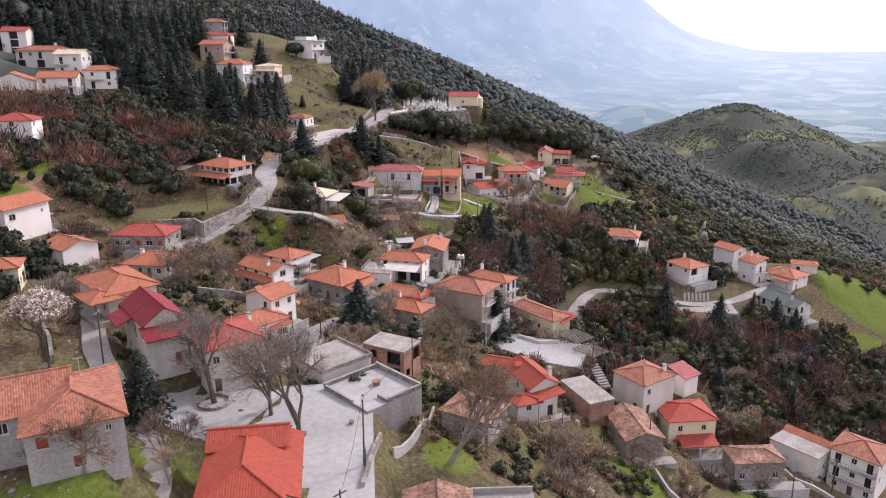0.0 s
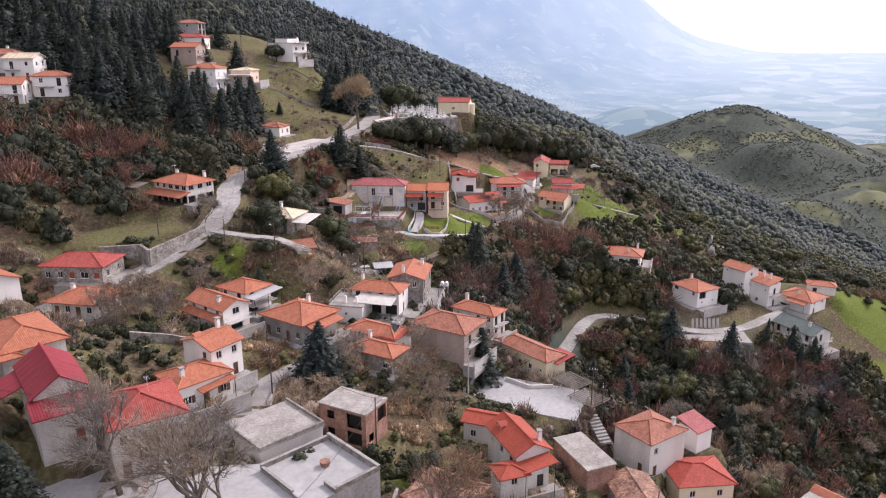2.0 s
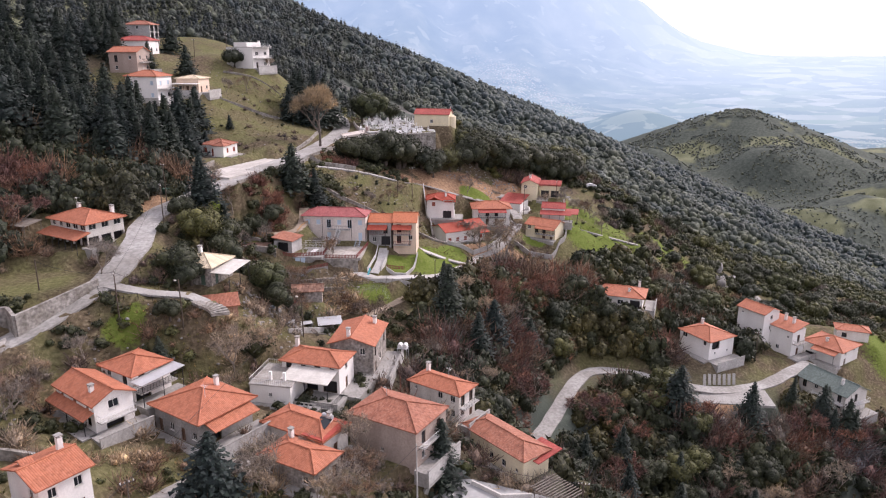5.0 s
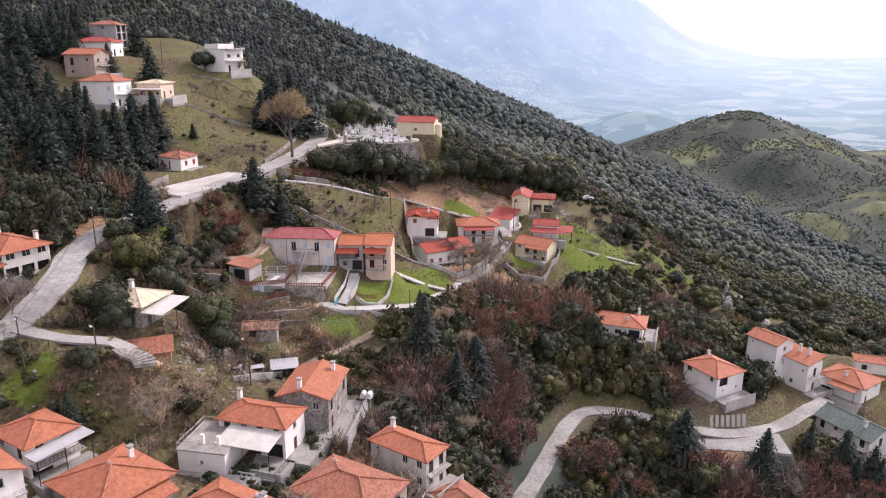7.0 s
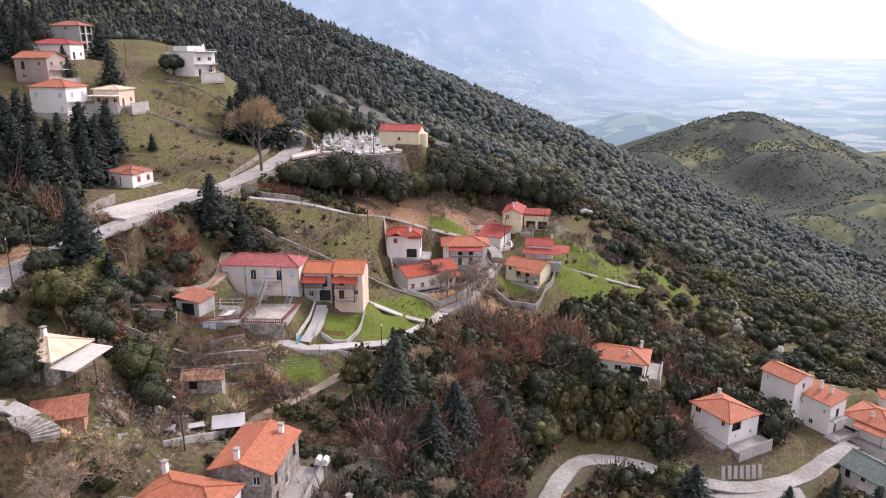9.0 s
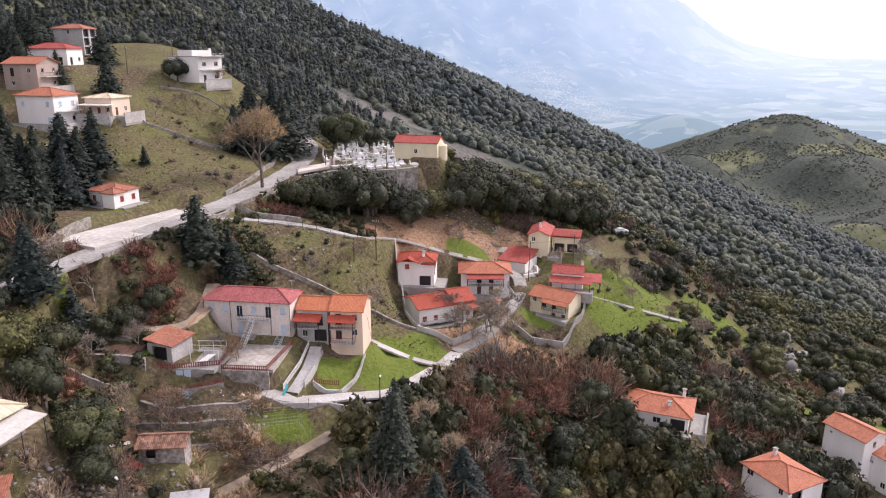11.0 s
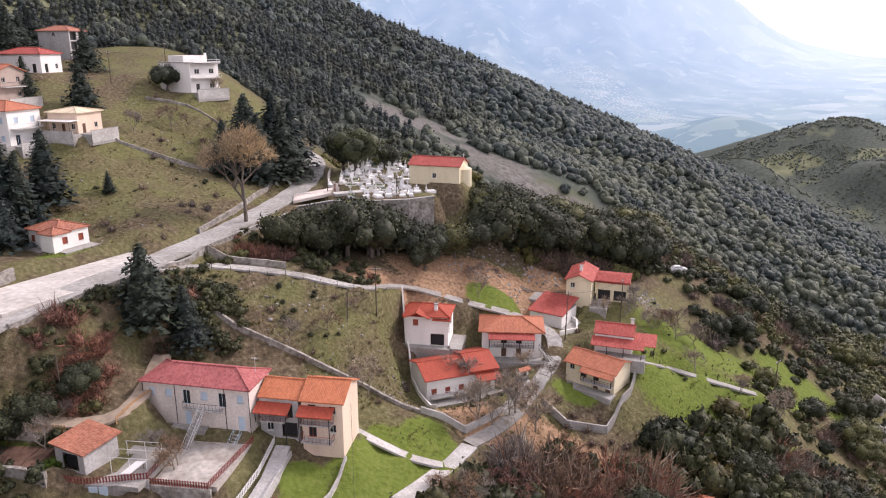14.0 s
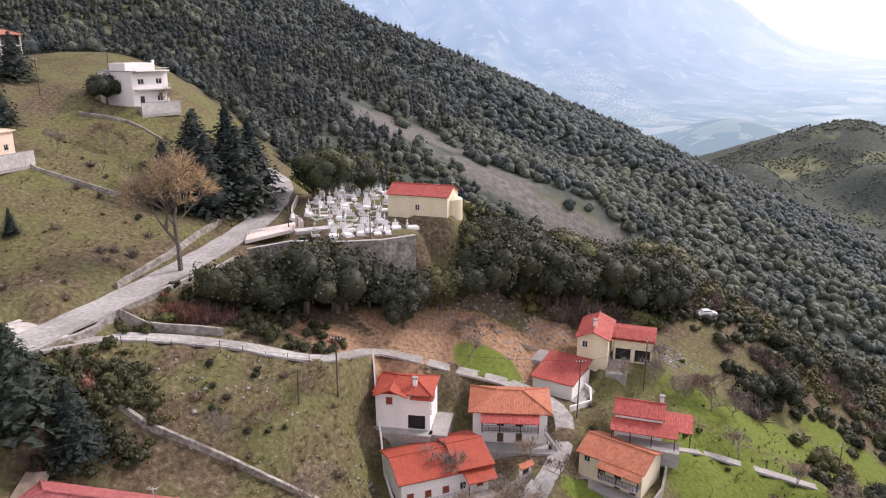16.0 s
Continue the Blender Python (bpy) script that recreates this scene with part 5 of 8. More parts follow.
def bare_tree(h, spread_, depth=5, splits=3, r0=.22, twig=.016, lean=(0, 0)):
    """Branches that fork until they are twigs; the twigs come as a mesh of their own."""
    limbs, twigs = Bld(), []

    def grow(p, d, length, r, k):
        q = p + d * length
        if k <= 1:
            for _ in range(4):
                e = (d + Vector(rng.normal(0, .55, 3))).normalized()
                s = p.lerp(q, rng.uniform(.1, .9))
                twigs.append((s, s + e * length * rng.uniform(.7, 1.5)))
        if k == 0:
            return
        limbs.bar(p, q, r, 5 if k > 2 else 3, r * .68)
        for j in range(splits if k > 1 else splits + 1):
            nd = (d + Vector(rng.normal(0, spread_, 3)) + Vector((0, 0, .12))).normalized()
            grow(q if j else p.lerp(q, .8), nd, length * rng.uniform(.68, .88), r * .62, k - 1)

    d0 = Vector((lean[0], lean[1], 1)).normalized()
    grow(Vector((0, 0, -.5)), d0, h * .27, r0, depth)
    a, c = np.array([t[0] for t in twigs]), np.array([t[1] for t in twigs])
    side = np.cross(c - a, rng.normal(size=a.shape))
    side *= twig / np.linalg.norm(side, axis=1, keepdims=True)
    v = np.stack([a - side, a + side, c + side * .3, c - side * .3], 1).reshape(-1, 3)
    return limbs.mesh("limbs"), v, np.arange(len(v)).reshape(-1, 4)


def tree_kind(name, label, trunk, crown, crown_name="crown", crown_mat=None, category="tree"):
    """A model tree, kept to be copied: trunk and crown under one root."""
    root = tagged(new(name), label, category)
    part("trunk", trunk, None, root)
    if isinstance(crown, tuple):
        crown = fast_mesh(crown_name, *crown, crown_mat, True)
    part(crown_name, crown, None, root)
    return root


USED = set()


def plant(model, x, y, size=1.0, group="", sink=0.15, wide=1.0, turn=None):
    m = pose(x, y, ht(x, y) - sink, rng.normal(0, 2), rng.normal(0, 2), rng.uniform(0, 360) if turn is None else turn)
    if model.name not in USED:
        USED.add(model.name)
        ob = model
    else:
        ob = copy_thing(model, m)
    ob.matrix_basis = m @ Matrix.Diagonal((size * wide, size * wide, size, 1))
    if group:
        ob["group"] = group
    return ob


FIRS = [tree_kind("fir_tree", "dark green fir with drooping boughs", trunk_mesh("trunk", 9, .22, M_BARK, .03), fir_crown(10, r, 22, 18), crown_mat=M_FIR) for r in (3.1, 3.8, 2.7, 3.4)]
OAKS = [tree_kind("evergreen_oak", "dense dark evergreen oak with a rounded crown", trunk_mesh("trunk", 3.6, .3, M_BARK, .15), (lambda c: (c[0] + np.array([0, 0, 3.3]), c[1]))(clump(np.array([3.9, 3.7, 3.9]), 3700, .225, True, 22)), crown_mat=mt) for mt in (M_OAK, M_OAK, M_OLIVE, M_OAK)]
CYPRESS = tree_kind("cypress_tree", "narrow russet-brown dried conifer", trunk_mesh("trunk", 6, .14, M_BARK, .03), fir_crown(9, 1.0, 16, 7), crown_mat=M_TWIGRED)


def bare_kind(label, h, **k):
    bark = k.pop("bark", M_PALEBARK)
    tw = k.pop("twigs", M_TWIG)
    limbs, v, f = bare_tree(h, k.pop("spread_", .42), **k)
    limbs.materials.append(bark)
    return tree_kind("bare_tree", label, limbs, fast_mesh("crown", v, f, tw), "crown")


PLANES = [bare_kind("large leafless plane tree with a dark trunk", 15, depth=6, splits=3, r0=.42, bark=M_BARK, twigs=M_TWIGGREY, twig=.016), bare_kind("large leafless plane tree with a dark forked trunk", 15, depth=6, splits=3, r0=.40, bark=M_BARK, twigs=M_TWIGGREY, twig=.016)]
LEAN = bare_kind("old leafless tree with long pale leaning limbs", 15, depth=6, splits=3, r0=.5, bark=M_PALEBARK, twigs=M_TWIG, lean=(.55, .1), twig=.02)
POPLAR = bare_kind("tall leafless tree with pale brown upright twigs", 16, spread_=.36, depth=6, splits=3, r0=.4, bark=M_BARK, twigs=leafy("twigs_tan", (.44, .36, .28), .3, .9), twig=.028)
FRUIT = [bare_kind("leafless grey fruit tree", 6, depth=5, splits=3, r0=.14, twigs=M_TWIGGREY), bare_kind("small leafless garden tree with pale twigs", 6, depth=5, splits=3, r0=.12, twigs=M_TWIGGREY), bare_kind("leafless brown garden tree", 6, depth=5, splits=3, r0=.13, twigs=M_TWIG)]
ALMOND = bare_kind("almond tree in pale pink blossom", 7, depth=5, splits=3, r0=.16, bark=M_BARK, twigs=M_TWIG)
av, af = clump(np.array([3.3, 3.3, 2.7]), 3800, .20, False, 16)
part("blossom", fast_mesh("blossom", av + np.array([0, 0, 4.6]), af, M_BLOSSOM), None, ALMOND)

for x, y, s in ((-31.6, 90.2, 1.0), (-18.2, 80.9, 1.05)):
    plant(PLANES[0 if x < -20 else 1], x, y, s, "plane trees on the plaza")
plant(PLANES[1], -23.5, 88.6, .9, "plane trees on the plaza")
plant(LEAN, .6, 83.0, .95, turn=10)
plant(POPLAR, -25.6, 276.5, 1.2)
plant(ALMOND, -55.6, 92.8, 1.35)
plant(ALMOND, -15.0, 118.0, .62)
plant(ALMOND, -69.3, 220.7, .5)
for k, (x, y, h) in enumerate(((-37.2, 80.6, 9.2), (-16.8, 131.8, 11), (12.0, 150.2, 11.5), (-40.5, 209.6, 11.5), (-37.6, 212.8, 11), (-26.6, 238.6, 12.5), (-21.0, 239.5, 10), (-52.6, 275.3, 4.6), (-54.4, 256.5, 6.5), (66, 203.6, 12), (13.2, 205, 14), (12.7, 214, 9), (-59.8, 266.6, 14), (-61, 256, 16), (-62, 248.5, 15), (-33, 160.2, 6.5), (24, 206, 12), (33, 213, 9), (20, 199, 11), (-32.5, 304, 16), (-37, 309, 18), (-29.8, 313, 17), (-34, 318, 19), (-39, 302, 13), (-30.6, 323, 17), (-40, 316, 16), (-85, 300, 10), (-74, 304, 11), (-107, 333, 13), (-88, 330, 11))):
    plant(FIRS[k % 4], x, y, h / 10, "firs in the village", wide=1.3 if h > 9 else 1.1)
plant(CYPRESS, 52.5, 186, 1.0)
for k, (x, y, h) in enumerate(((-37.2, 180.5, 9.5), (-33.5, 178.5, 7), (-37.4, 197, 10), (-32, 195, 9.5), (-34.5, 201.5, 9), (-27.5, 196.5, 8), (-22.6, 187.5, 8.5), (-19.6, 184, 7), (-20.2, 168.7, 7.5), (-33, 165.6, 5), (-14, 322, 14), (-18, 325, 12), (-8, 330, 8), (7, 330, 8), (51.5, 123, 0), (-35, 215, 7), (-32, 219, 6.5), (-43, 203, 6), (62, 132.5, 7), (2, 104, 6), (-29, 224, 6.5), (-64, 326, 9), (-45, 352, 10), (3, 285, 9), (7, 286.5, 9), (11, 288.5, 9.5), (14.5, 291, 9.5), (9, 283, 8), (18, 294, 10))):
    if h:
        plant(OAKS[k % 4], x, y, h / 7.4, "evergreen oaks")
for k in range(118):
    x = -18 + 78 * rng.random()
    back = rng.random()
    y = np.interp(x, [-18, -4, 8, 16, 37, 60], [270, 275, 283, 290, 309, 318]) + (12 if x < 4 else 14) * back
    if (abs(x - 9) < 11 and y > 291) or (x < 8 and y > 286.5) or y > 336 or (x < -8 and back > .6):
        continue
    plant(OAKS[k % 4 if back > .45 else (0, 1, 3)[k % 3]], x, y, rng.uniform(1.25, 1.95) * (.72 if x < -6 else 1) * (1.1 - .2 * back), "oak wood below the chapel")
for k, (x, y, h) in enumerate(((27.4, 250.8, 8), (22.6, 247, 9), (-13.9, 219.4, 5.5), (-32.4, 208.1, 7), (-28.6, 215.6, 5), (57.5, 288, 5.5), (50.4, 287.9, 6), (20.1, 282.6, 5.5), (-38.8, 155.6, 6), (-43.5, 157, 6), (-47.3, 150.5, 5), (-45, 144.9, 6), (-52, 133, 5), (-49, 139, 6), (-34.4, 60.7, 9), (-29.2, 67.1, 6), (-12, 134, 6), (-15, 138, 5), (-3, 128.5, 5), (3, 132, 5), (35, 108, 7), (58, 133, 8), (66, 137, 8), (74, 143, 9), (80, 140, 9), (50, 148, 9), (56, 152, 9), (44, 152, 7), (-8, 247, 5), (-3, 252, 5), (0, 259, 4), (-11, 206, 5), (-17, 205, 5), (-20, 209, 5), (-60, 300, 6), (-56, 310, 7), (-66, 340, 5), (-52, 330, 5), (-48, 318, 5), (63, 277, 6), (71, 274, 5), (135, 206, 8), (142, 210, 8), (-64, 128, 5))):
    plant(FRUIT[k % 3], x, y, h / 6, "leafless trees among the houses")

for k, (x, y) in enumerate(((-57, 144.3), (-53, 148.7), (-47, 143.4), (-53.3, 134.4), (-0.7, 148.5), (2.9, 154.6), (-8.6, 143.6), (-11.4, 138.6), (0.3, 134.7), (4.6, 133.9), (-16.9, 116.6), (57.8, 177.1), (69.3, 185.2), (76.9, 183.9), (87.2, 182.9), (72.4, 178.3), (-48.2, 175.4), (-37.3, 219.4), (20.1, 260.3), (-11, 136.2), (-51.2, 139.7), (-3.9, 134.3), (98.7, 191), (49.2, 184.2), (61.1, 189.3), (18.7, 201.3), (28, 211), (27.7, 214.4), (21.5, 210.1), (30.9, 207.4), (25.8, 200.3), (16.8, 213), (9, 186.7), (15.1, 179.7), (21.1, 188.4), (27.6, 193), (46.4, 199.4), (53, 197.6), (-2.7, 200.3), (-20.5, 169), (-22.4, 163.5), (-17.4, 184.7), (24.7, 247.7), (31.7, 248.9), (21.3, 226.7), (23.9, 226.1), (30.7, 232.7), (36.3, 238), (41.6, 233.5), (-25.9, 203.3), (-20.7, 203.9), (68, 253.3), (78.2, 272.2), (61, 286.9), (65.2, 289), (5.1, 245.1), (50.8, 141.9), (73.3, 187.6), (82, 184.2), (86.5, 183.3), (77, 178.6), (110.2, 181.4), (114.6, 183.8), (-51.2, 136.7), (-54.9, 137.7), (-52.7, 148.2), (-47.1, 141.5), (-37.6, 61.6), (-30.5, 70.5), (-15.2, 124.2), (-0.5, 137.9), (1.9, 142.7), (5, 128.4), (20.5, 107.5), (20.1, 99.6), (17.1, 97.9), (169.4, 337.2), (198.9, 348.7))):
    plant(FRUIT[k % 3], x, y, rng.uniform(.8, 1.45), "leafless trees among the houses", wide=1.2)


def clear(x, y, margin):
    """True where no building, road or yard is nearer than margin."""
    ok = np.ones(len(x), bool)
    for cx, cy, c, s, hw, hd, z in PADS:
        u, v = (x - cx) * c + (y - cy) * s, -(x - cx) * s + (y - cy) * c
        ok &= (np.abs(u) > hw + margin) | (np.abs(v) > hd + margin)
    return ok


def scatter(name, label, models, material, x, y, size, sink=.25, squash=(.8, 1.15), category="scrub", soft_=True):
    """Many plants that nobody could count, as one thing."""
    z = height(x, y)
    parts_ = []
    pick = rng.integers(0, len(models), len(x))
    for k in range(len(x)):
        v, f = models[pick[k]]
        a = rng.uniform(0, 6.28)
        c, s = math.cos(a), math.sin(a)
        w = v * size[k] * np.array([1, 1, rng.uniform(*squash)])
        w = np.stack([w[:, 0] * c - w[:, 1] * s + x[k], w[:, 0] * s + w[:, 1] * c + y[k], w[:, 2] + z[k] - sink * size[k]], 1)
        parts_.append((w, f))
    v, f = join(parts_)
    return tagged(new(name, fast_mesh(name, v, f, material, soft_)), label, category, kind="stuff")


def zone(n, cx, cy, rx, ry, turn=0, margin=.6):
    r, a = np.sqrt(rng.random(n)), rng.uniform(0, 6.283, n)
    u, v = r * np.cos(a) * rx, r * np.sin(a) * ry
    c, s = math.cos(radians(turn)), math.sin(radians(turn))
    x, y = cx + u * c - v * s, cy + u * s + v * c
    ok = clear(x, y, margin)
    if margin > .25:
        for a_ in LAWNS:
            ok &= blob(x, y, *a_) < rng.uniform(.25, 1.6, len(x))
    return x[ok], y[ok]


def both(*zs):
    return np.concatenate([q[0] for q in zs]), np.concatenate([q[1] for q in zs])


BUSH = [(lambda c: (c[0] + np.array([0, 0, .55]), c[1]))(clump(np.array([1, 1, .95]), 190, .155, True, 5)) for _ in range(6)]


def twiggy(n=250):
    """A leafless shrub: a dome of very fine upright twigs."""
    d = rng.normal(size=(n, 3))
    d[:, 2] = np.abs(d[:, 2]) * .9 + .25
    d /= np.linalg.norm(d, axis=1, keepdims=True)
    lump = 1 + .28 * np.sin(d[:, :1] * 5 + rng.uniform(0, 6)) * np.sin(d[:, 1:2] * 5 + rng.uniform(0, 6))
    base = d * rng.uniform(.15, .8, (n, 1)) * lump * np.array([1, 1, 1.15])
    tip = base + (d + rng.normal(0, .45, (n, 3)) + np.array([0, 0, .35])) * rng.uniform(.22, .46, (n, 1))
    side = np.cross(tip - base, rng.normal(size=(n, 3)))
    side *= rng.uniform(.016, .036, (n, 1)) / np.linalg.norm(side, axis=1, keepdims=True)
    v, f = ICO1
    heart = v * np.array([.40, .40, .45]) * rng.uniform(.6, 1.2, (len(v), 1)) + np.array([0, 0, .35])
    return join([(heart, f), (np.stack([base - side, base + side, tip], 1).reshape(-1, 3), np.arange(3 * n).reshape(-1, 3))])


BRUSH = [twiggy() for _ in range(6)]


def mix(name, label, xy, shares, size, category="scrub", squash=(.8, 1.2)):
    """Shares of plant kinds over one patch of ground."""
    x, y = xy
    # the kinds grow in drifts: rank by slow noise with some chance
    drift = np.array([noise.noise(Vector((a / 17, c / 13, len(name)))) for a, c in zip(x, y)]) + rng.normal(0, .17, len(x))
    draw = drift.argsort().argsort() / max(1, len(x))
    lo = 0
    for share, models, material, what in shares:
        k = (draw >= lo) & (draw < lo + share)
        lo += share
        if k.sum() > 3:
            scatter(name + "_" + what, label.replace("*", what.replace("_", " ")), models, material, x[k], y[k], rng.uniform(*size, k.sum()) * (1.35 if models is BRUSH else 1.0), squash=(.8, 1.2) if models is BRUSH else squash, category=category)


GULLY = [(.06, BRUSH, M_TWIGGREY, "leafless grey"), (.12, BRUSH, M_TWIGRED, "leafless russet"), (.15, BRUSH, M_TWIG, "leafless brown"), (.54, BUSH, M_OAK, "dark evergreen"), (.13, BUSH, M_SCRUB, "olive")]


mix("gully", "dense * scrub in the gully", both(zone(2000, 88, 174, 84, 42, 6, 1.7), zone(560, 38, 222, 30, 24, 10, 1.7), zone(330, 75, 245, 26, 24, 0, 2.0), zone(180, 20, 206, 16, 16), zone(70, 36, 168, 11, 12, 0, .2)), [(a, b_, c, d.replace(" ", "_")) for a, b_, c, d in GULLY], (1.5, 4.3), squash=(.95, 1.6))
mix("slope", "* scrub on the slope", both(zone(560, 118, 300, 50, 44, 0), zone(330, 90, 335, 34, 30, 0), zone(260, 150, 262, 30, 22, 0), zone(120, 150, 200, 30, 16), zone(520, 190, 322, 70, 36)), [(.36, BUSH, M_OAK, "dark"), (.50, BUSH, M_OLIVE, "olive_green"), (.14, BRUSH, M_TWIG, "leafless")], (1.4, 2.7))
mix("spur", "* scrub on the spur", both(zone(520, 34, 322, 30, 20, 10, .6), zone(420, 58, 350, 34, 20, 0, .6), zone(160, 16, 330, 12, 14, 0, .6), zone(160, -8, 348, 22, 14, 0, .6), zone(60, 20, 312, 5, 8, 0, .5)), [(.35, BUSH, M_OAK, "dark"), (.55, BUSH, M_OLIVE, "olive_green"), (.10, BRUSH, M_TWIG, "leafless")], (1.2, 2.9))
mix("bank", "* scrub above the village", both(zone(560, -82, 190, 34, 30, 30, 1.8), zone(420, -70, 222, 22, 22, 0, 2.2), zone(150, -110, 190, 18, 25, 0, 1.8), zone(260, -92, 118, 22, 24), zone(200, -106, 145, 16, 26)), [(.10, BRUSH, M_TWIGRED, "leafless_russet"), (.20, BRUSH, M_TWIG, "leafless_brown"), (.57, BUSH, M_OAK, "dark"), (.13, BUSH, M_SCRUB, "olive")], (1.6, 4.2), squash=(.9, 1.5))
mix("roadside", "* bushes below the road", both(zone(150, -32.5, 228, 5, 11, 20, .4), zone(70, -23, 247, 6, 6, 20, .4), zone(170, -36, 215, 8, 20, 20, .3), zone(120, -24, 243, 10, 7, 20, .3), zone(90, -12, 270, 14, 6, 10, .3), zone(60, -26, 262, 5, 9, 0, .3)), [(.55, BUSH, M_OAK, "dark"), (.25, BUSH, M_OLIVE, "olive"), (.20, BRUSH, M_TWIGRED, "leafless")], (.8, 1.9))
mix("garden", "* bushes in the gardens", both(zone(1300, -25, 150, 60, 62, 0, .4), zone(700, 25, 125, 48, 42, 0, .4), zone(120, -10, 200, 18, 14, 0, .3), zone(110, 20, 100, 26, 16, 0, .5), zone(80, -48, 118, 18, 20, 0, .5)), [(.34, BUSH, M_OAK, "dark"), (.16, BUSH, M_OLIVE, "olive"), (.25, BRUSH, M_TWIG, "leafless_brown"), (.25, BRUSH, M_TWIGGREY, "leafless_grey")], (.7, 2.1))
mix("pasture", "* low bushes on the pasture", both(zone(60, -45, 290, 26, 50, 0, .5), zone(22, 0, 252, 14, 9, 0, .5), zone(40, 55, 285, 22, 16, 0, .5), zone(60, 35, 250, 18, 8, 0, .3)), [(.4, BUSH, M_OAK, "dark"), (.6, BRUSH, M_TWIG, "leafless")], (.4, 1.1))

RUSSET = bare_kind("leafless russet-brown tree in the gully", 7, depth=5, splits=3, r0=.14, twigs=M_TWIGRED, twig=.03)
for x, y in zip(*both(zone(34, 76, 182, 56, 30, 0, 2.0), zone(12, 38, 225, 22, 16, 0, 2.0), zone(10, -84, 190, 22, 20, 0, 2.0))):
    plant(RUSSET, x, y, rng.uniform(.8, 1.35), "russet trees in the scrub", wide=1.25)

# taller evergreens that stand out of the scrub
for k, (x, y) in enumerate(zip(*both(zone(40, 80, 180, 60, 30, 0, 2.5), zone(16, 44, 226, 24, 14, 0, 2.5), zone(44, 116, 296, 48, 42, 0, 2.5), zone(20, 74, 246, 24, 16, 0, 3.0), zone(24, 150, 330, 50, 26, 0, 2.5)))):
    plant(OAKS[(0, 1, 3, 2)[k % 4]], x, y, rng.uniform(.7, 1.25), "evergreen oaks")
for k, (x, y) in enumerate(zip(*both(zone(14, 62, 186, 40, 22, 0, 2.5), zone(7, 104, 206, 14, 6, 0, 1.5)))):
    plant(FIRS[k % 4], x, y, rng.uniform(.8, 1.25), "firs in the village", wide=.95)

# firs of the wood above the road
k = 0
fx_, fy_ = zone(125, -90, 248, 34, 32, 20, 1.0)
keep = ~((fx_ > -92) & (fx_ < -58) & (fy_ > 257)) & ~((fx_ < -94) & (fy_ < 234))
fx_, fy_ = fx_[keep], fy_[keep]
for x, y in zip(fx_, fy_):
    plant(FIRS[k % 4], x, y, rng.uniform(.8, 1.75), "fir wood above the road", wide=rng.uniform(.95, 1.3))
    k += 1
fx_, fy_ = zone(70, -135, 300, 40, 60, 0, 1.0)
for x, y in zip(fx_, fy_):
    plant(FIRS[k % 4], x, y, rng.uniform(.9, 1.6), "fir wood above the road", wide=1.15)
    k += 1

# ---- the wooded mountainside ahead ----


def far_clump(lobes, n, size):
    """A tree crown far off: a few ragged lobes in a coat of leaf sprays."""
    out = []
    for k in range(lobes):
        v, f = ICO1
        a = 6.28 * (k + rng.random()) / lobes
        c = np.array([math.cos(a) * .42, math.sin(a) * .42, rng.uniform(-.15, .25)]) if k else np.array([0, 0, .28])
        r = rng.uniform(.46, .66) if k else rng.uniform(.58, .74)
        out.append((c + v * r * rng.uniform(.66, 1.16, (len(v), 1)), f))
        if n:
            d = rng.normal(size=(n, 3))
            d[:, 2] = np.abs(d[:, 2]) * 1.1 - .25
            d /= np.linalg.norm(d, axis=1, keepdims=True)
            out.append(leaves(c + d * r * rng.uniform(.8, 1.2, (n, 1)), rng.uniform(.6, 1.4, n) * size, d + rng.normal(size=d.shape) * .5))
    v, f = join(out)
    return v + np.array([0, 0, .45]), f


NEARCL, FARCL, HILLCL = [far_clump(3, 8, .20) for _ in range(12)], [far_clump(2, 3, .28) for _ in range(10)], [far_clump(1, 2, .3) for _ in range(6)]


def far_points(y0, y1, s0, s1):
    xs, ys, ss = [], [], []
    y = y0
    while y < y1:
        s = s0 + (s1 - s0) * (y - y0) / (y1 - y0)
        x = np.arange(-.62 * y - 20, .70 * y, s)
        xs.append(x + rng.uniform(-.45, .45, len(x)) * s)
        ys.append(y + rng.uniform(-.5, .5, len(x)) * s)
        ss.append(np.full(len(x), s))
        y += s
    x, y, s = np.concatenate(xs), np.concatenate(ys), np.concatenate(ss)
    ok = clear(x, y, 1.5) & (blob(x, y, -45, 340, 26, 30) < .4) & (blob(x, y, -70, 356, 36, 20) < .4)
    ok &= scar_at(x, y) + .5 * np.array([noise.noise(Vector((a / 14, c / 9, 4))) for a, c in zip(x, y)]) < rng.uniform(.2, .75, len(x))
    ok &= rng.random(len(x)) < .93
    return x[ok], y[ok], s[ok]


x, y, s = far_points(352, 620, 4.0, 5.4)
cone = rng.random(len(x)) < np.clip(.45 - (x + 20) / 80, .02, .85)
# the nearest trees of the wood, with fuller crowns
full = ~cone & (y < 455) & (x > -40)
leafier = rng.random(len(x)) < .55
for pick_, mt, what in ((leafier, M_SLOPE, "grey-green"), (~leafier, M_OLIVE, "olive green")):
    q = full & pick_
    scatter("near_wood", what + " evergreen trees on the nearest flank", BUSH, mt, x[q], y[q], s[q] * rng.uniform(.62, 1.05, q.sum()), .2, (.85, 1.3), "wood")
cone_or_full = cone | full
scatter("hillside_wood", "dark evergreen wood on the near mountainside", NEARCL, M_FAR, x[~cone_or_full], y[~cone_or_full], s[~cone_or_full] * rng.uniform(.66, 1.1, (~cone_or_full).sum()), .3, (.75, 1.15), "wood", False)
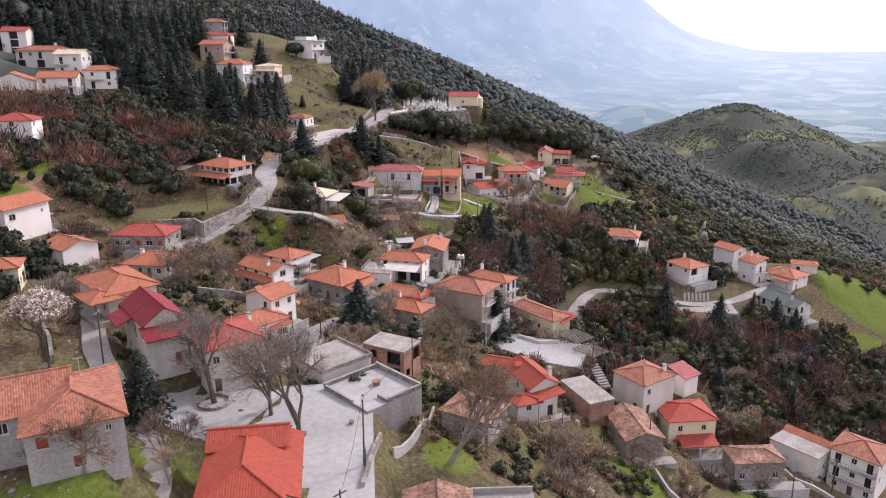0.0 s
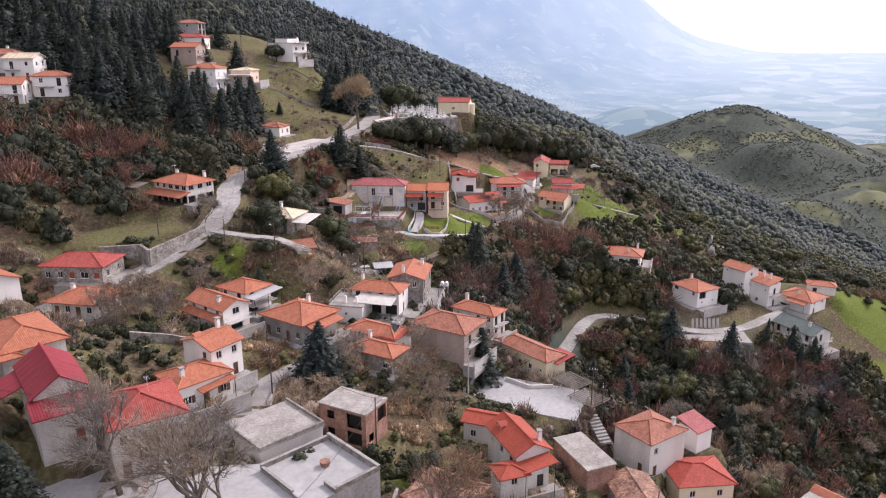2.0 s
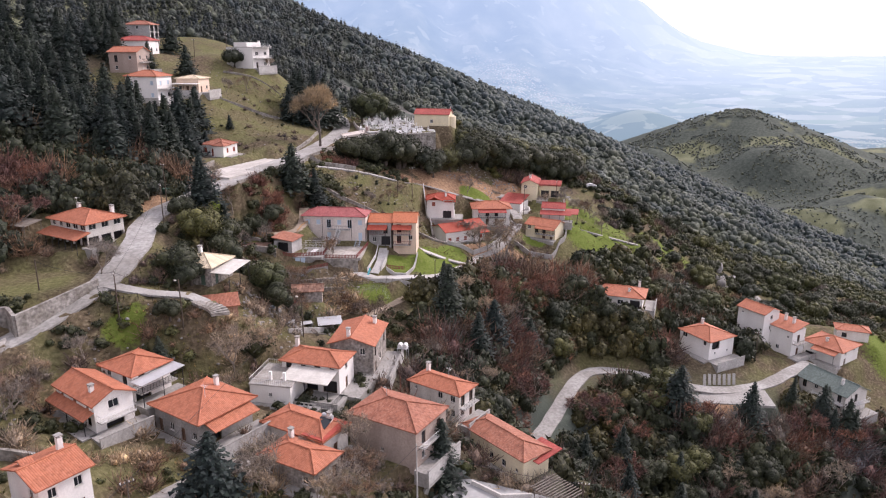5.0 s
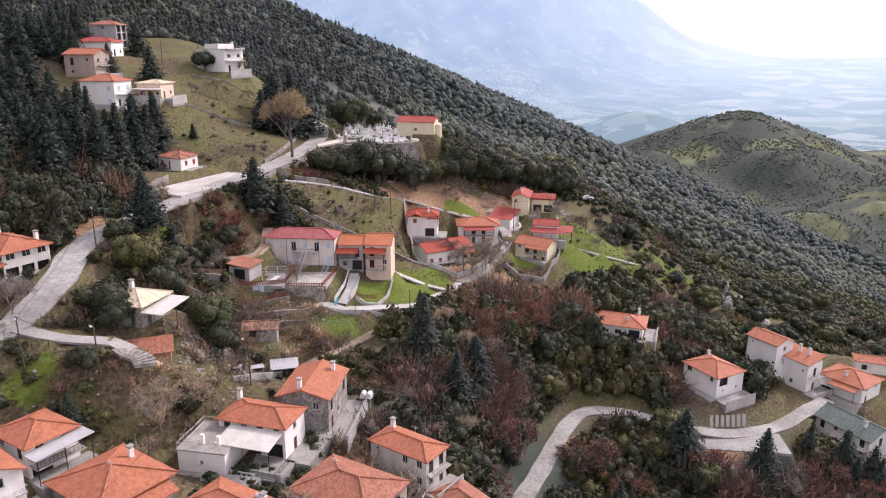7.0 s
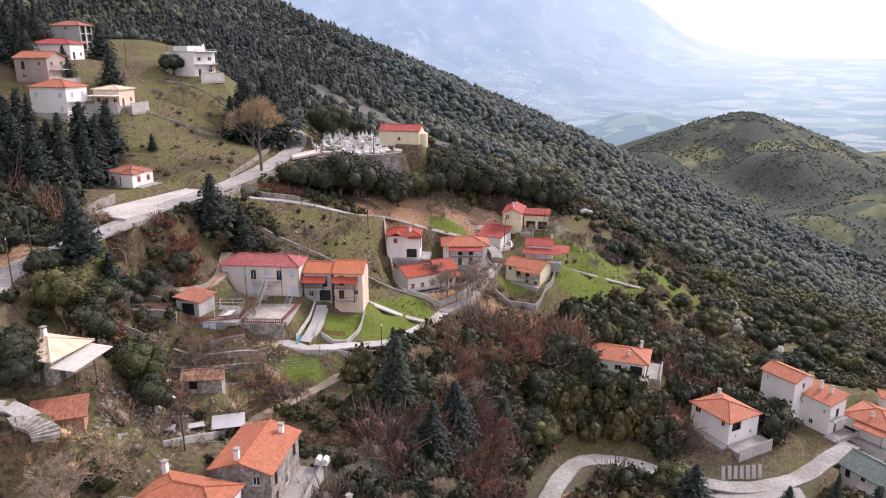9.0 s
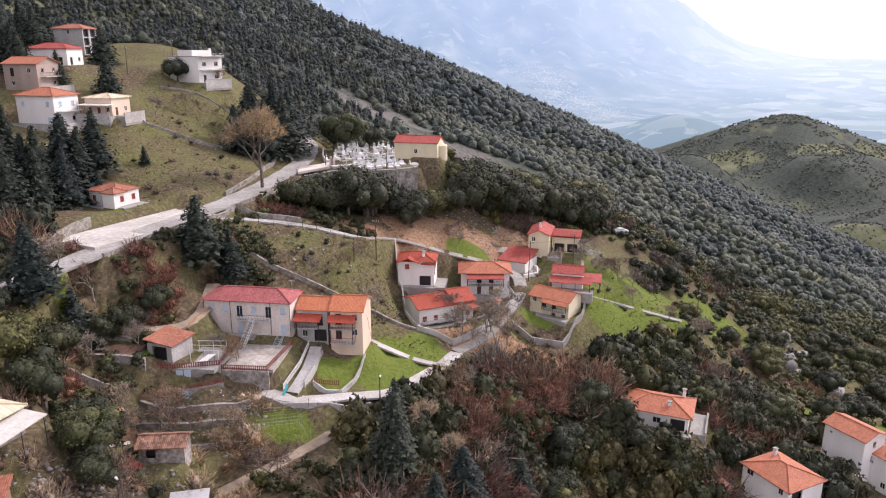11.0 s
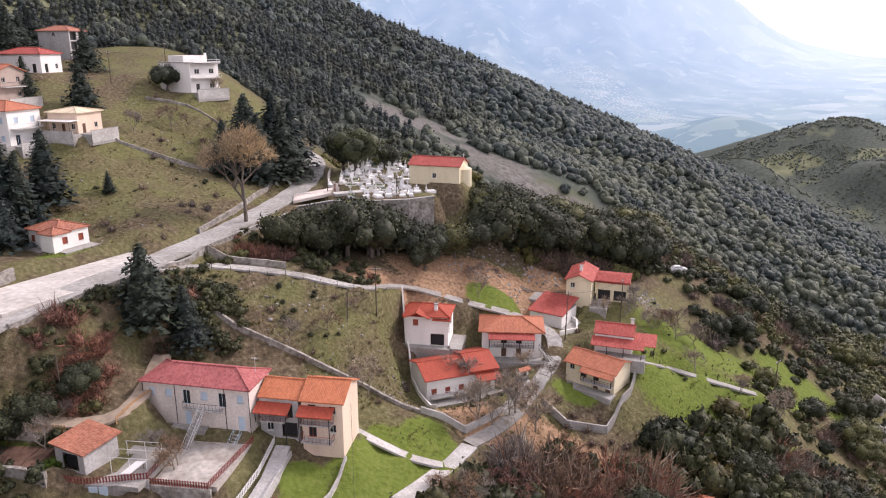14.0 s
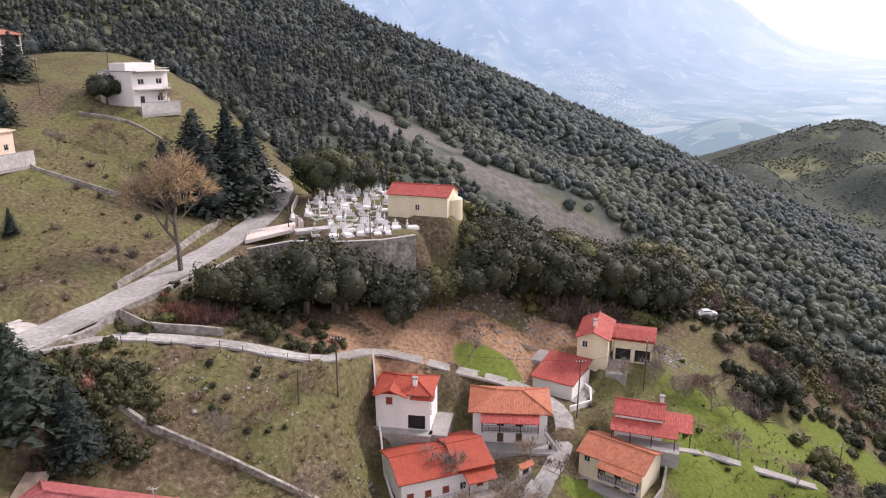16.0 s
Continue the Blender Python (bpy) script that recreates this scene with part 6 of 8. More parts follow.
cones = [(lambda c: (c[0] / 10, c[1]))(fir_crown(10, w, 11, 8, (.55, 1.0), 1.9, (.25, .55))) for w in (3.2, 3.8, 2.8, 3.4)]
scatter("hillside_firs", "dark firs on the near mountainside", cones, M_FARFIR, x[cone], y[cone], s[cone] * rng.uniform(1.2, 2.1, cone.sum()), .05, (.85, 1.2), "wood")
x, y, s = far_points(620, 1100, 5.4, 7.6)
cone = rng.random(len(x)) < np.clip(.4 - (x + 40) / 160, .03, .7)
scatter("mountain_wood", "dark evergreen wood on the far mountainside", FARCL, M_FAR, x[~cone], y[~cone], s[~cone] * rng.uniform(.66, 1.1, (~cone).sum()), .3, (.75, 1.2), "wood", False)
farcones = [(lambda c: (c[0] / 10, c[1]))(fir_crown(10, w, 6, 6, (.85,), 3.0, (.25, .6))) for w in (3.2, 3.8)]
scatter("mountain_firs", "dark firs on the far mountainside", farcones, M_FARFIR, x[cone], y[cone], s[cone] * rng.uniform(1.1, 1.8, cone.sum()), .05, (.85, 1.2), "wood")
x = rng.uniform(330, 1650, 26000)
y = rng.uniform(1000, 2520, 26000)
open_ = np.array([noise.noise(Vector((a / 120, b_ / 90, 8))) + .35 * noise.noise(Vector((a / 40, b_ / 40, 2))) for a, b_ in zip(x, y)])
ok = (x > .24 * y) & (x < .70 * y + 60) & (open_ < .16) & (lie(x, y) > -322)
x, y = x[ok], y[ok]
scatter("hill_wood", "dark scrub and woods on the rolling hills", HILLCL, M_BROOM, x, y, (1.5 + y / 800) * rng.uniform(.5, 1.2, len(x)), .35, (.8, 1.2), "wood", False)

# ---- additions to the houses ----
def placed(key):
    x, y, turn, w, d, z = PLOTS[key]
    return pose(x, y, z, 0, 0, turn), w, d


def house_of(key):
    x, y = PLOTS[key][:2]
    for ob in scene.objects:
        if ob.type == "EMPTY" and ob.parent is None and abs(ob.location.x - x) < .01 and abs(ob.location.y - y) < .01 and "category" in ob:
            return ob


def lean_to(key, x0, x1, y0, y1, z0, z1, tiles, over=.0, name="porch_roof", label="", poles=()):
    """A sloping cover from (y0, z0) at its low edge to (y1, z1) at the wall, in the house's own axes."""
    b = Bld()
    up = [(x0, y0, z0), (x1, y0, z0), (x1, y1, z1), (x0, y1, z1)]
    ln = math.hypot(y1 - y0, z1 - z0)
    b.quad(*up, uv=[(0, 0), (x1 - x0, 0), (x1 - x0, ln), (0, ln)])
    lo = [(p[0], p[1], p[2] - .12) for p in up]
    b.quad(*reversed(lo))
    for k in range(4):
        j = (k + 1) % 4
        b.quad(lo[k], lo[j], up[j], up[k])
    root = house_of(key)
    ob = part(name, b, tiles, root, label)
    for px, py, pz0, pz1 in poles:
        pb = Bld()
        pb.bar((px, py, pz0), (px, py, pz1), .07)
        part("post", pb, M_IRON, ob)
    return ob


lean_to("LB", -3.0, 1.9, -4.9, -3.0, 4.55, 5.35, ROOF["vivid"], poles=((1.6, -4.7, -.2, 4.5), (-2.7, -4.7, 3.1, 4.5)))
lean_to("LC", -3.1, 1.8, -5.4, -3.6, 6.75, 7.5, ROOF["vivid"], poles=((-2.8, -5.1, 2.7, 6.7), (1.4, -5.1, 2.7, 6.7)))
lean_to("WB", -4.3, 4.3, -5.9, -3.7, 4.45, 5.2, ROOF["brick"], poles=((-4.1, -5.6, 2.6, 4.4), (-1.5, -5.6, 2.6, 4.4), (1.5, -5.6, 2.6, 4.4), (4.1, -5.6, 2.6, 4.4)))
lean_to("WG", -3.9, 5.6, -4.9, -2.4, 2.15, 3.0, ROOF["brick"], poles=((-3.6, -4.6, -.3, 2.1), (-1, -4.6, -.3, 2.1), (2, -4.6, -.3, 2.1), (5.2, -4.6, -.3, 2.1)))
lean_to("WG", 3.6, 7.6, -2.4, 2.2, 2.0, 2.7, ROOF["brick"], poles=((7.3, -2.2, -.4, 2.0), (7.3, 2, -.4, 2.3)))
lean_to("WF", -1.4, 5.0, -4.9, -3.4, 3.35, 4.0, ROOF["orange"], poles=((-1.1, -4.6, 1.6, 3.3), (1.6, -4.6, 1.6, 3.3), (4.7, -4.6, 1.6, 3.3)))
lean_to("WA", 1.2, 4.6, -3.7, -1.2, 5.35, 6.1, ROOF["vivid"], poles=((4.3, -3.4, 2.9, 5.3),))
lean_to("WA", -5.4, -3.4, .5, 3.4, 5.2, 5.9, ROOF["vivid"])
lean_to("CA", -5.6, 6.8, -7.4, -4.0, 2.05, 2.9, ROOF["orange"], poles=tuple((q, -7.1, -1.2, 2.0) for q in (-5.2, -3, -1, 1, 3, 5, 6.5)))
lean_to("U", 2.9, 5.0, -3.8, 3.8, 2.6, 2.6, ROOF["red"])
lean_to("N", -3.2, 5.2, -7.6, -3.2, 3.95, 4.55, M_CANVAS, name="awning", label="white fabric awning", poles=((-3, -7.3, -1, 3.9), (1, -7.3, -1, 3.9), (5, -7.3, -1, 3.9)))
lean_to("CB", 3.7, 7.6, -3.9, 3.4, 2.75, 3.3, M_CANVAS, name="awning", label="cream fabric awning", poles=((7.3, -3.6, -.6, 2.7), (7.3, 0, -.6, 2.9), (7.3, 3.1, -.6, 3.1)))
lean_to("H2", 3.8, 6.6, -3.8, 3.9, 3.75, 4.1, M_ZINC, name="canopy", label="pale sheet canopy", poles=((6.4, -3.5, 0, 3.7), (6.4, 0, 0, 3.8), (6.4, 3.5, 0, 4)))
lean_to("S", 5.0, 8.0, -3.0, 2.4, 5.3, 6.0, ROOF["vivid"], poles=((7.7, -2.7, 0, 5.2), (7.7, 2.1, 0, 5.8)))
lean_to("E", -4.4, -1.0, -6.0, -2.6, 2.7, 3.9, ROOF["orange"], poles=((-4.1, -5.7, -.5, 2.6), (-1.3, -5.7, -.5, 2.6)))
lean_to("P", 4.0, 8.6, -.8, 4.6, 3.3, 4.0, ROOF["brick"])
lean_to("H1", -5.4, 5.2, -4.5, -2.7, 2.5, 3.3, ROOF["orange"], poles=((-5, -4.2, -.5, 2.4), (0, -4.2, -.5, 2.4), (4.8, -4.2, -.5, 2.4)))
lean_to("I2", 3.0, 5.2, -1.5, 4.0, 2.9, 3.5, ROOF["orange"], poles=((5, -1.2, -.5, 2.8), (5, 3.7, -.5, 3.3)))
lean_to("UB", -6.0, 6.0, -5.9, -4.0, 3.05, 3.7, ROOF["salmon"], poles=tuple((q, -5.7, -.5, 3.0) for q in (-5.6, -2.8, 0, 2.8, 5.6)))
lean_to("DC", -4.0, 4.2, -6.4, -3.6, 2.9, 3.0, WALL["white"], name="terrace_slab", poles=((-3.8, -6.2, -2, 2.9), (0, -6.2, -2, 2.9), (4, -6.2, -2, 2.9)))
lean_to("BC", -2.0, 4.5, -7.0, -4.4, 3.4, 4.1, ROOF["orange"], poles=((-1.8, -6.8, -1, 3.3), (4.2, -6.8, -1, 3.3)))


def dormer(key, x, y, z, w, tiles, turn=0):
    root = house_of(key)
    b = Bld()
    b.box(x - w / 2, x + w / 2, y - .5, y + .5, z, z + .45)
    d_ = part("dormer", b, WALL["white"], root)
    roof_on(d_, "gy", w + .4, 1.5, z + .45, .35, tiles, None, x, y)


dormer("S", -2.6, -1.4, 6.9, 1.3, ROOF["vivid"])
dormer("I", -1.6, -1.6, 6.1, 1.2, ROOF["orange"])


def stairs(root, p, q, width, steps, rail=None, material=M_CONC):
    """A straight open flight from p (foot) to q (head) in root's axes."""
    p, q = Vector(p), Vector(q)
    run = Vector((q.x - p.x, q.y - p.y, 0))
    side = Vector((-run.y, run.x, 0)).normalized() * width / 2
    for k in range(steps):
        a, c = p + run * (k / steps), p + run * ((k + 1) / steps)
        z = p.z + (q.z - p.z) * (k + 1) / steps
        b = Bld()
        b.slab([(*(a - side).xy, z), (*(c - side).xy, z), (*(c + side).xy, z), (*(a + side).xy, z)], (q.z - p.z) / steps + .1)
        part("step", b, material, root)
    if rail:
        for s in (-1, 1):
            railing(root, [p + side * s, q + side * s], rail, .9, .35, "handrail")


la = house_of("LA")
stairs(la, (.2, -8.3, -2.3), (1.6, -4.6, 2.95), .95, 14, M_RAIL)
stairs(la, (5.9, -5.6, -1.6), (6.2, -3.7, -.2), 1.0, 5, M_BLUEWOOD)
for gx_ in (-7.7, -2.9, 4.4, 7.9):
    b = Bld()
    b.bar((gx_, -3.32, -.6), (gx_, -3.32, 6.1), .05, 6)
    part("downpipe", b, M_IRON, la)
wb = house_of("WB")
stairs(wb, (7.6, -5.4, -.4), (5.2, -4.6, 2.45), .9, 10, M_IRON)
stairs(house_of("Q"), (-3.4, -6.4, .2), (-3.4, -3.2, 2.4), 1.0, 8)
stairs(house_of("M"), (3.4, -6.0, 0.0), (3.4, -3.4, .9), 1.1, 5)

apse = Bld()
for k in range(10):
    a0, a1 = -math.pi / 2 + math.pi * k / 10, -math.pi / 2 + math.pi * (k + 1) / 10
    p0, p1 = (6.0 + 1.9 * math.cos(a0), 1.9 * math.sin(a0)), (6.0 + 1.9 * math.cos(a1), 1.9 * math.sin(a1))
    apse.quad((*p0, -1.5), (*p1, -1.5), (*p1, 3.0), (*p0, 3.0))
    apse.quad((*p0, 3.0), (*p1, 3.0), (6.0, 0, 4.0))
part("apse", apse, WALL["cream"], house_of("CH"))
cb = Bld()
cb.bar((6.0, 0, 5.3), (6.0, 0, 6.5), .06)
cb.bar((5.65, 0, 6.1), (6.35, 0, 6.1), .06)
part("cross", cb, M_MARBLE, house_of("CH"))

tank = Bld()
tank.bar((2.6, 1.0, 5.35), (4.4, 1.0, 5.35), .32, 10)
heater = part("solar_water_tank", tank, M_ZINC, house_of("K2"))
pn = Bld()
pn.slab([(2.5, -1.0, 4.5), (4.5, -1.0, 4.5), (4.5, .7, 5.2), (2.5, .7, 5.2)], .1)
part("solar_panel", pn, M_GLASS, heater)
pn = Bld()
pn.slab([(2.0, -3.2, 4.05), (6.0, -3.2, 4.05), (6.0, 2.6, 4.3), (2.0, 2.6, 4.3)], .06)
part("metal_sheet", pn, ROOF["red"], house_of("K2"), "bright red metal roof sheet")

# rails round the flat roofs
m_, w_, d_ = placed("Nt")
railing(house_of("Nt"), [(w_ / 2, -d_ / 2, 3.4), (-w_ / 2, -d_ / 2, 3.4), (-w_ / 2, d_ / 2, 3.4), (w_ / 2, d_ / 2, 3.4)], M_RAIL, .9, .35)
for cx in (-.6, 1.8):
    b = Bld()
    b.box(cx - .22, cx + .22, -2.2, -1.76, 3.3, 4.9)
    part("flue", b, WALL["white"], house_of("Nt"))
m_, w_, d_ = placed("DD")
b = Bld()
b.box(-3.2, 3.0, -3.6, 3.8, 7.5, 9.2)
part("penthouse", b, WALL["white"], house_of("DD"))
b = Bld()
b.box(6.3, 7.9, -4.2, 4.2, 7.5, 7.7)
part("roof_overhang", b, WALL["white"], house_of("DD"))
b = Bld()
b.box(1.4, 2.0, 4.0, 4.5, 7.5, 9.8)
part("chimney", b, WALL["white"], house_of("DD"))

# ---- walls, fences and terraces ----


def wall_run(name, label, pts, high, thick=.35, material=M_RUBBLE, deep=1.0, cap=None, tops=None, category="wall"):
    """A wall that follows the ground; tops, where given, are the heights of its crown at the points."""
    b, c = Bld(), Bld()
    fine = []
    for k, (p, q) in enumerate(zip(pts, pts[1:])):
        n_ = max(1, int(math.hypot(q[0] - p[0], q[1] - p[1]) / 2.5))
        for s in range(n_ + (k == len(pts) - 2)):
            t_ = s / n_
            x, y = p[0] + (q[0] - p[0]) * t_, p[1] + (q[1] - p[1]) * t_
            g = ht(x, y)
            top = tops[k] + (tops[k + 1] - tops[k]) * t_ if tops else g + high * (1 + .06 * math.sin(3.1 * len(fine)))
            fine.append(Vector((x, y, min(g - deep, top - .5))).to_tuple() + (top,))
    for p, q in zip(fine, fine[1:]):
        dx, dy = q[0] - p[0], q[1] - p[1]
        ln = math.hypot(dx, dy) or 1
        nx_, ny_ = -dy / ln * thick / 2, dx / ln * thick / 2
        corners = [(p[0] - nx_, p[1] - ny_), (q[0] - nx_, q[1] - ny_), (q[0] + nx_, q[1] + ny_), (p[0] + nx_, p[1] + ny_)]
        zt, zb = (p[3], q[3], q[3], p[3]), (p[2], q[2], q[2], p[2])
        up = [(*corners[i], zt[i]) for i in range(4)]
        lo = [(*corners[i], zb[i]) for i in range(4)]
        b.quad(*up)
        for i in range(4):
            j = (i + 1) % 4
            b.quad(lo[i], lo[j], up[j], up[i])
        if cap:
            k_ = 1.35
            c.slab([(p[0] + (u[0] - p[0]) * k_ if i in (0, 3) else q[0] + (u[0] - q[0]) * k_, p[1] + (u[1] - p[1]) * k_ if i in (0, 3) else q[1] + (u[1] - q[1]) * k_, u[2] + .1) for i, u in enumerate(up)], .12)
    ob = tagged(part(name, b, material), label, category)
    if cap:
        part("coping", c, cap, ob)
    return ob


def fence(name, label, pts, high, material, gap=1.8, rails=3, r=.03, category="fence"):
    root = tagged(new(name), label, category)
    P = [(x, y, ht(x, y)) for x, y in pts]
    pm = Bld()
    pm.bar((0, 0, -.4), (0, 0, high), .05)
    pme = pm.mesh("post")
    pme.materials.append(material)
    for p, q in zip(P, P[1:]):
        p, q = Vector(p), Vector(q)
        n_ = max(1, int((q - p).length / gap))
        last = None
        for k in range(n_ + 1):
            r_ = p.lerp(q, k / n_)
            r_.z = ht(r_.x, r_.y)
            ob = new("post", pme)
            ob.parent, ob.location = root, r_
            if last is not None:
                for j in range(rails):
                    up = Vector((0, 0, high * (j + 1) / rails - .06))
                    rl = Bld()
                    rl.bar(last + up, r_ + up, r)
                    part("rail", rl, material, root)
            last = r_
    return root


OCHRE = plain("ochre_planks", (.48, .27, .12), .85, .2)


def slat_fence(name, label, pts, high, material, gap=.34):
    """A fence of upright slats between two rails, along points with their heights."""
    root = tagged(new(name), label, "fence")
    sb = Bld()
    sb.box(-.085, .085, -.02, .02, .05, high)
    sme = sb.mesh("slat")
    sme.materials.append(material)
    for p, q in zip(pts, pts[1:]):
        p, q = Vector(p), Vector(q)
        n_ = max(1, int((q - p).length / gap))
        ang = math.degrees(math.atan2(q.y - p.y, q.x - p.x))
        for k in range(n_ + 1):
            ob = new("slat", sme)
            ob.parent, ob.matrix_basis = root, pose(*p.lerp(q, k / n_), 0, 0, ang)
        for f_ in (.2, .85):
            up = Vector((0, 0, high * f_))
            rl = Bld()
            rl.bar(p + up, q + up, .045)
            part("rail", rl, material, root)


wall_run("garden_wall", "thin white rendered wall beside the pasture", [(6.2, 272), (8.4, 265.5), (11.5, 257), (15.5, 250)], .9, .25, WALL["white"])
wall_run("garden_wall", "pale concrete wall at the corner of the lane", [(13.5, 245.4), (20.6, 244.6), (26.2, 251.6), (30.6, 260.2)], 1.3, .3, M_WHITECONC, 1.5)
wall_run("ditch_wall", "dark stone wall along a ditch", [(-25, 246.4), (-16, 245.2), (-6.7, 246), (4.7, 246.6), (13.5, 245.4)], .7, .5, M_RUBBLE)
wall_run("garden_wall", "grey concrete wall round a small garden", [(32.8, 255.2), (37, 252.9), (43.8, 254.8), (48.6, 262.8), (50.2, 268)], 1.3, .3, M_CONC, 2.5)
wall_run("garden_wall", "curved white parapet beside the lane", [(36.6, 277.6), (40.2, 281.0), (40.4, 284.8), (38.4, 288.2)], 1.0, .3, WALL["white"], 1.2)
wall_run("stone_wall", "dry stone wall below the white houses", [(19, 254.4), (24.5, 257), (30.4, 262.4)], .9, .5, M_RUBBLE)
wall_run("retaining_wall", "grey stone retaining wall behind the bins", [(-52.6, 212), (-50.4, 219), (-47.2, 226), (-47.9, 233.4), (-46.6, 238)], 1.8, .5, M_RUBBLE, 1.5)
wall_run("parapet", "low concrete parapet along the road", [(-36.4, 222.4), (-33.6, 232.5), (-29.8, 243), (-26.9, 255), (-24.0, 268), (-21.0, 281), (-20.2, 285.5)], .55, .45, M_RUBBLE, 5.0, cap=M_CONC)
wall_run("stone_wall", "grey stone wall above the lower lane", [(-25.6, 258.6), (-19.6, 260.8), (-13.4, 263.4)], 1.2, .45, M_RUBBLE)
wall_run("retaining_wall", "high rubble retaining wall of the walled field", [(-65.2, 160.8), (-57.4, 161.9), (-54.4, 158.6), (-50.8, 165.4), (-47.2, 171.6)], 2.5, .6, M_RUBBLE, 1.5, tops=(26.2, 26.4, 26.2, 27, 28))
wall_run("cemetery_wall", "grey stone retaining wall of the cemetery", [(-18.4, 286.6), (-11.4, 288.8), (-2, 288.4), (4.6, 290), (9.6, 293.4)], 1.0, .5, M_RUBBLE, 3.5, cap=M_WHITECONC, tops=(37.2, 38.2, 38.5, 38.6, 38.7))
wall_run("cemetery_wall", "pink rendered wall by the cemetery gate", [(-21.4, 295), (-16.4, 300.6), (-13.6, 303.4)], 1.2, .3, WALL["pink"], 1.5, cap=M_WHITECONC)
wall_run("cemetery_wall", "pink rendered wall beside the road", [(-15.6, 303.6), (-18.6, 312), (-20.6, 322)], 1.3, .3, WALL["pink"], 1.5)
wall_run("stone_wall", "stone wall on the bank above the road", [(-31.5, 268), (-30, 284), (-29.4, 300), (-31.6, 318), (-35, 336)], 1.0, .5, M_RUBBLE)
for k, pts in enumerate((((-25.6, 208.2), (-20, 207.6), (-14, 209.4), (-9, 211.4)), ((-25, 205), (-17, 205.6), (-10, 208)), ((-24, 201.4), (-16, 202.6), (-8.6, 204.4)), ((-22, 198), (-13.6, 199)), ((-29, 206.5), (-34, 203.6)), ((-38.4, 210.4), (-32, 210.6), (-25.6, 211)), ((-34.8, 216.9), (-27.6, 217.4)))):
    wall_run("terrace_wall", "dry stone terrace wall with tumbled stones", pts, .8 + .2 * (k % 2), .55, M_RUBBLE)
wall_run("retaining_wall", "grey stone wall under the yard", [(-15.6, 215.2), (-12, 215.0), (-7.6, 214.9)], 1, .4, M_RUBBLE, 4, tops=(18.6, 18.6, 18.6))
wall_run("retaining_wall", "grey rendered wall under the shed terrace", [(-22.2, 212.9), (-19, 213.3), (-15.4, 215.0)], 1, .4, WALL["cement"], 4, tops=(19.6, 19.5, 19.4))
wall_run("retaining_wall", "low concrete wall along the footpath", [(-8.4, 212.8), (-4.6, 211.9), (-.8, 212.3), (4.8, 215.2), (9, 217)], .3, .35, M_WHITECONC, 3)
wall_run("garden_wall", "pale concrete wall round the small garden", [(-1.2, 217.6), (1.0, 217.2), (3.4, 217.8), (5.0, 222), (5.9, 227)], .7, .3, M_WHITECONC, 2)
wall_run("ramp_wall", "concrete wall beside the ramp", [(-1.4, 226.2), (-1.4, 221), (-2.4, 216.4)], .7, .25, M_WHITECONC, 2)
wall_run("block_wall", "grey rendered wall with a pale door on the lower terrace", [(-24, 210.2), (-19, 210.9), (-14.4, 213.2)], 1, .3, WALL["cement"], 3, tops=(17.2, 17.2, 17.4))
slat_fence("iron_fence", "red-brown iron fence round the yard", [(-15.6, 215.1, 18.6), (-8, 214.9, 18.6), (-6.2, 225.4, 19.0)], .95, M_REDIRON)
slat_fence("iron_fence", "red-brown iron fence on the shed terrace", [(-25.4, 212.4, 20.2), (-22.2, 212.8, 19.6), (-15.6, 215.0, 19.4), (-15.4, 219.6, 19.5)], .9, M_REDIRON)
slat_fence("iron_fence", "red-brown iron fence beside the small garden", [(-.9, 217.6, 15.4), (1.0, 217.2, 15.3), (3.0, 217.7, 15.0)], .9, M_REDIRON)
slat_fence("iron_fence", "red-brown iron fence on the lower terrace", [(-24, 210.1, 16.9), (-19, 210.8, 17.0), (-14.4, 213.1, 17.3)], .85, M_REDIRON)
slat_fence("white_railing", "white railing along the ramp", [(-3.9, 227, 17.9), (-4.0, 221, 16.9), (-5.4, 215, 15.4)], 1.1, M_RAIL)
slat_fence("ochre_fence", "ochre plank fence beside the dirt lane", [(-44, 216, 23.9), (-36, 217.3, 23.2), (-27.8, 218.4, 22.9)], 1.1, OCHRE)
slat_fence("ochre_fence", "ochre plank fence beside the house", [(-22.8, 221.6, 22.6), (-22.4, 225.4, 23), (-21.4, 228, 23.4)], 1.2, OCHRE)
fence("wire_fence", "dark wire fence beside the meadow path", [(51.5, 272.4), (58, 277), (65, 277), (74.5, 276.6)], 1.1, M_IRON, 2.4, 3, .012)
fence("wire_fence", "rusty wire fence on the grass bank", [(-46.5, 170), (-41, 167.2), (-36.4, 167.6)], 1.1, M_IRON, 2.2, 3, .012)
fence("wire_fence", "wire fence along the lower lane", [(-23, 253.8), (-12, 258.8), (-1, 263)], 1.0, M_IRON, 2.6, 2, .012)
fence("wire_fence", "wire fence round the pasture", [(84, 262), (78, 250), (66, 250)], 1.1, M_TIMBER, 3, 2, .012)
wall_run("plaza_wall", "grey concrete wall beside the lawn", [(-6.6, 84), (-3.4, 91), (-1.4, 99.6)], 1.5, .35, M_WHITECONC, 3)
wall_run("plaza_wall", "low stone wall with plants at the plaza edge", [(-9.2, 72), (-8.6, 80), (-8.2, 84.4)], .8, .4, M_RUBBLE, 2)
wall_run("street_wall", "low stone wall along the street", [(-18.6, 132), (-22.6, 125.6), (-22, 118.4), (-19, 115.8)], .7, .4, M_RUBBLE, 1.5)
wall_run("square_wall", "grey wall at the edge of the square", [(8.2, 139), (9.4, 146), (12, 151.4), (16.6, 153.6)], 1.0, .35, M_CONC, 2)
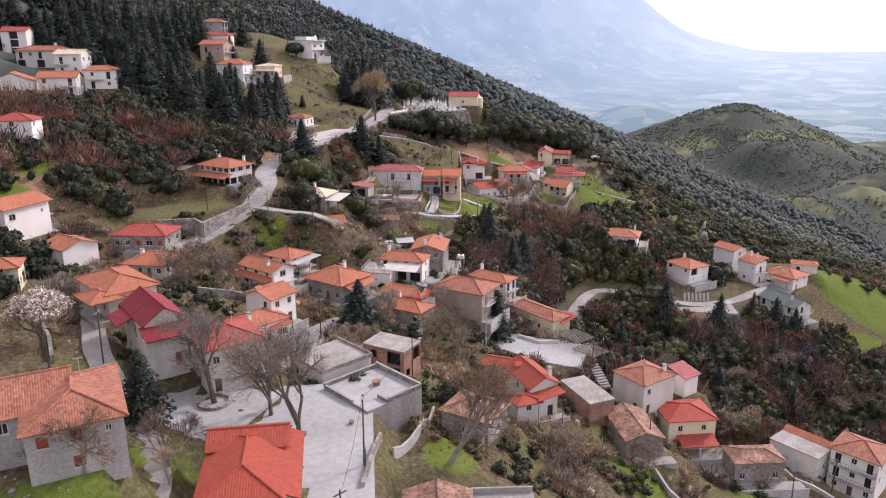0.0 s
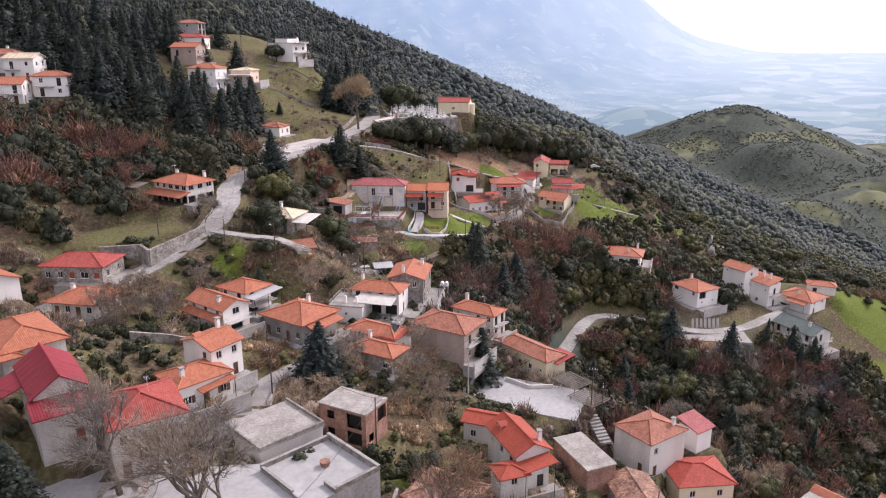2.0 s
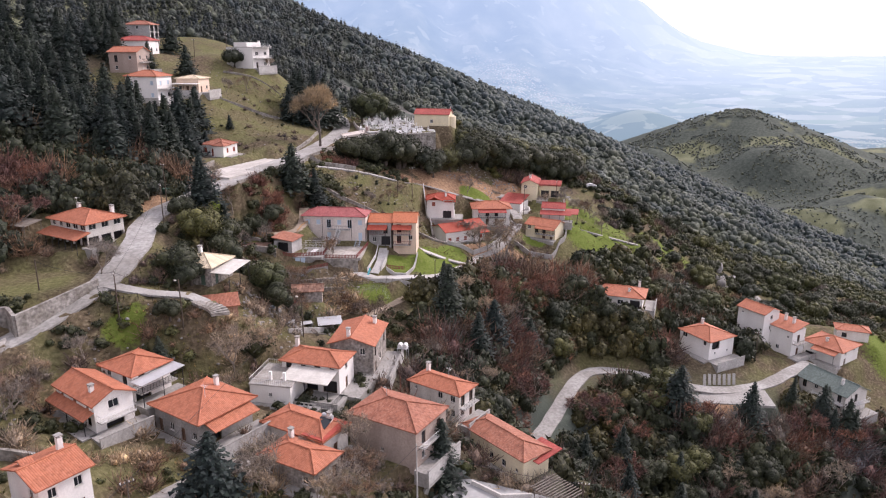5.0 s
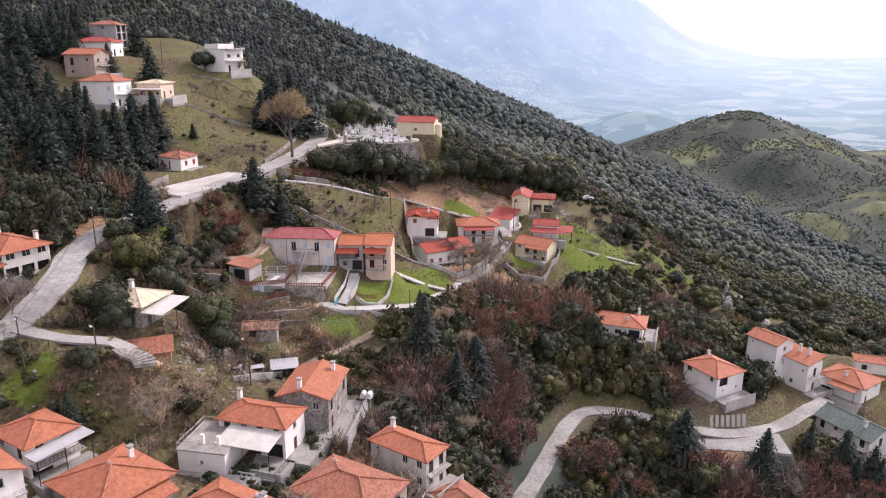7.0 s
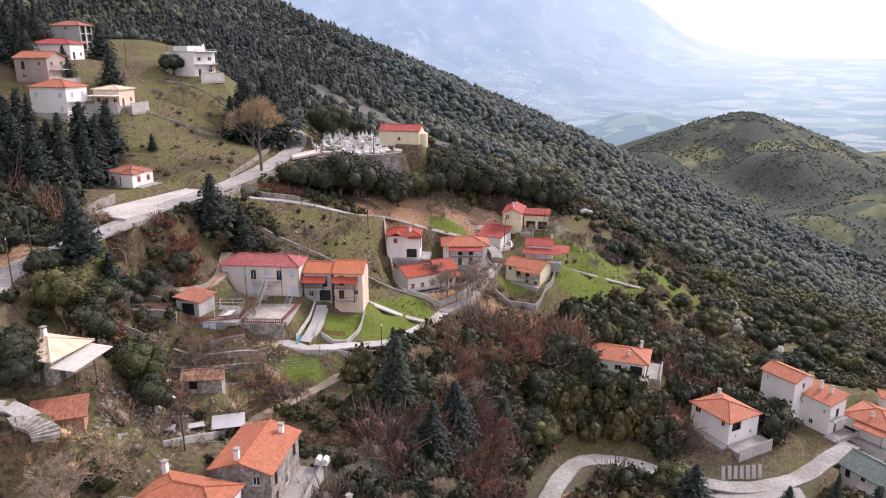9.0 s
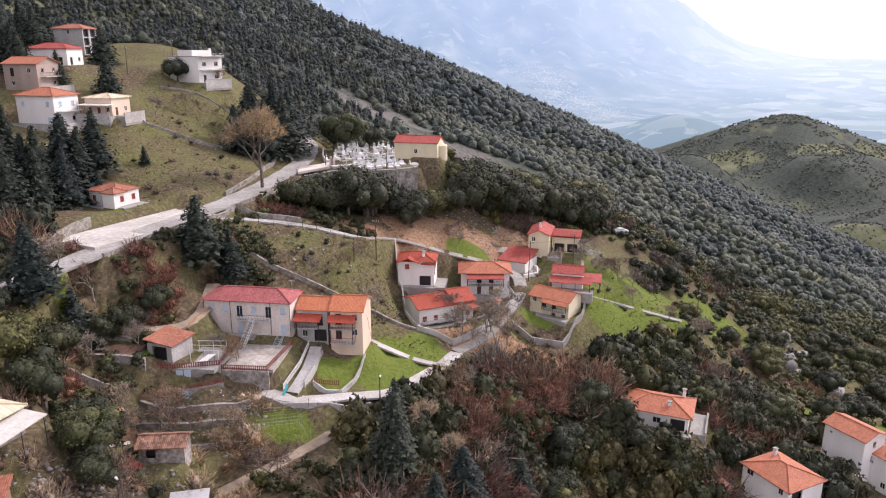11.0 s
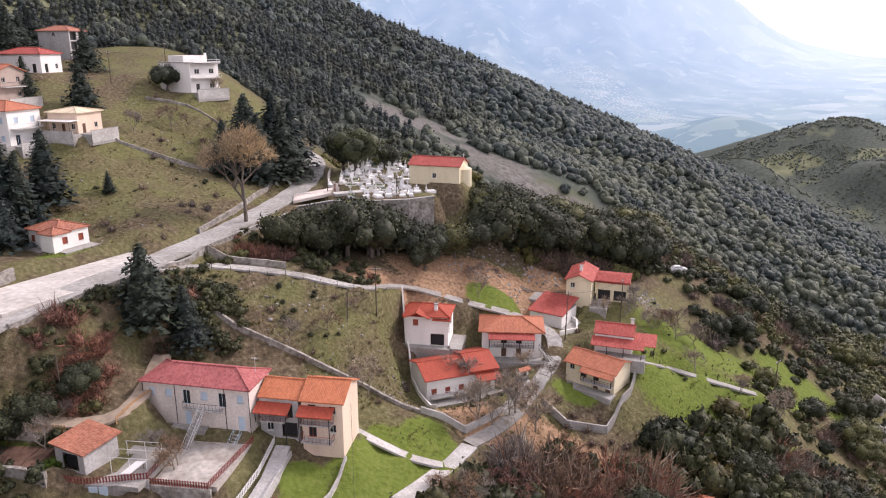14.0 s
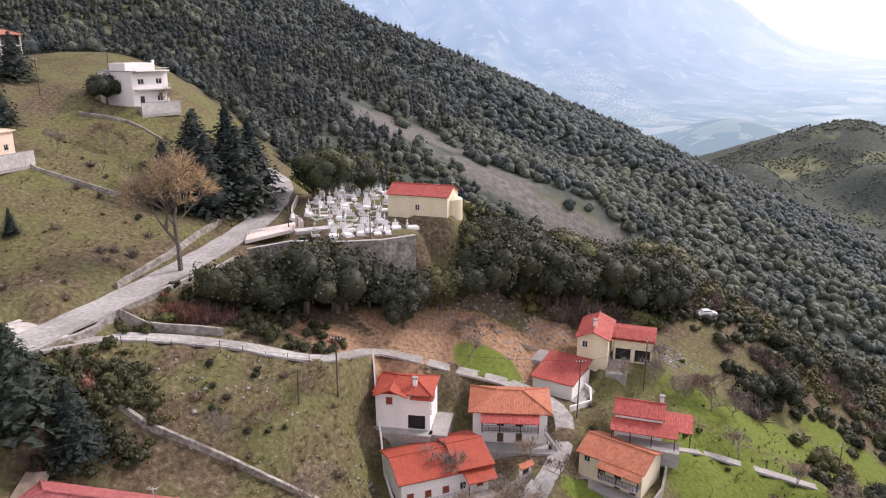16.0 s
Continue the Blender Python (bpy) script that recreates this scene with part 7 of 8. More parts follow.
wall_run("square_wall", "low white wall along the square", [(16.8, 150.8), (21, 147.2), (25.6, 147.4)], .8, .3, WALL["offwhite"], 1.5)
wall_run("square_wall", "stepped white wall down the slope", [(31.6, 146.6), (33.6, 139.6), (35.6, 134)], .9, .35, WALL["offwhite"], 2)
wall_run("garden_wall", "long pale garden wall beside rubble", [(-16.4, 178.6), (-12.2, 184.6), (-9, 190)], 1.0, .3, M_WHITECONC, 1.5)
wall_run("stone_wall", "crumbling stone wall in a garden", [(-46, 128), (-41, 131), (-36.6, 131.4)], 1.6, .5, M_RUBBLE, 1)
wall_run("stone_wall", "old stone wall beside the street", [(-60, 100), (-56.5, 96), (-53, 90)], 1.0, .5, M_RUBBLE, 1)
wall_run("stone_wall", "mossy stone wall between terraces", [(-25.2, 157.6), (-20.6, 157)], 1.0, .6, M_RUBBLE, 1)
wall_run("stone_wall", "stone wall on the pasture", [(-62, 292), (-52, 296), (-43, 300)], .5, .6, M_RUBBLE, 1)
wall_run("stone_wall", "stone wall across the upper meadow", [(-66, 318), (-56, 320), (-47, 322)], .5, .6, M_RUBBLE, 1)
wall_run("yard_wall", "grey wall of the concrete yard", [(3.4, 66), (3.6, 79.6), (11.4, 80)], .9, .3, M_CONC, 1.5)
for k, pts in enumerate((((36, 108), (37.6, 104.4), (44, 101.8)), ((62, 124.6), (67, 120), (72, 115)))):
    wall_run("garden_wall", "pale garden wall with a coping", pts, .9, .3, M_WHITECONC, 1.5, cap=M_WHITECONC)

# roof terrace beside the plaza
terrace = tagged(new("roof_terrace"), "pale concrete roof terrace with dark stone parapets", "terrace")
terrace.matrix_world = pose(-10.3, 95.9, 14.0, 0, 0, -46) @ Matrix.Diagonal((1.12, 1.14, 1, 1))
b = Bld()
b.box(-4.6, 4.6, -4.4, 4.4, -3.5, 3.0)
part("body", b, WALL["cement"], terrace)
b = Bld()
b.box(-4.55, 4.55, -4.35, 4.35, 3.004, 3.06)
part("deck", b, M_PAVE, terrace)
for x0, x1, y0, y1, hh in ((-4.6, 4.6, 4.1, 4.4, .75), (-4.6, -4.3, -4.4, 4.1, .55), (4.3, 4.6, -1.0, 4.1, .6), (2.6, 4.6, -1.3, -1.0, .5), (-4.3, 1.5, -4.4, -4.15, .3)):
    b = Bld()
    b.box(x0, x1, y0, y1, 3.06, 3.06 + hh)
    p_ = part("parapet", b, M_RUBBLE, terrace)
    c = Bld()
    c.box(x0 - .04, x1 + .04, y0 - .04, y1 + .04, 3.06 + hh, 3.13 + hh)
    part("coping", c, M_CONC, p_)
b = Bld()
b.bar((-.2, .8, 3.05), (-.2, .8, 3.75), .45, 8, .6)
part("planter", b, WALL["brick"], terrace)
block = tagged(new("flat_roofed_building"), "flat concrete roofed building beside the plaza", "building")
block.matrix_world = pose(-17.6, 104.6, 14.2, 0, 0, -46)
b = Bld()
b.box(-4.4, 4.2, -4.6, 4.6, -2.5, 3.7)
part("wall", b, WALL["offwhite"], block)
b = Bld()
b.box(-4.6, 4.4, -4.8, 4.8, 3.7, 3.95)
part("roof", b, ROOF["slab"], block)
for x0, x1, y0, y1 in ((-4.6, 4.4, -4.8, -4.55), (4.15, 4.4, -4.55, 4.8), (-4.6, 4.15, 4.55, 4.8)):
    b = Bld()
    b.box(x0, x1, y0, y1, 3.95, 4.35)
    part("parapet", b, M_RUBBLE, block)

# pergola and steps by the square
perg = tagged(new("pergola"), "weathered timber pergola beside the white house", "pergola")
perg.matrix_world = pose(29.2, 146.6, .9, 0, 0, -51)
for px in (-2.4, 2.4):
    for py in (-2.2, 2.2):
        b = Bld()
        b.bar((px, py, -1.5), (px, py, 2.6), .09)
        part("post", b, M_TIMBER, perg)
for k in range(12):
    b = Bld()
    b.box(-2.9 + k * .52, -2.74 + k * .52, -2.7, 2.7, 2.62, 2.76)
    part("slat", b, M_TIMBER, perg)
perg2 = tagged(copy_thing(perg, pose(31.4, 141.8, -.2, 0, 0, -51)), "weathered timber pergola over the steps")
steps_root = tagged(new("outdoor_steps"), "concrete steps down from the square", "steps")
stairs(steps_root, (33.2, 133.4, -2.2), (31.4, 138.8, .6), 2.2, 9)
fan = tagged(new("garden_steps"), "fan-shaped stone garden steps", "steps")
for k in range(9):
    a = radians(20 + k * 13)
    b = Bld()
    cx, cy, z_ = -27.4, 165.6, ht(-29.5, 167) + .1 + k * .16
    b.slab([(cx + 1.2 * math.cos(a), cy + 1.2 * math.sin(a), z_), (cx + 4.2 * math.cos(a), cy + 4.2 * math.sin(a), z_), (cx + 4.2 * math.cos(a + .2), cy + 4.2 * math.sin(a + .2), z_), (cx + 1.2 * math.cos(a + .2), cy + 1.2 * math.sin(a + .2), z_)], .5)
    part("step", b, M_RUBBLE, fan)

# ---- poles and wires ----
TOPS = {}


def pole(key, x, y, h, arm=True, lamp=False, pale=False, r=.13):
    root = tagged(new("utility_pole"), ("pale concrete" if pale else "dark wooden") + " utility pole" + (" with a street lamp" if lamp else " with a crossarm" if arm else ""), "utility pole", "utility poles")
    z = ht(x, y)
    root.matrix_world = pose(x, y, z, rng.normal(0, .8), rng.normal(0, .8), rng.uniform(0, 180))
    b = Bld()
    b.bar((0, 0, -.8), (0, 0, h), r, 8, r * .65)
    part("shaft", b, M_WHITECONC if pale else M_POLE, root)
    if arm:
        b = Bld()
        b.box(-.8, .8, -.06, .06, h - .55, h - .43)
        a_ = part("crossarm", b, M_POLE, root)
        for q in (-.7, -.25, .25, .7):
            c = Bld()
            c.bar((q, 0, h - .43), (q, 0, h - .2), .05, 6)
            part("insulator", c, M_MARBLE, a_)
    if lamp:
        b = Bld()
        b.bar((0, 0, h - 1.1), (1.3, 0, h - .6), .03)
        l_ = part("lamp_arm", b, M_IRON, root)
        c = Bld()
        c.box(1.1, 1.75, -.12, .12, h - .66, h - .52)
        part("lamp_head", c, M_CANVAS, l_)
    TOPS[key] = Vector((x, y, z + h - .3))


for spec in (("a", -9.5, 76.5, 9.5), ("b", 8.9, 138, 11.5, False, True, True), ("c", 31.4, 139.4, 10.5), ("c2", 33.2, 137.6, 10.5), ("d", -40.8, 164.4, 8.5), ("e", -30.6, 164.8, 8.5, False, True), ("f", -48.6, 209.5, 9), ("g", -22.3, 122.6, 8.5), ("h", -5.2, 112.4, 8.5, False, True), ("i", -46.9, 91.5, 8), ("j", -52.6, 88.4, 7.5), ("k", 3.2, 262, 9), ("l", 37.6, 276.2, 10), ("m", 49.4, 286.5, 9.5), ("n", 10.4, 213.2, 9, False, True), ("o", 79, 279, 9), ("p", -13.9, 179.6, 8.5, False, True), ("q", -.8, 256.8, 5, False), ("r", -30.6, 222.6, 8.5, False), ("s", -57, 170.8, 5.5, False), ("t", -77, 322, 8), ("u", -70, 338, 8), ("v", -26.6, 98.2, 7), ("w", 36.2, 112.6, 7, False), ("x", 62.6, 112, 7, False), ("y", 72.6, 117, 7.5), ("z", -44.6, 196.5, 9), ("aa", 93.5, 226.5, 8), ("ab", 2.0, 291.4, 7, False), ("ac", -15.2, 299.2, 6, False), ("ad", 22.5, 250.5, 6, False), ("ae", -10.5, 64.5, 7)):
    pole(*spec)


def wire(a, c, sag=.9):
    """One sagging cable: a three-sided tube, all of a piece."""
    p, q = TOPS[a], TOPS[c]
    side = Vector((q.y - p.y, p.x - q.x, 0)).normalized()
    v, f = [], []
    for k in range(13):
        t_ = k / 12
        r_ = p.lerp(q, t_) - Vector((0, 0, sag * 4 * t_ * (1 - t_)))
        v += [tuple(r_ + side * .024), tuple(r_ - side * .024), tuple(r_ + Vector((0, 0, .042)))]
        if k:
            o = 3 * k
            f += [(o - 3 + i_, o - 3 + (i_ + 1) % 3, o + (i_ + 1) % 3, o + i_) for i_ in range(3)]
    b = fast_mesh("overhead_wire", v, f, M_IRON)
    tagged(part("overhead_wire", b, M_IRON), "thin dark overhead wire between poles", "wire", "overhead wires")


for a, c in (("a", "h"), ("h", "g"), ("g", "v"), ("v", "i"), ("h", "b"), ("b", "c"), ("g", "p"), ("d", "e"), ("d", "z"), ("z", "f"), ("k", "q"), ("k", "l"), ("l", "m"), ("n", "q"), ("t", "u"), ("a", "ae"), ("w", "x"), ("x", "y"), ("s", "d"), ("r", "q")):
    wire(a, c)

# ---- cemetery ----
def grave(label, slab, stone, cross_z):
    root = tagged(new("grave"), label, "grave", "graves in the cemetery")
    for nm, box_, mt in (("kerb", (-.75, .75, -1.15, 1.15, -.3, .24), M_MARBLE), ("slab", (-.6, .6, -1.0, .85, .24, .36), slab), ("headstone", (-.5, .5, .88, 1.06, .24, stone), M_MARBLE)):
        b = Bld()
        b.box(*box_)
        part(nm, b, mt, root)
    b = Bld()
    b.box(-.06, .06, .92, 1.02, stone, cross_z)
    b.box(-.28, .28, .92, 1.02, cross_z - .45, cross_z - .33)
    part("cross", b, M_MARBLE, root)
    b = Bld()
    b.box(.62, .74, -1.1, -.98, .24, .75)
    part("lantern", b, M_IRON, root)
    return root


GRAVES = [grave("white marble grave with a headstone and cross", M_MARBLE, 1.05, 1.85), grave("marble grave with a planted green bed", plain("grave_planting", (.10, .13, .05), .9, .4), .8, 1.9), grave("grey stone grave with a low headstone", M_CONC, .7, 1.5)]
seen = set()
for i in range(9):
    for j in range(14):
        u, v = (i - 4) * 2.5 + rng.normal(0, .55), (j - 5) * 3.1 + rng.normal(0, .7)
        x, y = -5.5 + u * .93 + v * -.36, 308 + u * .36 + v * .93
        keep = y > 290.5 + max(0, (x - 3)) * .5 and y < 336 and x > -15.5 - (y - 304) * .08 + (6 if y < 300 else 0) and (x < 1.4 or (y < 302 and x < 9 and y > 292)) and rng.random() > .2
        if not keep:
            continue
        m_ = pose(x, y, 38.32, 0, 0, 20 + rng.normal(0, 14) + 90 * (rng.random() < .2))
        model = GRAVES[int(rng.choice(3, p=(.55, .2, .25)))]
        ob = copy_thing(model, m_) if model.name in seen else model
        seen.add(model.name)
        s_ = rng.uniform(.7, 1.2)
        ob.matrix_basis = m_ @ Matrix.Diagonal((s_ * rng.uniform(.8, 1.3), s_, rng.uniform(.6, 1.7), 1))
b = Bld()
b.box(-9, 9, -1.2, 1.2, -.5, .06)
ob = tagged(part("cemetery_path", b, M_WHITECONC), "white paved path through the cemetery", "path", kind="structure")
ob.matrix_world = pose(-5, 300, 38.35, 0, 0, 30)
b = Bld()
b.slab([(-20.6, 291.2, 37.4), (-14.2, 297.8, 37.9), (-14.8, 302.4, 38.3), (-22.4, 297.6, 37.5)], .6)
tagged(part("entrance_ramp", b, WALL["pink"]), "pink paved ramp at the cemetery gate", "pavement", kind="structure")
gate = tagged(new("cemetery_gate"), "red iron gate between pink posts", "gate")
gate.matrix_world = pose(-13.4, 299.6, 38.0, 0, 0, -60)
for q in (-1.2, 1.2):
    b = Bld()
    b.box(q - .25, q + .25, -.25, .25, -.6, 2.0)
    part("gatepost", b, WALL["pink"], gate)
for k in range(8):
    b = Bld()
    b.bar((-.9 + k * .26, 0, -.2), (-.9 + k * .26, 0, 1.6), .03)
    part("bar", b, M_REDIRON, gate)

# ---- loose things ----


def bin_(x, y, turn):
    root = tagged(new("waste_bin"), "green plastic wheeled waste bin", "bin", "waste bins by the road")
    root.matrix_world = pose(x, y, ht(x, y) + .3, 0, 0, turn)
    b = Bld()
    b.quad((-.5, -.4, .1), (-.5, .4, .1), (.5, .4, .1), (.5, -.4, .1))
    lo, hi = [(-.5, -.4, .1), (.5, -.4, .1), (.5, .4, .1), (-.5, .4, .1)], [(-.62, -.5, 1.15), (.62, -.5, 1.15), (.62, .5, 1.15), (-.62, .5, 1.15)]
    for k in range(4):
        j = (k + 1) % 4
        b.quad(lo[k], lo[j], hi[j], hi[k])
    part("body", b, M_PLASTIC, root)
    c = Bld()
    c.box(-.66, .66, -.54, .54, 1.15, 1.28)
    part("lid", c, M_PLASTIC, root)
    for sx in (-.45, .45):
        w = Bld()
        w.bar((sx, -.45, .1), (sx, -.33, .1), .1, 8)
        part("wheel", w, M_IRON, root)


for x, y, a in ((-50.2, 213.6, 60), (-49.4, 215.6, 62), (-48.8, 217.4, 58), (-48.0, 219.4, 64), (-12.2, 297.6, 20)):
    bin_(x, y, a)


def car(x, y, turn, paint, label):
    root = tagged(new("car"), label, "car")
    root.matrix_world = pose(x, y, ht(x, y) + .1, 0, 0, turn)
    b = Bld()
    prof = [(-2.1, .35), (2.1, .35), (2.15, .75), (1.2, .95), (.55, 1.42), (-1.1, 1.45), (-1.75, .98), (-2.15, .85)]
    for s in (-.82, .82):
        pts = [(p[0], s * (.86 if p[1] > 1.2 else 1), p[1]) for p in prof]
        b.quad(*(pts if s < 0 else pts[::-1]))
    for k in range(len(prof)):
        p, q = prof[k], prof[(k + 1) % len(prof)]
        yp, yq = .82 * (.86 if p[1] > 1.2 else 1), .82 * (.86 if q[1] > 1.2 else 1)
        b.quad((p[0], -yp, p[1]), (p[0], yp, p[1]), (q[0], yq, q[1]), (q[0], -yq, q[1]))
    part("body", b, paint, root)
    for s in (-1, 1):
        g = Bld()
        pts = [(1.0, .80 * s, .98), (.5, .735 * s, 1.36), (-1.0, .735 * s, 1.38), (-1.5, .80 * s, 1.0)]
        g.quad(*(pts if s > 0 else pts[::-1]))
        part("side_window", g, M_GLASS, root)
        for wx in (-1.3, 1.3):
            w = Bld()
            w.bar((wx, .66 * s, .32), (wx, .86 * s, .32), .32, 12)
            wh = part("wheel", w, M_IRON, root)
            rm = Bld()
            rm.bar((wx, .86 * s, .32), (wx, .875 * s, .32), .18, 10)
            part("rim", rm, M_ZINC, wh)


car(68.4, 324.2, 15, plain("car_paint_white", (.75, .75, .75), .3, .04), "small white car parked on the rough slope")

pot = Bld()
pot.bar((0, 0, 0), (0, 0, .5), .28, 10, .4)
pm = pot.mesh("planter")
pm.materials.append(WALL["brick"])
for x, y in ((-29.2, 90.6), (-18.0, 83.2), (-27.4, 88.0), (-12.2, 86.2)):
    ob = tagged(new("planter", pm), "round clay planter on the plaza", "planter", "planters on the plaza")
    ob.location = (x, y, ht(x, y) + .15)
ring = Bld()
for k in range(20):
    a0, a1 = 2 * math.pi * k / 20, 2 * math.pi * (k + 1) / 20
    o0, o1 = (2.4 * math.cos(a0), 2.4 * math.sin(a0)), (2.4 * math.cos(a1), 2.4 * math.sin(a1))
    i0, i1 = (1.9 * math.cos(a0), 1.9 * math.sin(a0)), (1.9 * math.cos(a1), 1.9 * math.sin(a1))
    ring.slab([(*i0, .5), (*o0, .5), (*o1, .5), (*i1, .5)], .7)
ob = tagged(part("round_bench", ring, M_RUBBLE), "round stone bench at the foot of the plane tree", "bench")
ob.location = (-31.6, 90.2, ht(-31.6, 90.2) + .1)
for x, y, a in ((-28.6, 86.4, 20), (-33.6, 86.8, -40)):
    root = tagged(new("bench"), "stone bench on the plaza", "bench", "benches on the plaza")
    root.matrix_world = pose(x, y, ht(x, y) + .1, 0, 0, a)
    b = Bld()
    b.box(-1.1, 1.1, -.25, .25, .38, .5)
    part("seat", b, M_CONC, root)
    for q in (-.8, .8):
        b = Bld()
        b.box(q - .12, q + .12, -.22, .22, -.2, .38)
        part("leg", b, M_CONC, root)
fence("plaza_railing", "dark iron railing at the plaza edge", [(-37, 81.6), (-33.6, 80.4), (-30.6, 78)], 1.0, M_IRON, .5, 2)
fence("plaza_railing", "dark iron railing beside the plaza steps", [(-9.6, 79), (-9.2, 74.6)], 1.0, M_IRON, .5, 2)
fence("terrace_railing", "thin railing along the plaza terrace", [(-28.2, 95.6), (-25, 92.2)], 1.0, M_IRON, .5, 2)

# leaning sheets under the white house, doors and sheets in the yards
sheet = Bld()
sheet.box(-.36, .36, -.05, .05, 0, 2.9)
sm = sheet.mesh("panel")
sm.materials.append(M_WHITECONC)
for k in range(7):
    ob = tagged(new("leaning_panel", sm), "pale concrete panel leaning on the bank", "panel", "panels beside the road")
    x, y = 76.4 + k * 1.3, 214.6 + .25 * k
    ob.matrix_world = pose(x, y, ht(x, y) - .1, -12, 0, 5)
for x, y, z_, a in ((-21.2, 212.95, 17.4, 8), (-20.0, 213.1, 17.4, 8), (-19.6, 210.75, 15.0, 10)):
    b = Bld()
    b.box(-.5, .5, -.05, .05, 0, 2.0)
    ob = tagged(part("yard_door", b, M_BLUEWOOD), "pale blue door in the block wall", "door")
    ob.matrix_world = pose(x, y - .2, z_, 0, 0, a)
tin = Bld()
tin.slab([(-2.4, -1.5, 2.1), (2.4, -1.5, 2.1), (2.4, 1.6, 2.7), (-2.4, 1.6, 2.7)], .05)
hut = tagged(new("tin_shelter"), "lean-to shelter with a grey metal sheet roof", "shelter")
hut.matrix_world = pose(-10.2, 187.6, ht(-10.2, 187.6), 0, 0, 15)
part("roof", tin, M_ZINC, hut)
for px, py in ((-2.2, -1.3), (2.2, -1.3), (-2.2, 1.4), (2.2, 1.4)):
    b = Bld()
    b.bar((px, py, -.5), (px, py, 2.3), .07)
    part("post", b, M_TIMBER, hut)
shelter = tagged(new("open_shelter"), "dark open-sided timber shelter with a sheet roof", "shelter")
shelter.matrix_world = pose(-70.5, 190.5, ht(-70.5, 190.5), 0, 0, -18)
tin = Bld()
tin.slab([(-3.6, -2.2, 2.6), (3.6, -2.2, 2.6), (3.6, 2.2, 3.1), (-3.6, 2.2, 3.1)], .1)
part("roof", tin, M_TIMBER, shelter)
for px in (-3.3, 0, 3.3):
    for py in (-2, 2):
        b = Bld()
        b.bar((px, py, -.6), (px, py, 2.7), .09)
        part("post", b, M_TIMBER, shelter)

# scrap between the hut and the shelter: old sheets, planks and a broken tiled roof
for x, y, z_, w_, d_, a, tilt, mt, what in ((-14.6, 186.2, .3, 2.4, 1.1, 30, 12, M_ZINC, "rusty grey metal sheet"), (-18.4, 190.4, .4, 2.6, 1.2, -20, 18, ROOF["brick"], "broken red roof sheet"), (-6.6, 190.2, 1.7, 2.8, 1.8, 12, 8, ROOF["old"], "old tiled lean-to roof"),
                                     (-20.6, 184.0, .3, 1.8, .9, 60, 25, M_BLUEWOOD, "pale blue plastic sheet"), (-23.4, 196.4, .5, 3.2, .5, 40, 30, M_WHITECONC, "pale broken board"), (-16.8, 182.2, .3, 1.6, 1.2, 10, 14, M_ZINC, "crumpled metal sheet"), (-12.6, 182.8, .4, 2.2, .6, -50, 20, M_TIMBER, "grey weathered planks")):
    b = Bld()
    b.box(-w_ / 2, w_ / 2, -d_ / 2, d_ / 2, -.05, .05)
    b.box(-w_ / 2 + .1, -w_ / 2 + .25, -d_ / 2, d_ / 2, -z_ - .6, -.05)
    b.box(w_ / 2 - .25, w_ / 2 - .1, -d_ / 2, d_ / 2, -z_ - .6, -.05)
    ob = tagged(part("scrap_sheet", b, mt), what + " among rubble by the hut", "scrap", "scrap by the hut")
    ob.matrix_world = pose(x, y, ht(x, y) + z_ + .3, tilt, tilt * .3, a)

# the cafe's terrace: balcony slab, railing and its signboard
cafe = house_of("N")
b = Bld()
b.box(-4.6, 6.2, -8.4, -3.0, -.12, .1)
deck = part("terrace_slab", b, M_CONC, cafe)
railing(deck, [(-4.5, -3.2, .1), (-4.5, -8.3, .1), (6.1, -8.3, .1), (6.1, -3.2, .1)], M_IRON, .95, .35)
b = Bld()
b.box(-3.6, 3.4, -8.56, -8.48, -.1, .85)
board = part("signboard", b, WALL["offwhite"], cafe, "pale signboard with dark unreadable letters")
for k in range(8):
    b = Bld()
    b.box(-3.2 + k * .8, -2.72 + k * .8, -8.62, -8.565, .12, .66)
    part("letter_bar", b, M_IRON, board)
tanks = tagged(new("water_tanks"), "two white water tanks on a steel stand beside the lane", "water tank")
tanks.matrix_world = pose(4.6, 181.6, ht(4.6, 181.6), 0, 0, -10)
for px in (-.9, .9):
    for py in (-.7, .7):
        b = Bld()
        b.bar((px, py, -.5), (px, py, 2.2), .05)
        part("stand_leg", b, M_ZINC, tanks)
b = Bld()
b.box(-1.0, 1.0, -.8, .8, 2.2, 2.28)
part("stand_top", b, M_ZINC, tanks)
for px in (-.5, .5):
    b = Bld()
    b.bar((px, -.6, 2.7), (px, .6, 2.7), .42, 14)
    part("tank", b, M_RAIL, tanks)

# rubble, rocks, tufts
RK = [(lambda v: (v * rng.uniform(.6, 1.25, (len(v), 1)) * np.array([1, .8, .6]), ICO1[1]))(ICO1[0]) for _ in range(6)]


def rocks(name, label, zs, lo, hi, material=M_ROCK):
    x, y = both(*zs)
    scatter(name, label, RK, material, x, y, rng.uniform(lo, hi, len(x)) * rng.uniform(.5, 1, len(x)), .1, (.7, 1.2), "rocks")


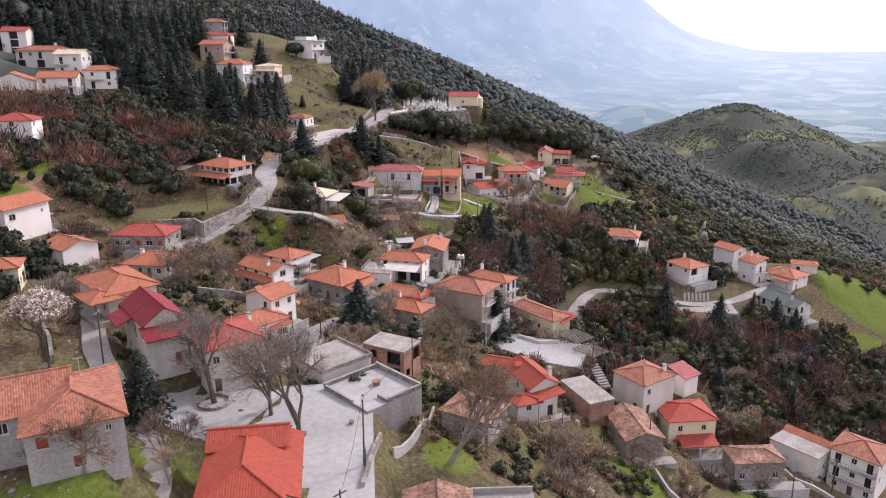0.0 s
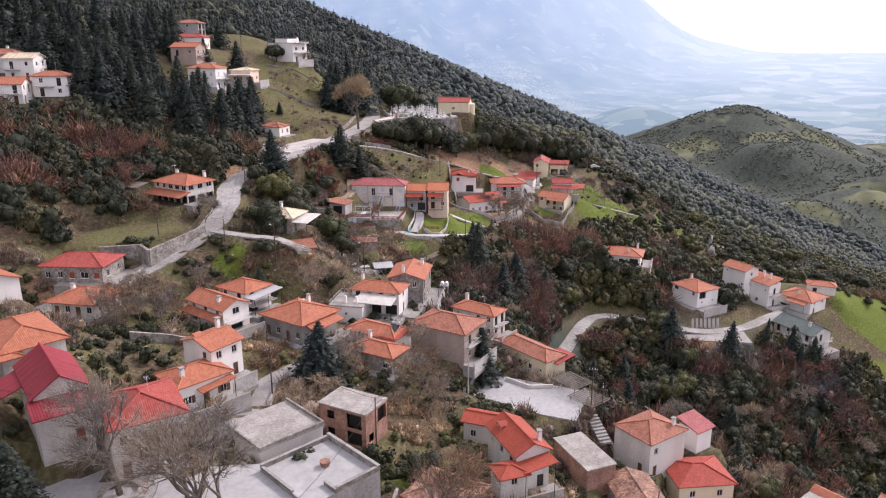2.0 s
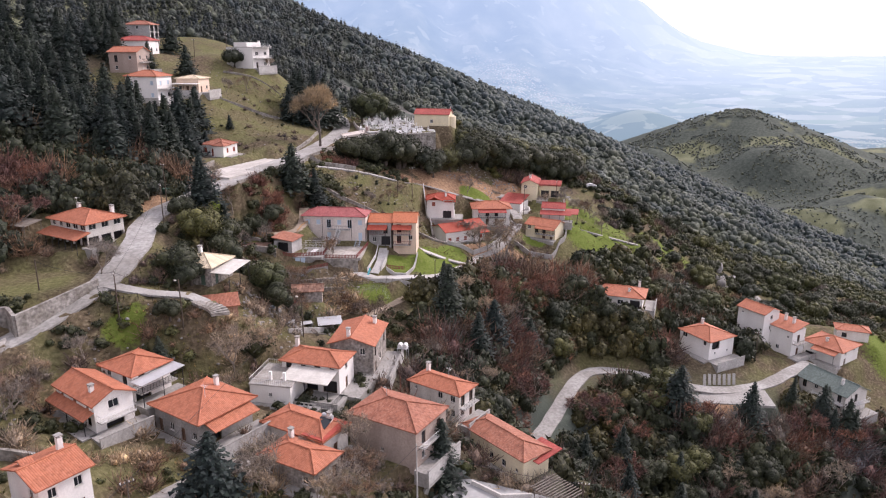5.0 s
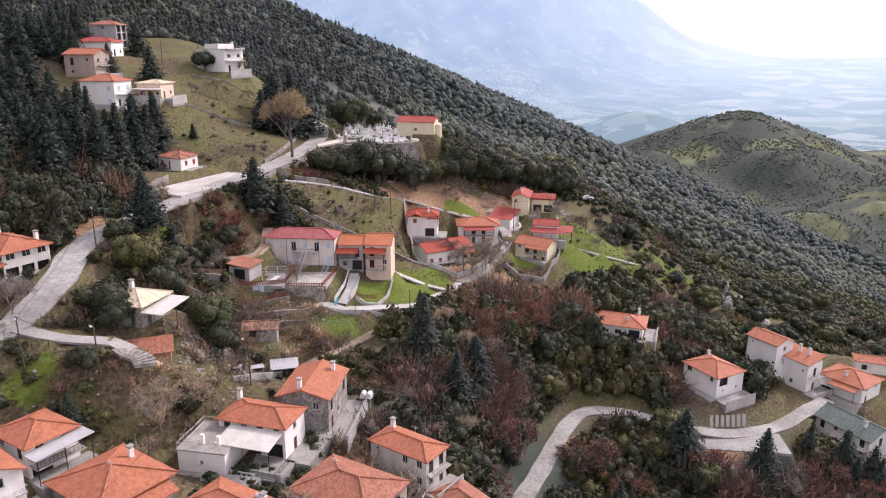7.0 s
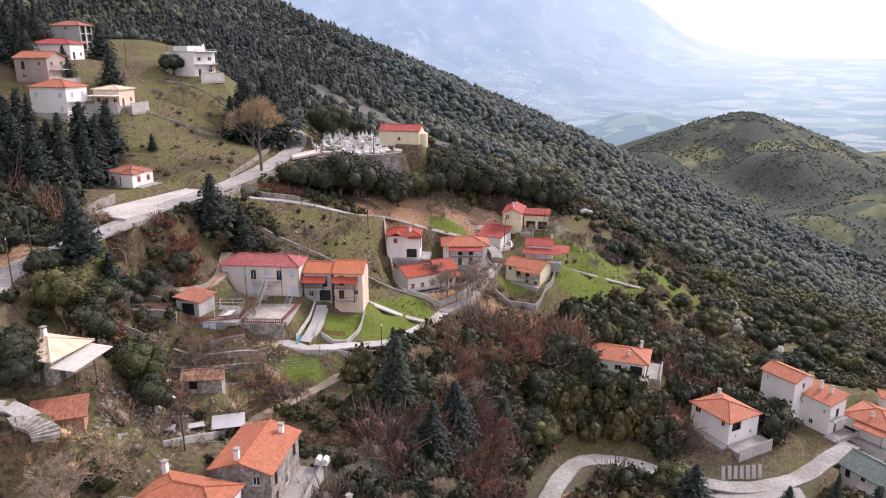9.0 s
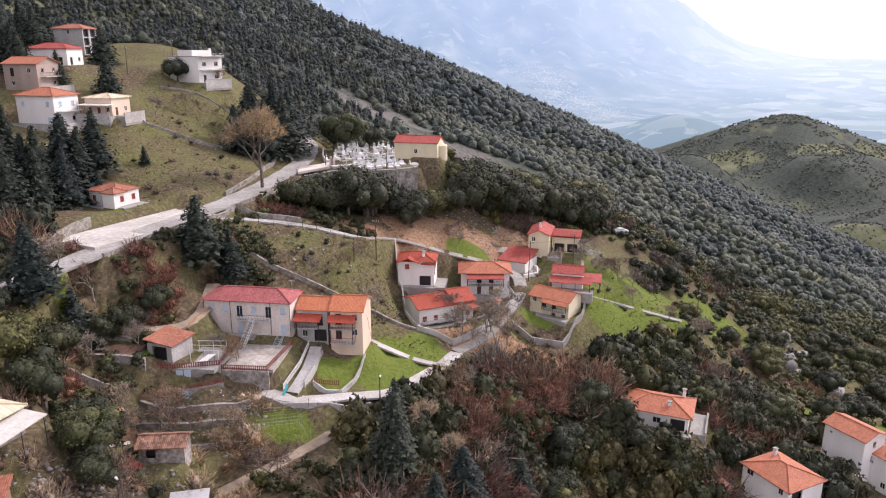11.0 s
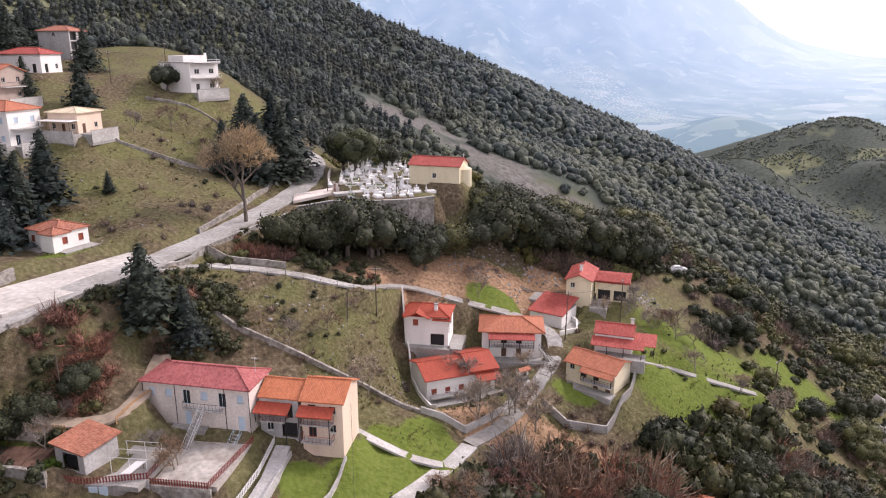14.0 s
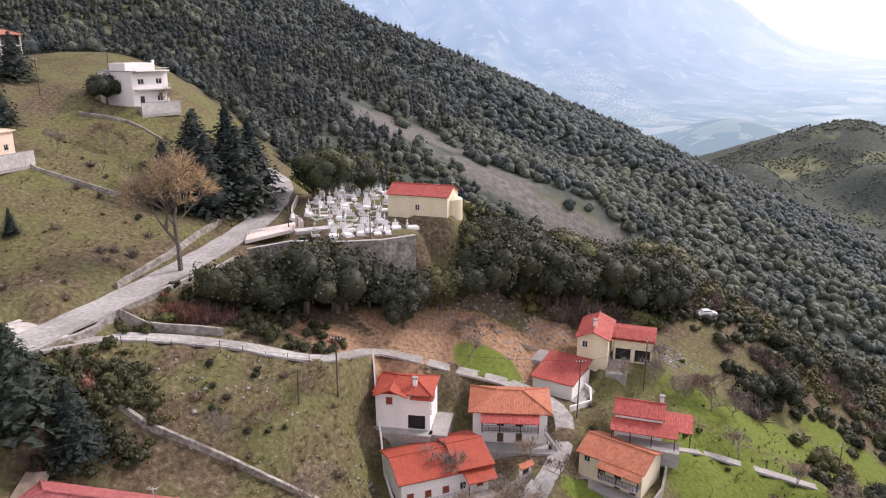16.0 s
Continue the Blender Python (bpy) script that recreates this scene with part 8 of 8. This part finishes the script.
rocks("field_stones", "pale limestone stones scattered on the grass", (zone(130, -3, 254, 18, 10), zone(130, -48, 300, 24, 44), zone(70, 64, 290, 18, 14), zone(60, -60, 150, 50, 40), zone(50, -40, 163, 10, 6)), .12, .5)
rocks("rubble", "heaps of pale rubble and broken stone", (zone(260, -21, 179, 7, 6, 0, 0), zone(240, -16, 188, 8, 6, 0, .1), zone(110, -16, 206, 9, 6, 0, .1), zone(120, 60, 203, 14, 5, 0, .2), zone(70, 53, 298, 4, 4, 0, .1), zone(50, -5, 134, 7, 5, 0, .2), zone(40, 2, 141, 4, 5, 0, .2), zone(40, 34, 297, 5, 3, 0, .2), zone(120, -42, 58, 9, 5, 0, .2)), .15, .62)
for x, y, s_ in ((113.5, 309, 4.2), (116.5, 305, 3), (109, 291, 3.6), (117.4, 286, 3.4), (111, 299, 2.4), (-30, 376, 4), (-22, 384, 5), (-8, 362, 3), (88, 262, 2.6)):
    v = ICO2[0] * rng.uniform(.55, 1.25, (len(ICO2[0]), 1)) * (1 + .3 * np.sign(np.sin(ICO2[0][:, :1] * 5 + x))) * s_ * np.array([.8, .65, .7])
    ob = tagged(new("rock_outcrop", fast_mesh("rock_outcrop", v, ICO2[1], M_ROCK)), "pale limestone outcrop among the scrub", "rock", "limestone outcrops")
    ob.location = (x, y, ht(x, y) - .3)
TUFT = []
for _ in range(5):
    a = rng.uniform(0, 6.28, 9)
    base = np.stack([np.cos(a) * .10, np.sin(a) * .10, np.zeros(9)], 1)
    tip = np.stack([np.cos(a) * .42, np.sin(a) * .42, rng.uniform(.3, .6, 9)], 1)
    side = np.stack([-np.sin(a), np.cos(a), np.zeros(9)], 1) * .07
    TUFT.append((np.stack([base - side, base + side, tip + side * .3, tip - side * .3], 1).reshape(-1, 3), np.arange(36).reshape(-1, 4)))
x, y = both(zone(1300, -2, 256, 26, 12, 0, .2), zone(1700, -48, 298, 26, 50, 0, .2), zone(700, 62, 272, 26, 22, 0, .2), zone(2400, -30, 140, 55, 60, 0, .2), zone(900, 15, 122, 40, 40, 0, .2), zone(900, -35, 170, 16, 12, 0, .2), zone(900, 20, 246, 24, 10, 0, .2))
k_ = rng.random(len(x)) < .62
scatter("dry_tufts", "tufts of dry yellow grass", TUFT, leafy("dry_grass", (.24, .19, .10), .4, .9), x[k_], y[k_], rng.uniform(.35, .95, k_.sum()), .05, (.6, 1.1), "grass")
scatter("green_tufts", "tufts of olive green weeds", TUFT, leafy("weeds", (.11, .12, .045), .4, .9), x[~k_], y[~k_], rng.uniform(.35, 1.0, (~k_).sum()), .05, (.5, 1.0), "grass")

# ---- second roofs and porches ----
roof_on(house_of("B"), "gx", 9.0, 5.4, 4.75, 1.25, ROOF["vivid"], ROOF["vivid"], 0, 4.6, name="rear_roof")
roof_on(house_of("B"), "shedr", 1.9, 13.0, 3.55, .75, ROOF["vivid"], None, 5.0, .4, name="side_roof")
roof_on(house_of("WC"), "gy", 9.8, 5.6, 4.45, 1.5, ROOF["vivid"], ROOF["vivid"], 0, 4.3, name="raised_roof")
roof_on(house_of("WC"), "shedr", 2.2, 4.4, 3.3, .6, ROOF["vivid"], None, 5.6, 4.6, name="porch_roof")
roof_on(house_of("WA"), "gy", 5.2, 4.4, 5.75, 1.0, ROOF["vivid"], ROOF["vivid"], -1.7, -2.0, name="front_roof")
roof_on(house_of("U"), "shedr", 3.2, 7.4, 2.7, .9, ROOF["red"], None, 5.6, .6, name="porch_roof")
for py_ in (-2.9, .6, 4.1):
    b = Bld()
    b.box(6.75, 7.0, py_ - .12, py_ + .12, -1.2, 2.6)
    part("porch_post", b, WALL["white"], house_of("U"), "square white porch post")
roof_on(house_of("X"), "gx", 9.8, 3.0, 4.45, .8, ROOF["orange"], None, 0, 3.4, name="tiled_strip")
roof_on(house_of("C"), "shedr", 3.4, 6.4, 5.9, 1.0, ROOF["crimson"], None, 6.8, -.4, name="porch_roof")
roof_on(house_of("C"), "shed", 5.4, 2.4, 6.2, .9, ROOF["crimson"], None, -2.0, -4.2, name="porch_roof")
roof_on(house_of("D"), "hip", 7.0, 5.6, 3.6, 1.0, ROOF["orange"], ROOF["orange"], 4.0, -4.2, name="wing_roof")
roof_on(house_of("J"), "shedr", 2.4, 8.0, 3.1, .7, ROOF["orange"], None, 6.4, 0, name="side_roof")
roof_on(house_of("DE"), "hip", 3.8, 3.6, 3.1, .9, ROOF["salmon"], ROOF["salmon"], 2.6, -2.6, name="front_roof")
b = Bld()
b.box(1.0, 4.2, -4.1, -2.6, -1.2, 3.1)
part("front_wing", b, WALL["white"], house_of("DE"))
roof_on(house_of("WE"), "gx", 8.4, 4.4, 4.6, 1.1, ROOF["brick"], None, 6.0, 1.4, name="wing_roof")

# aerials and flues that stand on the roofs
for key, ax, ay, az, hh in (("A", 1.0, 2.0, 6.6, 2.2), ("C2", 0, 1, 8.0, 1.8), ("J", 2, -1, 5.4, 2.0), ("L", -2, 0, 7.4, 2.0), ("M", 1, .5, 6.2, 1.8), ("T", -1, 0, 8.0, 2.0), ("WB", 2, 1, 6.4, 1.6), ("LA", 7.0, 1.0, 7.0, 2.0), ("BC", 1, 1, 5.6, 1.8), ("CA", -4, 1, 5.5, 2.2), ("UB2", 1, 0, 6.8, 2), ("DB", -2, 1, 8.4, 2)):
    b = Bld()
    b.bar((ax, ay, az - 1.2), (ax, ay, az + hh), .035)
    mast = part("aerial", b, M_ZINC, house_of(key), "thin metal television aerial")
    c = Bld()
    c.bar((ax - .5, ay, az + hh - .1), (ax + .5, ay, az + hh - .1), .02)
    for k in range(5):
        c.bar((ax - .45 + k * .22, ay - .3, az + hh - .1), (ax - .45 + k * .22, ay + .3, az + hh - .1), .015)
    part("aerial_rods", c, M_ZINC, mast)

# ---- yard of the long house ----
bed = tagged(new("vegetable_bed"), "dug brown soil bed with green rows and a stone edge", "garden bed")
bed.matrix_world = pose(-32, 213.8, 22.0, 0, 0, 4)
M_SOIL = plain("dug_soil", (0.15, 0.085, 0.06), .95, .35, 5.0, .8, .8)
for k in range(4):
    b = Bld()
    b.box(-3.4 + k * 2.0, -1.6 + k * 2.0, -2.2, 2.2, -.4, .18)
    part("soil_ridge", b, M_SOIL, bed)
x, y = both(zone(260, -26.9, 214.2, 1.1, 2.4, 0, -9), zone(200, -32, 217.2, 6, .5, 4, -9))
scatter("garden_greens", "bright green vegetables in the garden bed", TUFT, leafy("vegetable_leaves", (.10, .17, .03), .4, .7), x, y, rng.uniform(.5, .9, len(x)), .0, (.5, .9), "plants")
b = Bld()
b.slab([(-18.6, 214.4, 20.3), (-17.4, 214.6, 20.3), (-16.9, 217.4, 20.3), (-18.1, 217.2, 20.3)], .08)
tb = tagged(part("yard_table", b, M_RAIL), "white sheet laid over a yard table", "table")
for px, py in ((-18.3, 214.8), (-17.4, 214.9), (-17.1, 217.1), (-17.9, 217.0)):
    b = Bld()
    b.bar((px, py, 19.3), (px, py, 20.22), .05)
    part("leg", b, M_TIMBER, tb)
arbour = tagged(new("arbour"), "bare metal pole arbour in the yard", "arbour")
for px in (-20.4, -18.0, -15.8):
    for py in (215.6, 219.4):
        b = Bld()
        b.bar((px, py, 19.2), (px, py, 21.7), .05)
        part("post", b, M_RAIL, arbour)
for py in (215.6, 217.5, 219.4):
    b = Bld()
    b.bar((-20.6, py, 21.7), (-15.6, py, 21.7), .04)
    part("crossbar", b, M_RAIL, arbour)
rocks("yard_rubble", "heap of broken stone and scrap in the yard", (zone(70, -10.8, 224.2, 1.8, 1.0, 0, -9), zone(60, -13.6, 224.4, 1.4, .8, 0, -9)), .12, .42)
rocks("terrace_rubble", "grey rubble tumbled over the old terraces", (zone(420, -17, 206.4, 10, 5.5, 8, -9), zone(120, -9.5, 209, 3, 3, 0, -9)), .15, .55, M_RUBBLE)
b = Bld()
b.quad((-5.7, 212.6, 14.2), (-5.2, 212.5, 14.2), (-4.6, 215.2, 16.1), (-5.0, 215.4, 16.3))
b.quad((-5.0, 215.42, 16.3), (-4.6, 215.22, 16.1), (-5.2, 212.52, 14.2), (-5.7, 212.62, 14.2))
tagged(part("blue_tarpaulin", b, plain("blue_tarp", (.05, .35, .40), .5, .15)), "turquoise tarpaulin hanging on the ramp rail", "tarpaulin")
for k, (x, y, h) in enumerate(((-13.9, 218.4, 4.5), (-39.5, 214.0, 7.5), (-30.5, 219.0, 5.5), (-17.2, 221.4, 4), (-21, 205.6, 4.5), (-18, 207.6, 4), (-14, 206, 4.5), (-24, 203.6, 4.5), (-20.5, 201.5, 4), (-12.5, 203, 4), (28.4, 251.4, 8.5), (34.5, 262, 5), (30.4, 266, 4.5), (24, 262.5, 3.5), (21, 286.6, 6), (53, 291, 6), (56, 286, 5.5), (60, 291, 5), (46, 288, 5))):
    plant(FRUIT[k % 3], x, y, h / 6, "leafless trees among the houses", wide=1.25)

# wooden stakes of a small vineyard on the terrace
stake = Bld()
stake.bar((0, 0, -.3), (0, 0, 1.25), .04)
stake_mesh = stake.mesh("stake")
stake_mesh.materials.append(M_TIMBER)
for row in range(4):
    vine = tagged(new("vine_row"), "row of grey stakes and wires with bare vines", "vines", "vine rows on the terrace")
    ends = []
    for k in range(7):
        x, y = -8.2 + k * 1.35 + row * .25, 206.8 + row * 1.15 + k * .35
        ends.append(Vector((x, y, ht(x, y))))
        ob = new("stake", stake_mesh)
        ob.parent, ob.location = vine, ends[-1]
    b = Bld()
    for p, q in zip(ends, ends[1:]):
        for up in (.6, 1.1):
            b.bar(p + Vector((0, 0, up)), q + Vector((0, 0, up)), .012, 3)
    part("wire", b, M_ZINC, vine)

# gate hood beside the lane
hood = tagged(new("gate_hood"), "small tiled hood over a white garden gate", "gate")
hood.matrix_world = pose(29.6, 262.0, ht(29.6, 262.0), 0, 0, 40)
for px in (-.8, .8):
    b = Bld()
    b.box(px - .18, px + .18, -.18, .18, -.5, 2.1)
    part("gatepost", b, WALL["white"], hood)
roof_on(hood, "gx", 2.5, 1.3, 2.1, .45, ROOF["orange"], None)
b = Bld()
b.box(-.6, .6, -.03, .03, .05, 1.3)
part("gate_leaf", b, M_IRON, hood)

# stone heaps and old timber behind the white houses
rocks("earth_bank_stones", "pale stones on the ochre earth bank", (zone(80, 24, 289, 12, 3.5, 8, .2), zone(90, 56, 300, 6, 6, 0, .2), zone(160, 30, 300, 22, 5, 10, .2)), .15, .7)
b = Bld()
for k in range(6):
    b.bar((24 + .2 * k, 291.5 + .15 * k, ht(26, 291.6) + .15 + .1 * (k % 2)), (30.5 + .25 * k, 292.6 + .12 * k, ht(30, 292.6) + .15 + .1 * (k % 2)), .09, 5)
tagged(part("timber_pile", b, M_TIMBER), "pile of old grey timber on the bank", "timber pile")

# ---- paved aprons with low parapets round the houses ----


def apron(key, side, deep, u0=-.5, u1=.5, wall=0.0, material=M_CONC):
    """A paved strip along one side of a house; u0 and u1 are shares of that side's length."""
    m_, w_, d_ = placed(key)
    w2, d2 = w_ / 2 - .35, d_ / 2 - .35
    if side == "front":
        x0, x1, y0, y1 = u0 * w_, u1 * w_, -d2 - deep, -d2 + .1
    elif side == "back":
        x0, x1, y0, y1 = u0 * w_, u1 * w_, d2 - .1, d2 + deep
    elif side == "right":
        x0, x1, y0, y1 = w2 - .1, w2 + deep, u0 * d_, u1 * d_
    else:
        x0, x1, y0, y1 = -w2 - deep, -w2 + .1, u0 * d_, u1 * d_
    b = Bld()
    b.box(x0, x1, y0, y1, -2.2, .12)
    ob = tagged(part("paved_yard", b, material), "grey concrete paved yard beside the house", "pavement", kind="structure")
    ob.matrix_world = m_
    if wall:
        edge = {"front": (x0, x1, y0 - .02, y0 + .2), "back": (x0, x1, y1 - .2, y1 + .02), "right": (x1 - .2, x1 + .02, y0, y1), "left": (x0 - .02, x0 + .2, y0, y1)}[side]
        c = Bld()
        c.box(*edge, -1.6, wall)
        w_ob = tagged(part("yard_wall", c, M_WHITECONC), "low pale concrete wall at the yard's edge", "wall")
        w_ob.matrix_world = m_
        k = Bld()
        k.box(edge[0] - .05, edge[1] + .05, edge[2] - .05, edge[3] + .05, wall, wall + .08)
        part("coping", k, M_CONC, w_ob)


for spec in (("G", "front", 2.4, -.4, .5), ("H1", "right", 3.0, -.6, .6, .8), ("H1", "front", 2.2), ("H2", "right", 3.6, -.5, .6), ("J", "right", 3.0, -.5, .5, .8), ("J", "front", 1.6), ("I", "right", 2.6, -.6, .5, .7), ("I2", "right", 2.8, -.5, .6, .8), ("I2", "front", 2.0, -.5, .6), ("K", "front", 2.0, -.4, .6), ("K2", "right", 2.6, -.5, .5), ("L", "right", 2.4, -.5, .5, .7), ("M", "right", 2.4, -.5, .6, .8), ("N", "front", 4.4, -.3, .6, .6), ("N", "right", 3.6, -.5, .8), ("Nt", "front", 2.2, -.5, 1.2), ("O", "right", 3.2, -.6, .5, .7), ("P", "front", 2.0, -.5, .4), ("E", "front", 2.8, -.5, .4), ("F", "right", 3.4, -.5, .5, .6), ("F", "front", 2.0, -.2, .5), ("D", "front", 2.2), ("S", "right", 2.6, -.5, .6, .8), ("T", "front", 2.4, -.4, .5, .7), ("U", "right", 4.4, -.6, .6, .5), ("V", "right", 2.2, -.5, .7), ("W", "right", 3.2, -.6, .8, .6), ("X", "front", 3.4, -.6, .6, .7), ("Y", "front", 3.2, -.6, .6, .8), ("BA", "right", 3.4, -.5, .5, .8), ("BA", "front", 2.0, -.3, .5), ("BB2", "right", 3.0, -.6, .6, .8), ("BC", "front", 2.8, -.5, .5, .8), ("BD", "right", 3.0, -.5, .5), ("BD", "front", 2.0, -.4, .6, .6), ("BE", "front", 2.6, -.5, .5, .7), ("BE", "right", 2.8, -.4, .5, .7), ("WA", "right", 2.6, -.6, .4), ("WA", "front", 1.6), ("WB", "front", 2.6, -.4, .5), ("WB", "right", 1.8, -.6, .5), ("WC", "right", 2.6, -.5, .5), ("WF", "front", 2.2, -.4, .5), ("WG", "front", 3.0, -.4, .8), ("WE", "right", 3.4, -.6, .2), ("WD", "right", 2.0, -.5, .5), ("DB", "right", 3.2, -.5, .6, .9), ("DB", "front", 2.4, -.5, .6, .8), ("DC", "front", 3.0, -.5, .6, .9), ("DC", "right", 3.6, -.5, .5, .9), ("DA", "right", 3.4, -.5, .5, .9), ("DD", "right", 3.0, -.5, .6, .9), ("DE", "right", 2.4, -.5, .5), ("DE", "front", 2.0, -.5, .2), ("CA", "right", 3.0, -.6, .5), ("UA", "right", 2.6, -.5, .5, .8), ("UC", "front", 2.6, -.6, .6, .8), ("UB", "front", 3.0, -.5, .5, .9), ("LA", "front", 1.4, -.5, .1)):
    apron(*spec)
x, y = both(zone(240, -20, 130, 40, 40, 0, .2), zone(160, 10, 160, 26, 20, 0, .2), zone(120, 20, 108, 26, 18, 0, .2), zone(120, -52, 120, 18, 26, 0, .2))
scatter("loose_stones", "loose grey stones and broken tiles between the houses", RK, M_RUBBLE, x, y, rng.uniform(.12, .4, len(x)), .1, (.6, 1.1), "rocks")
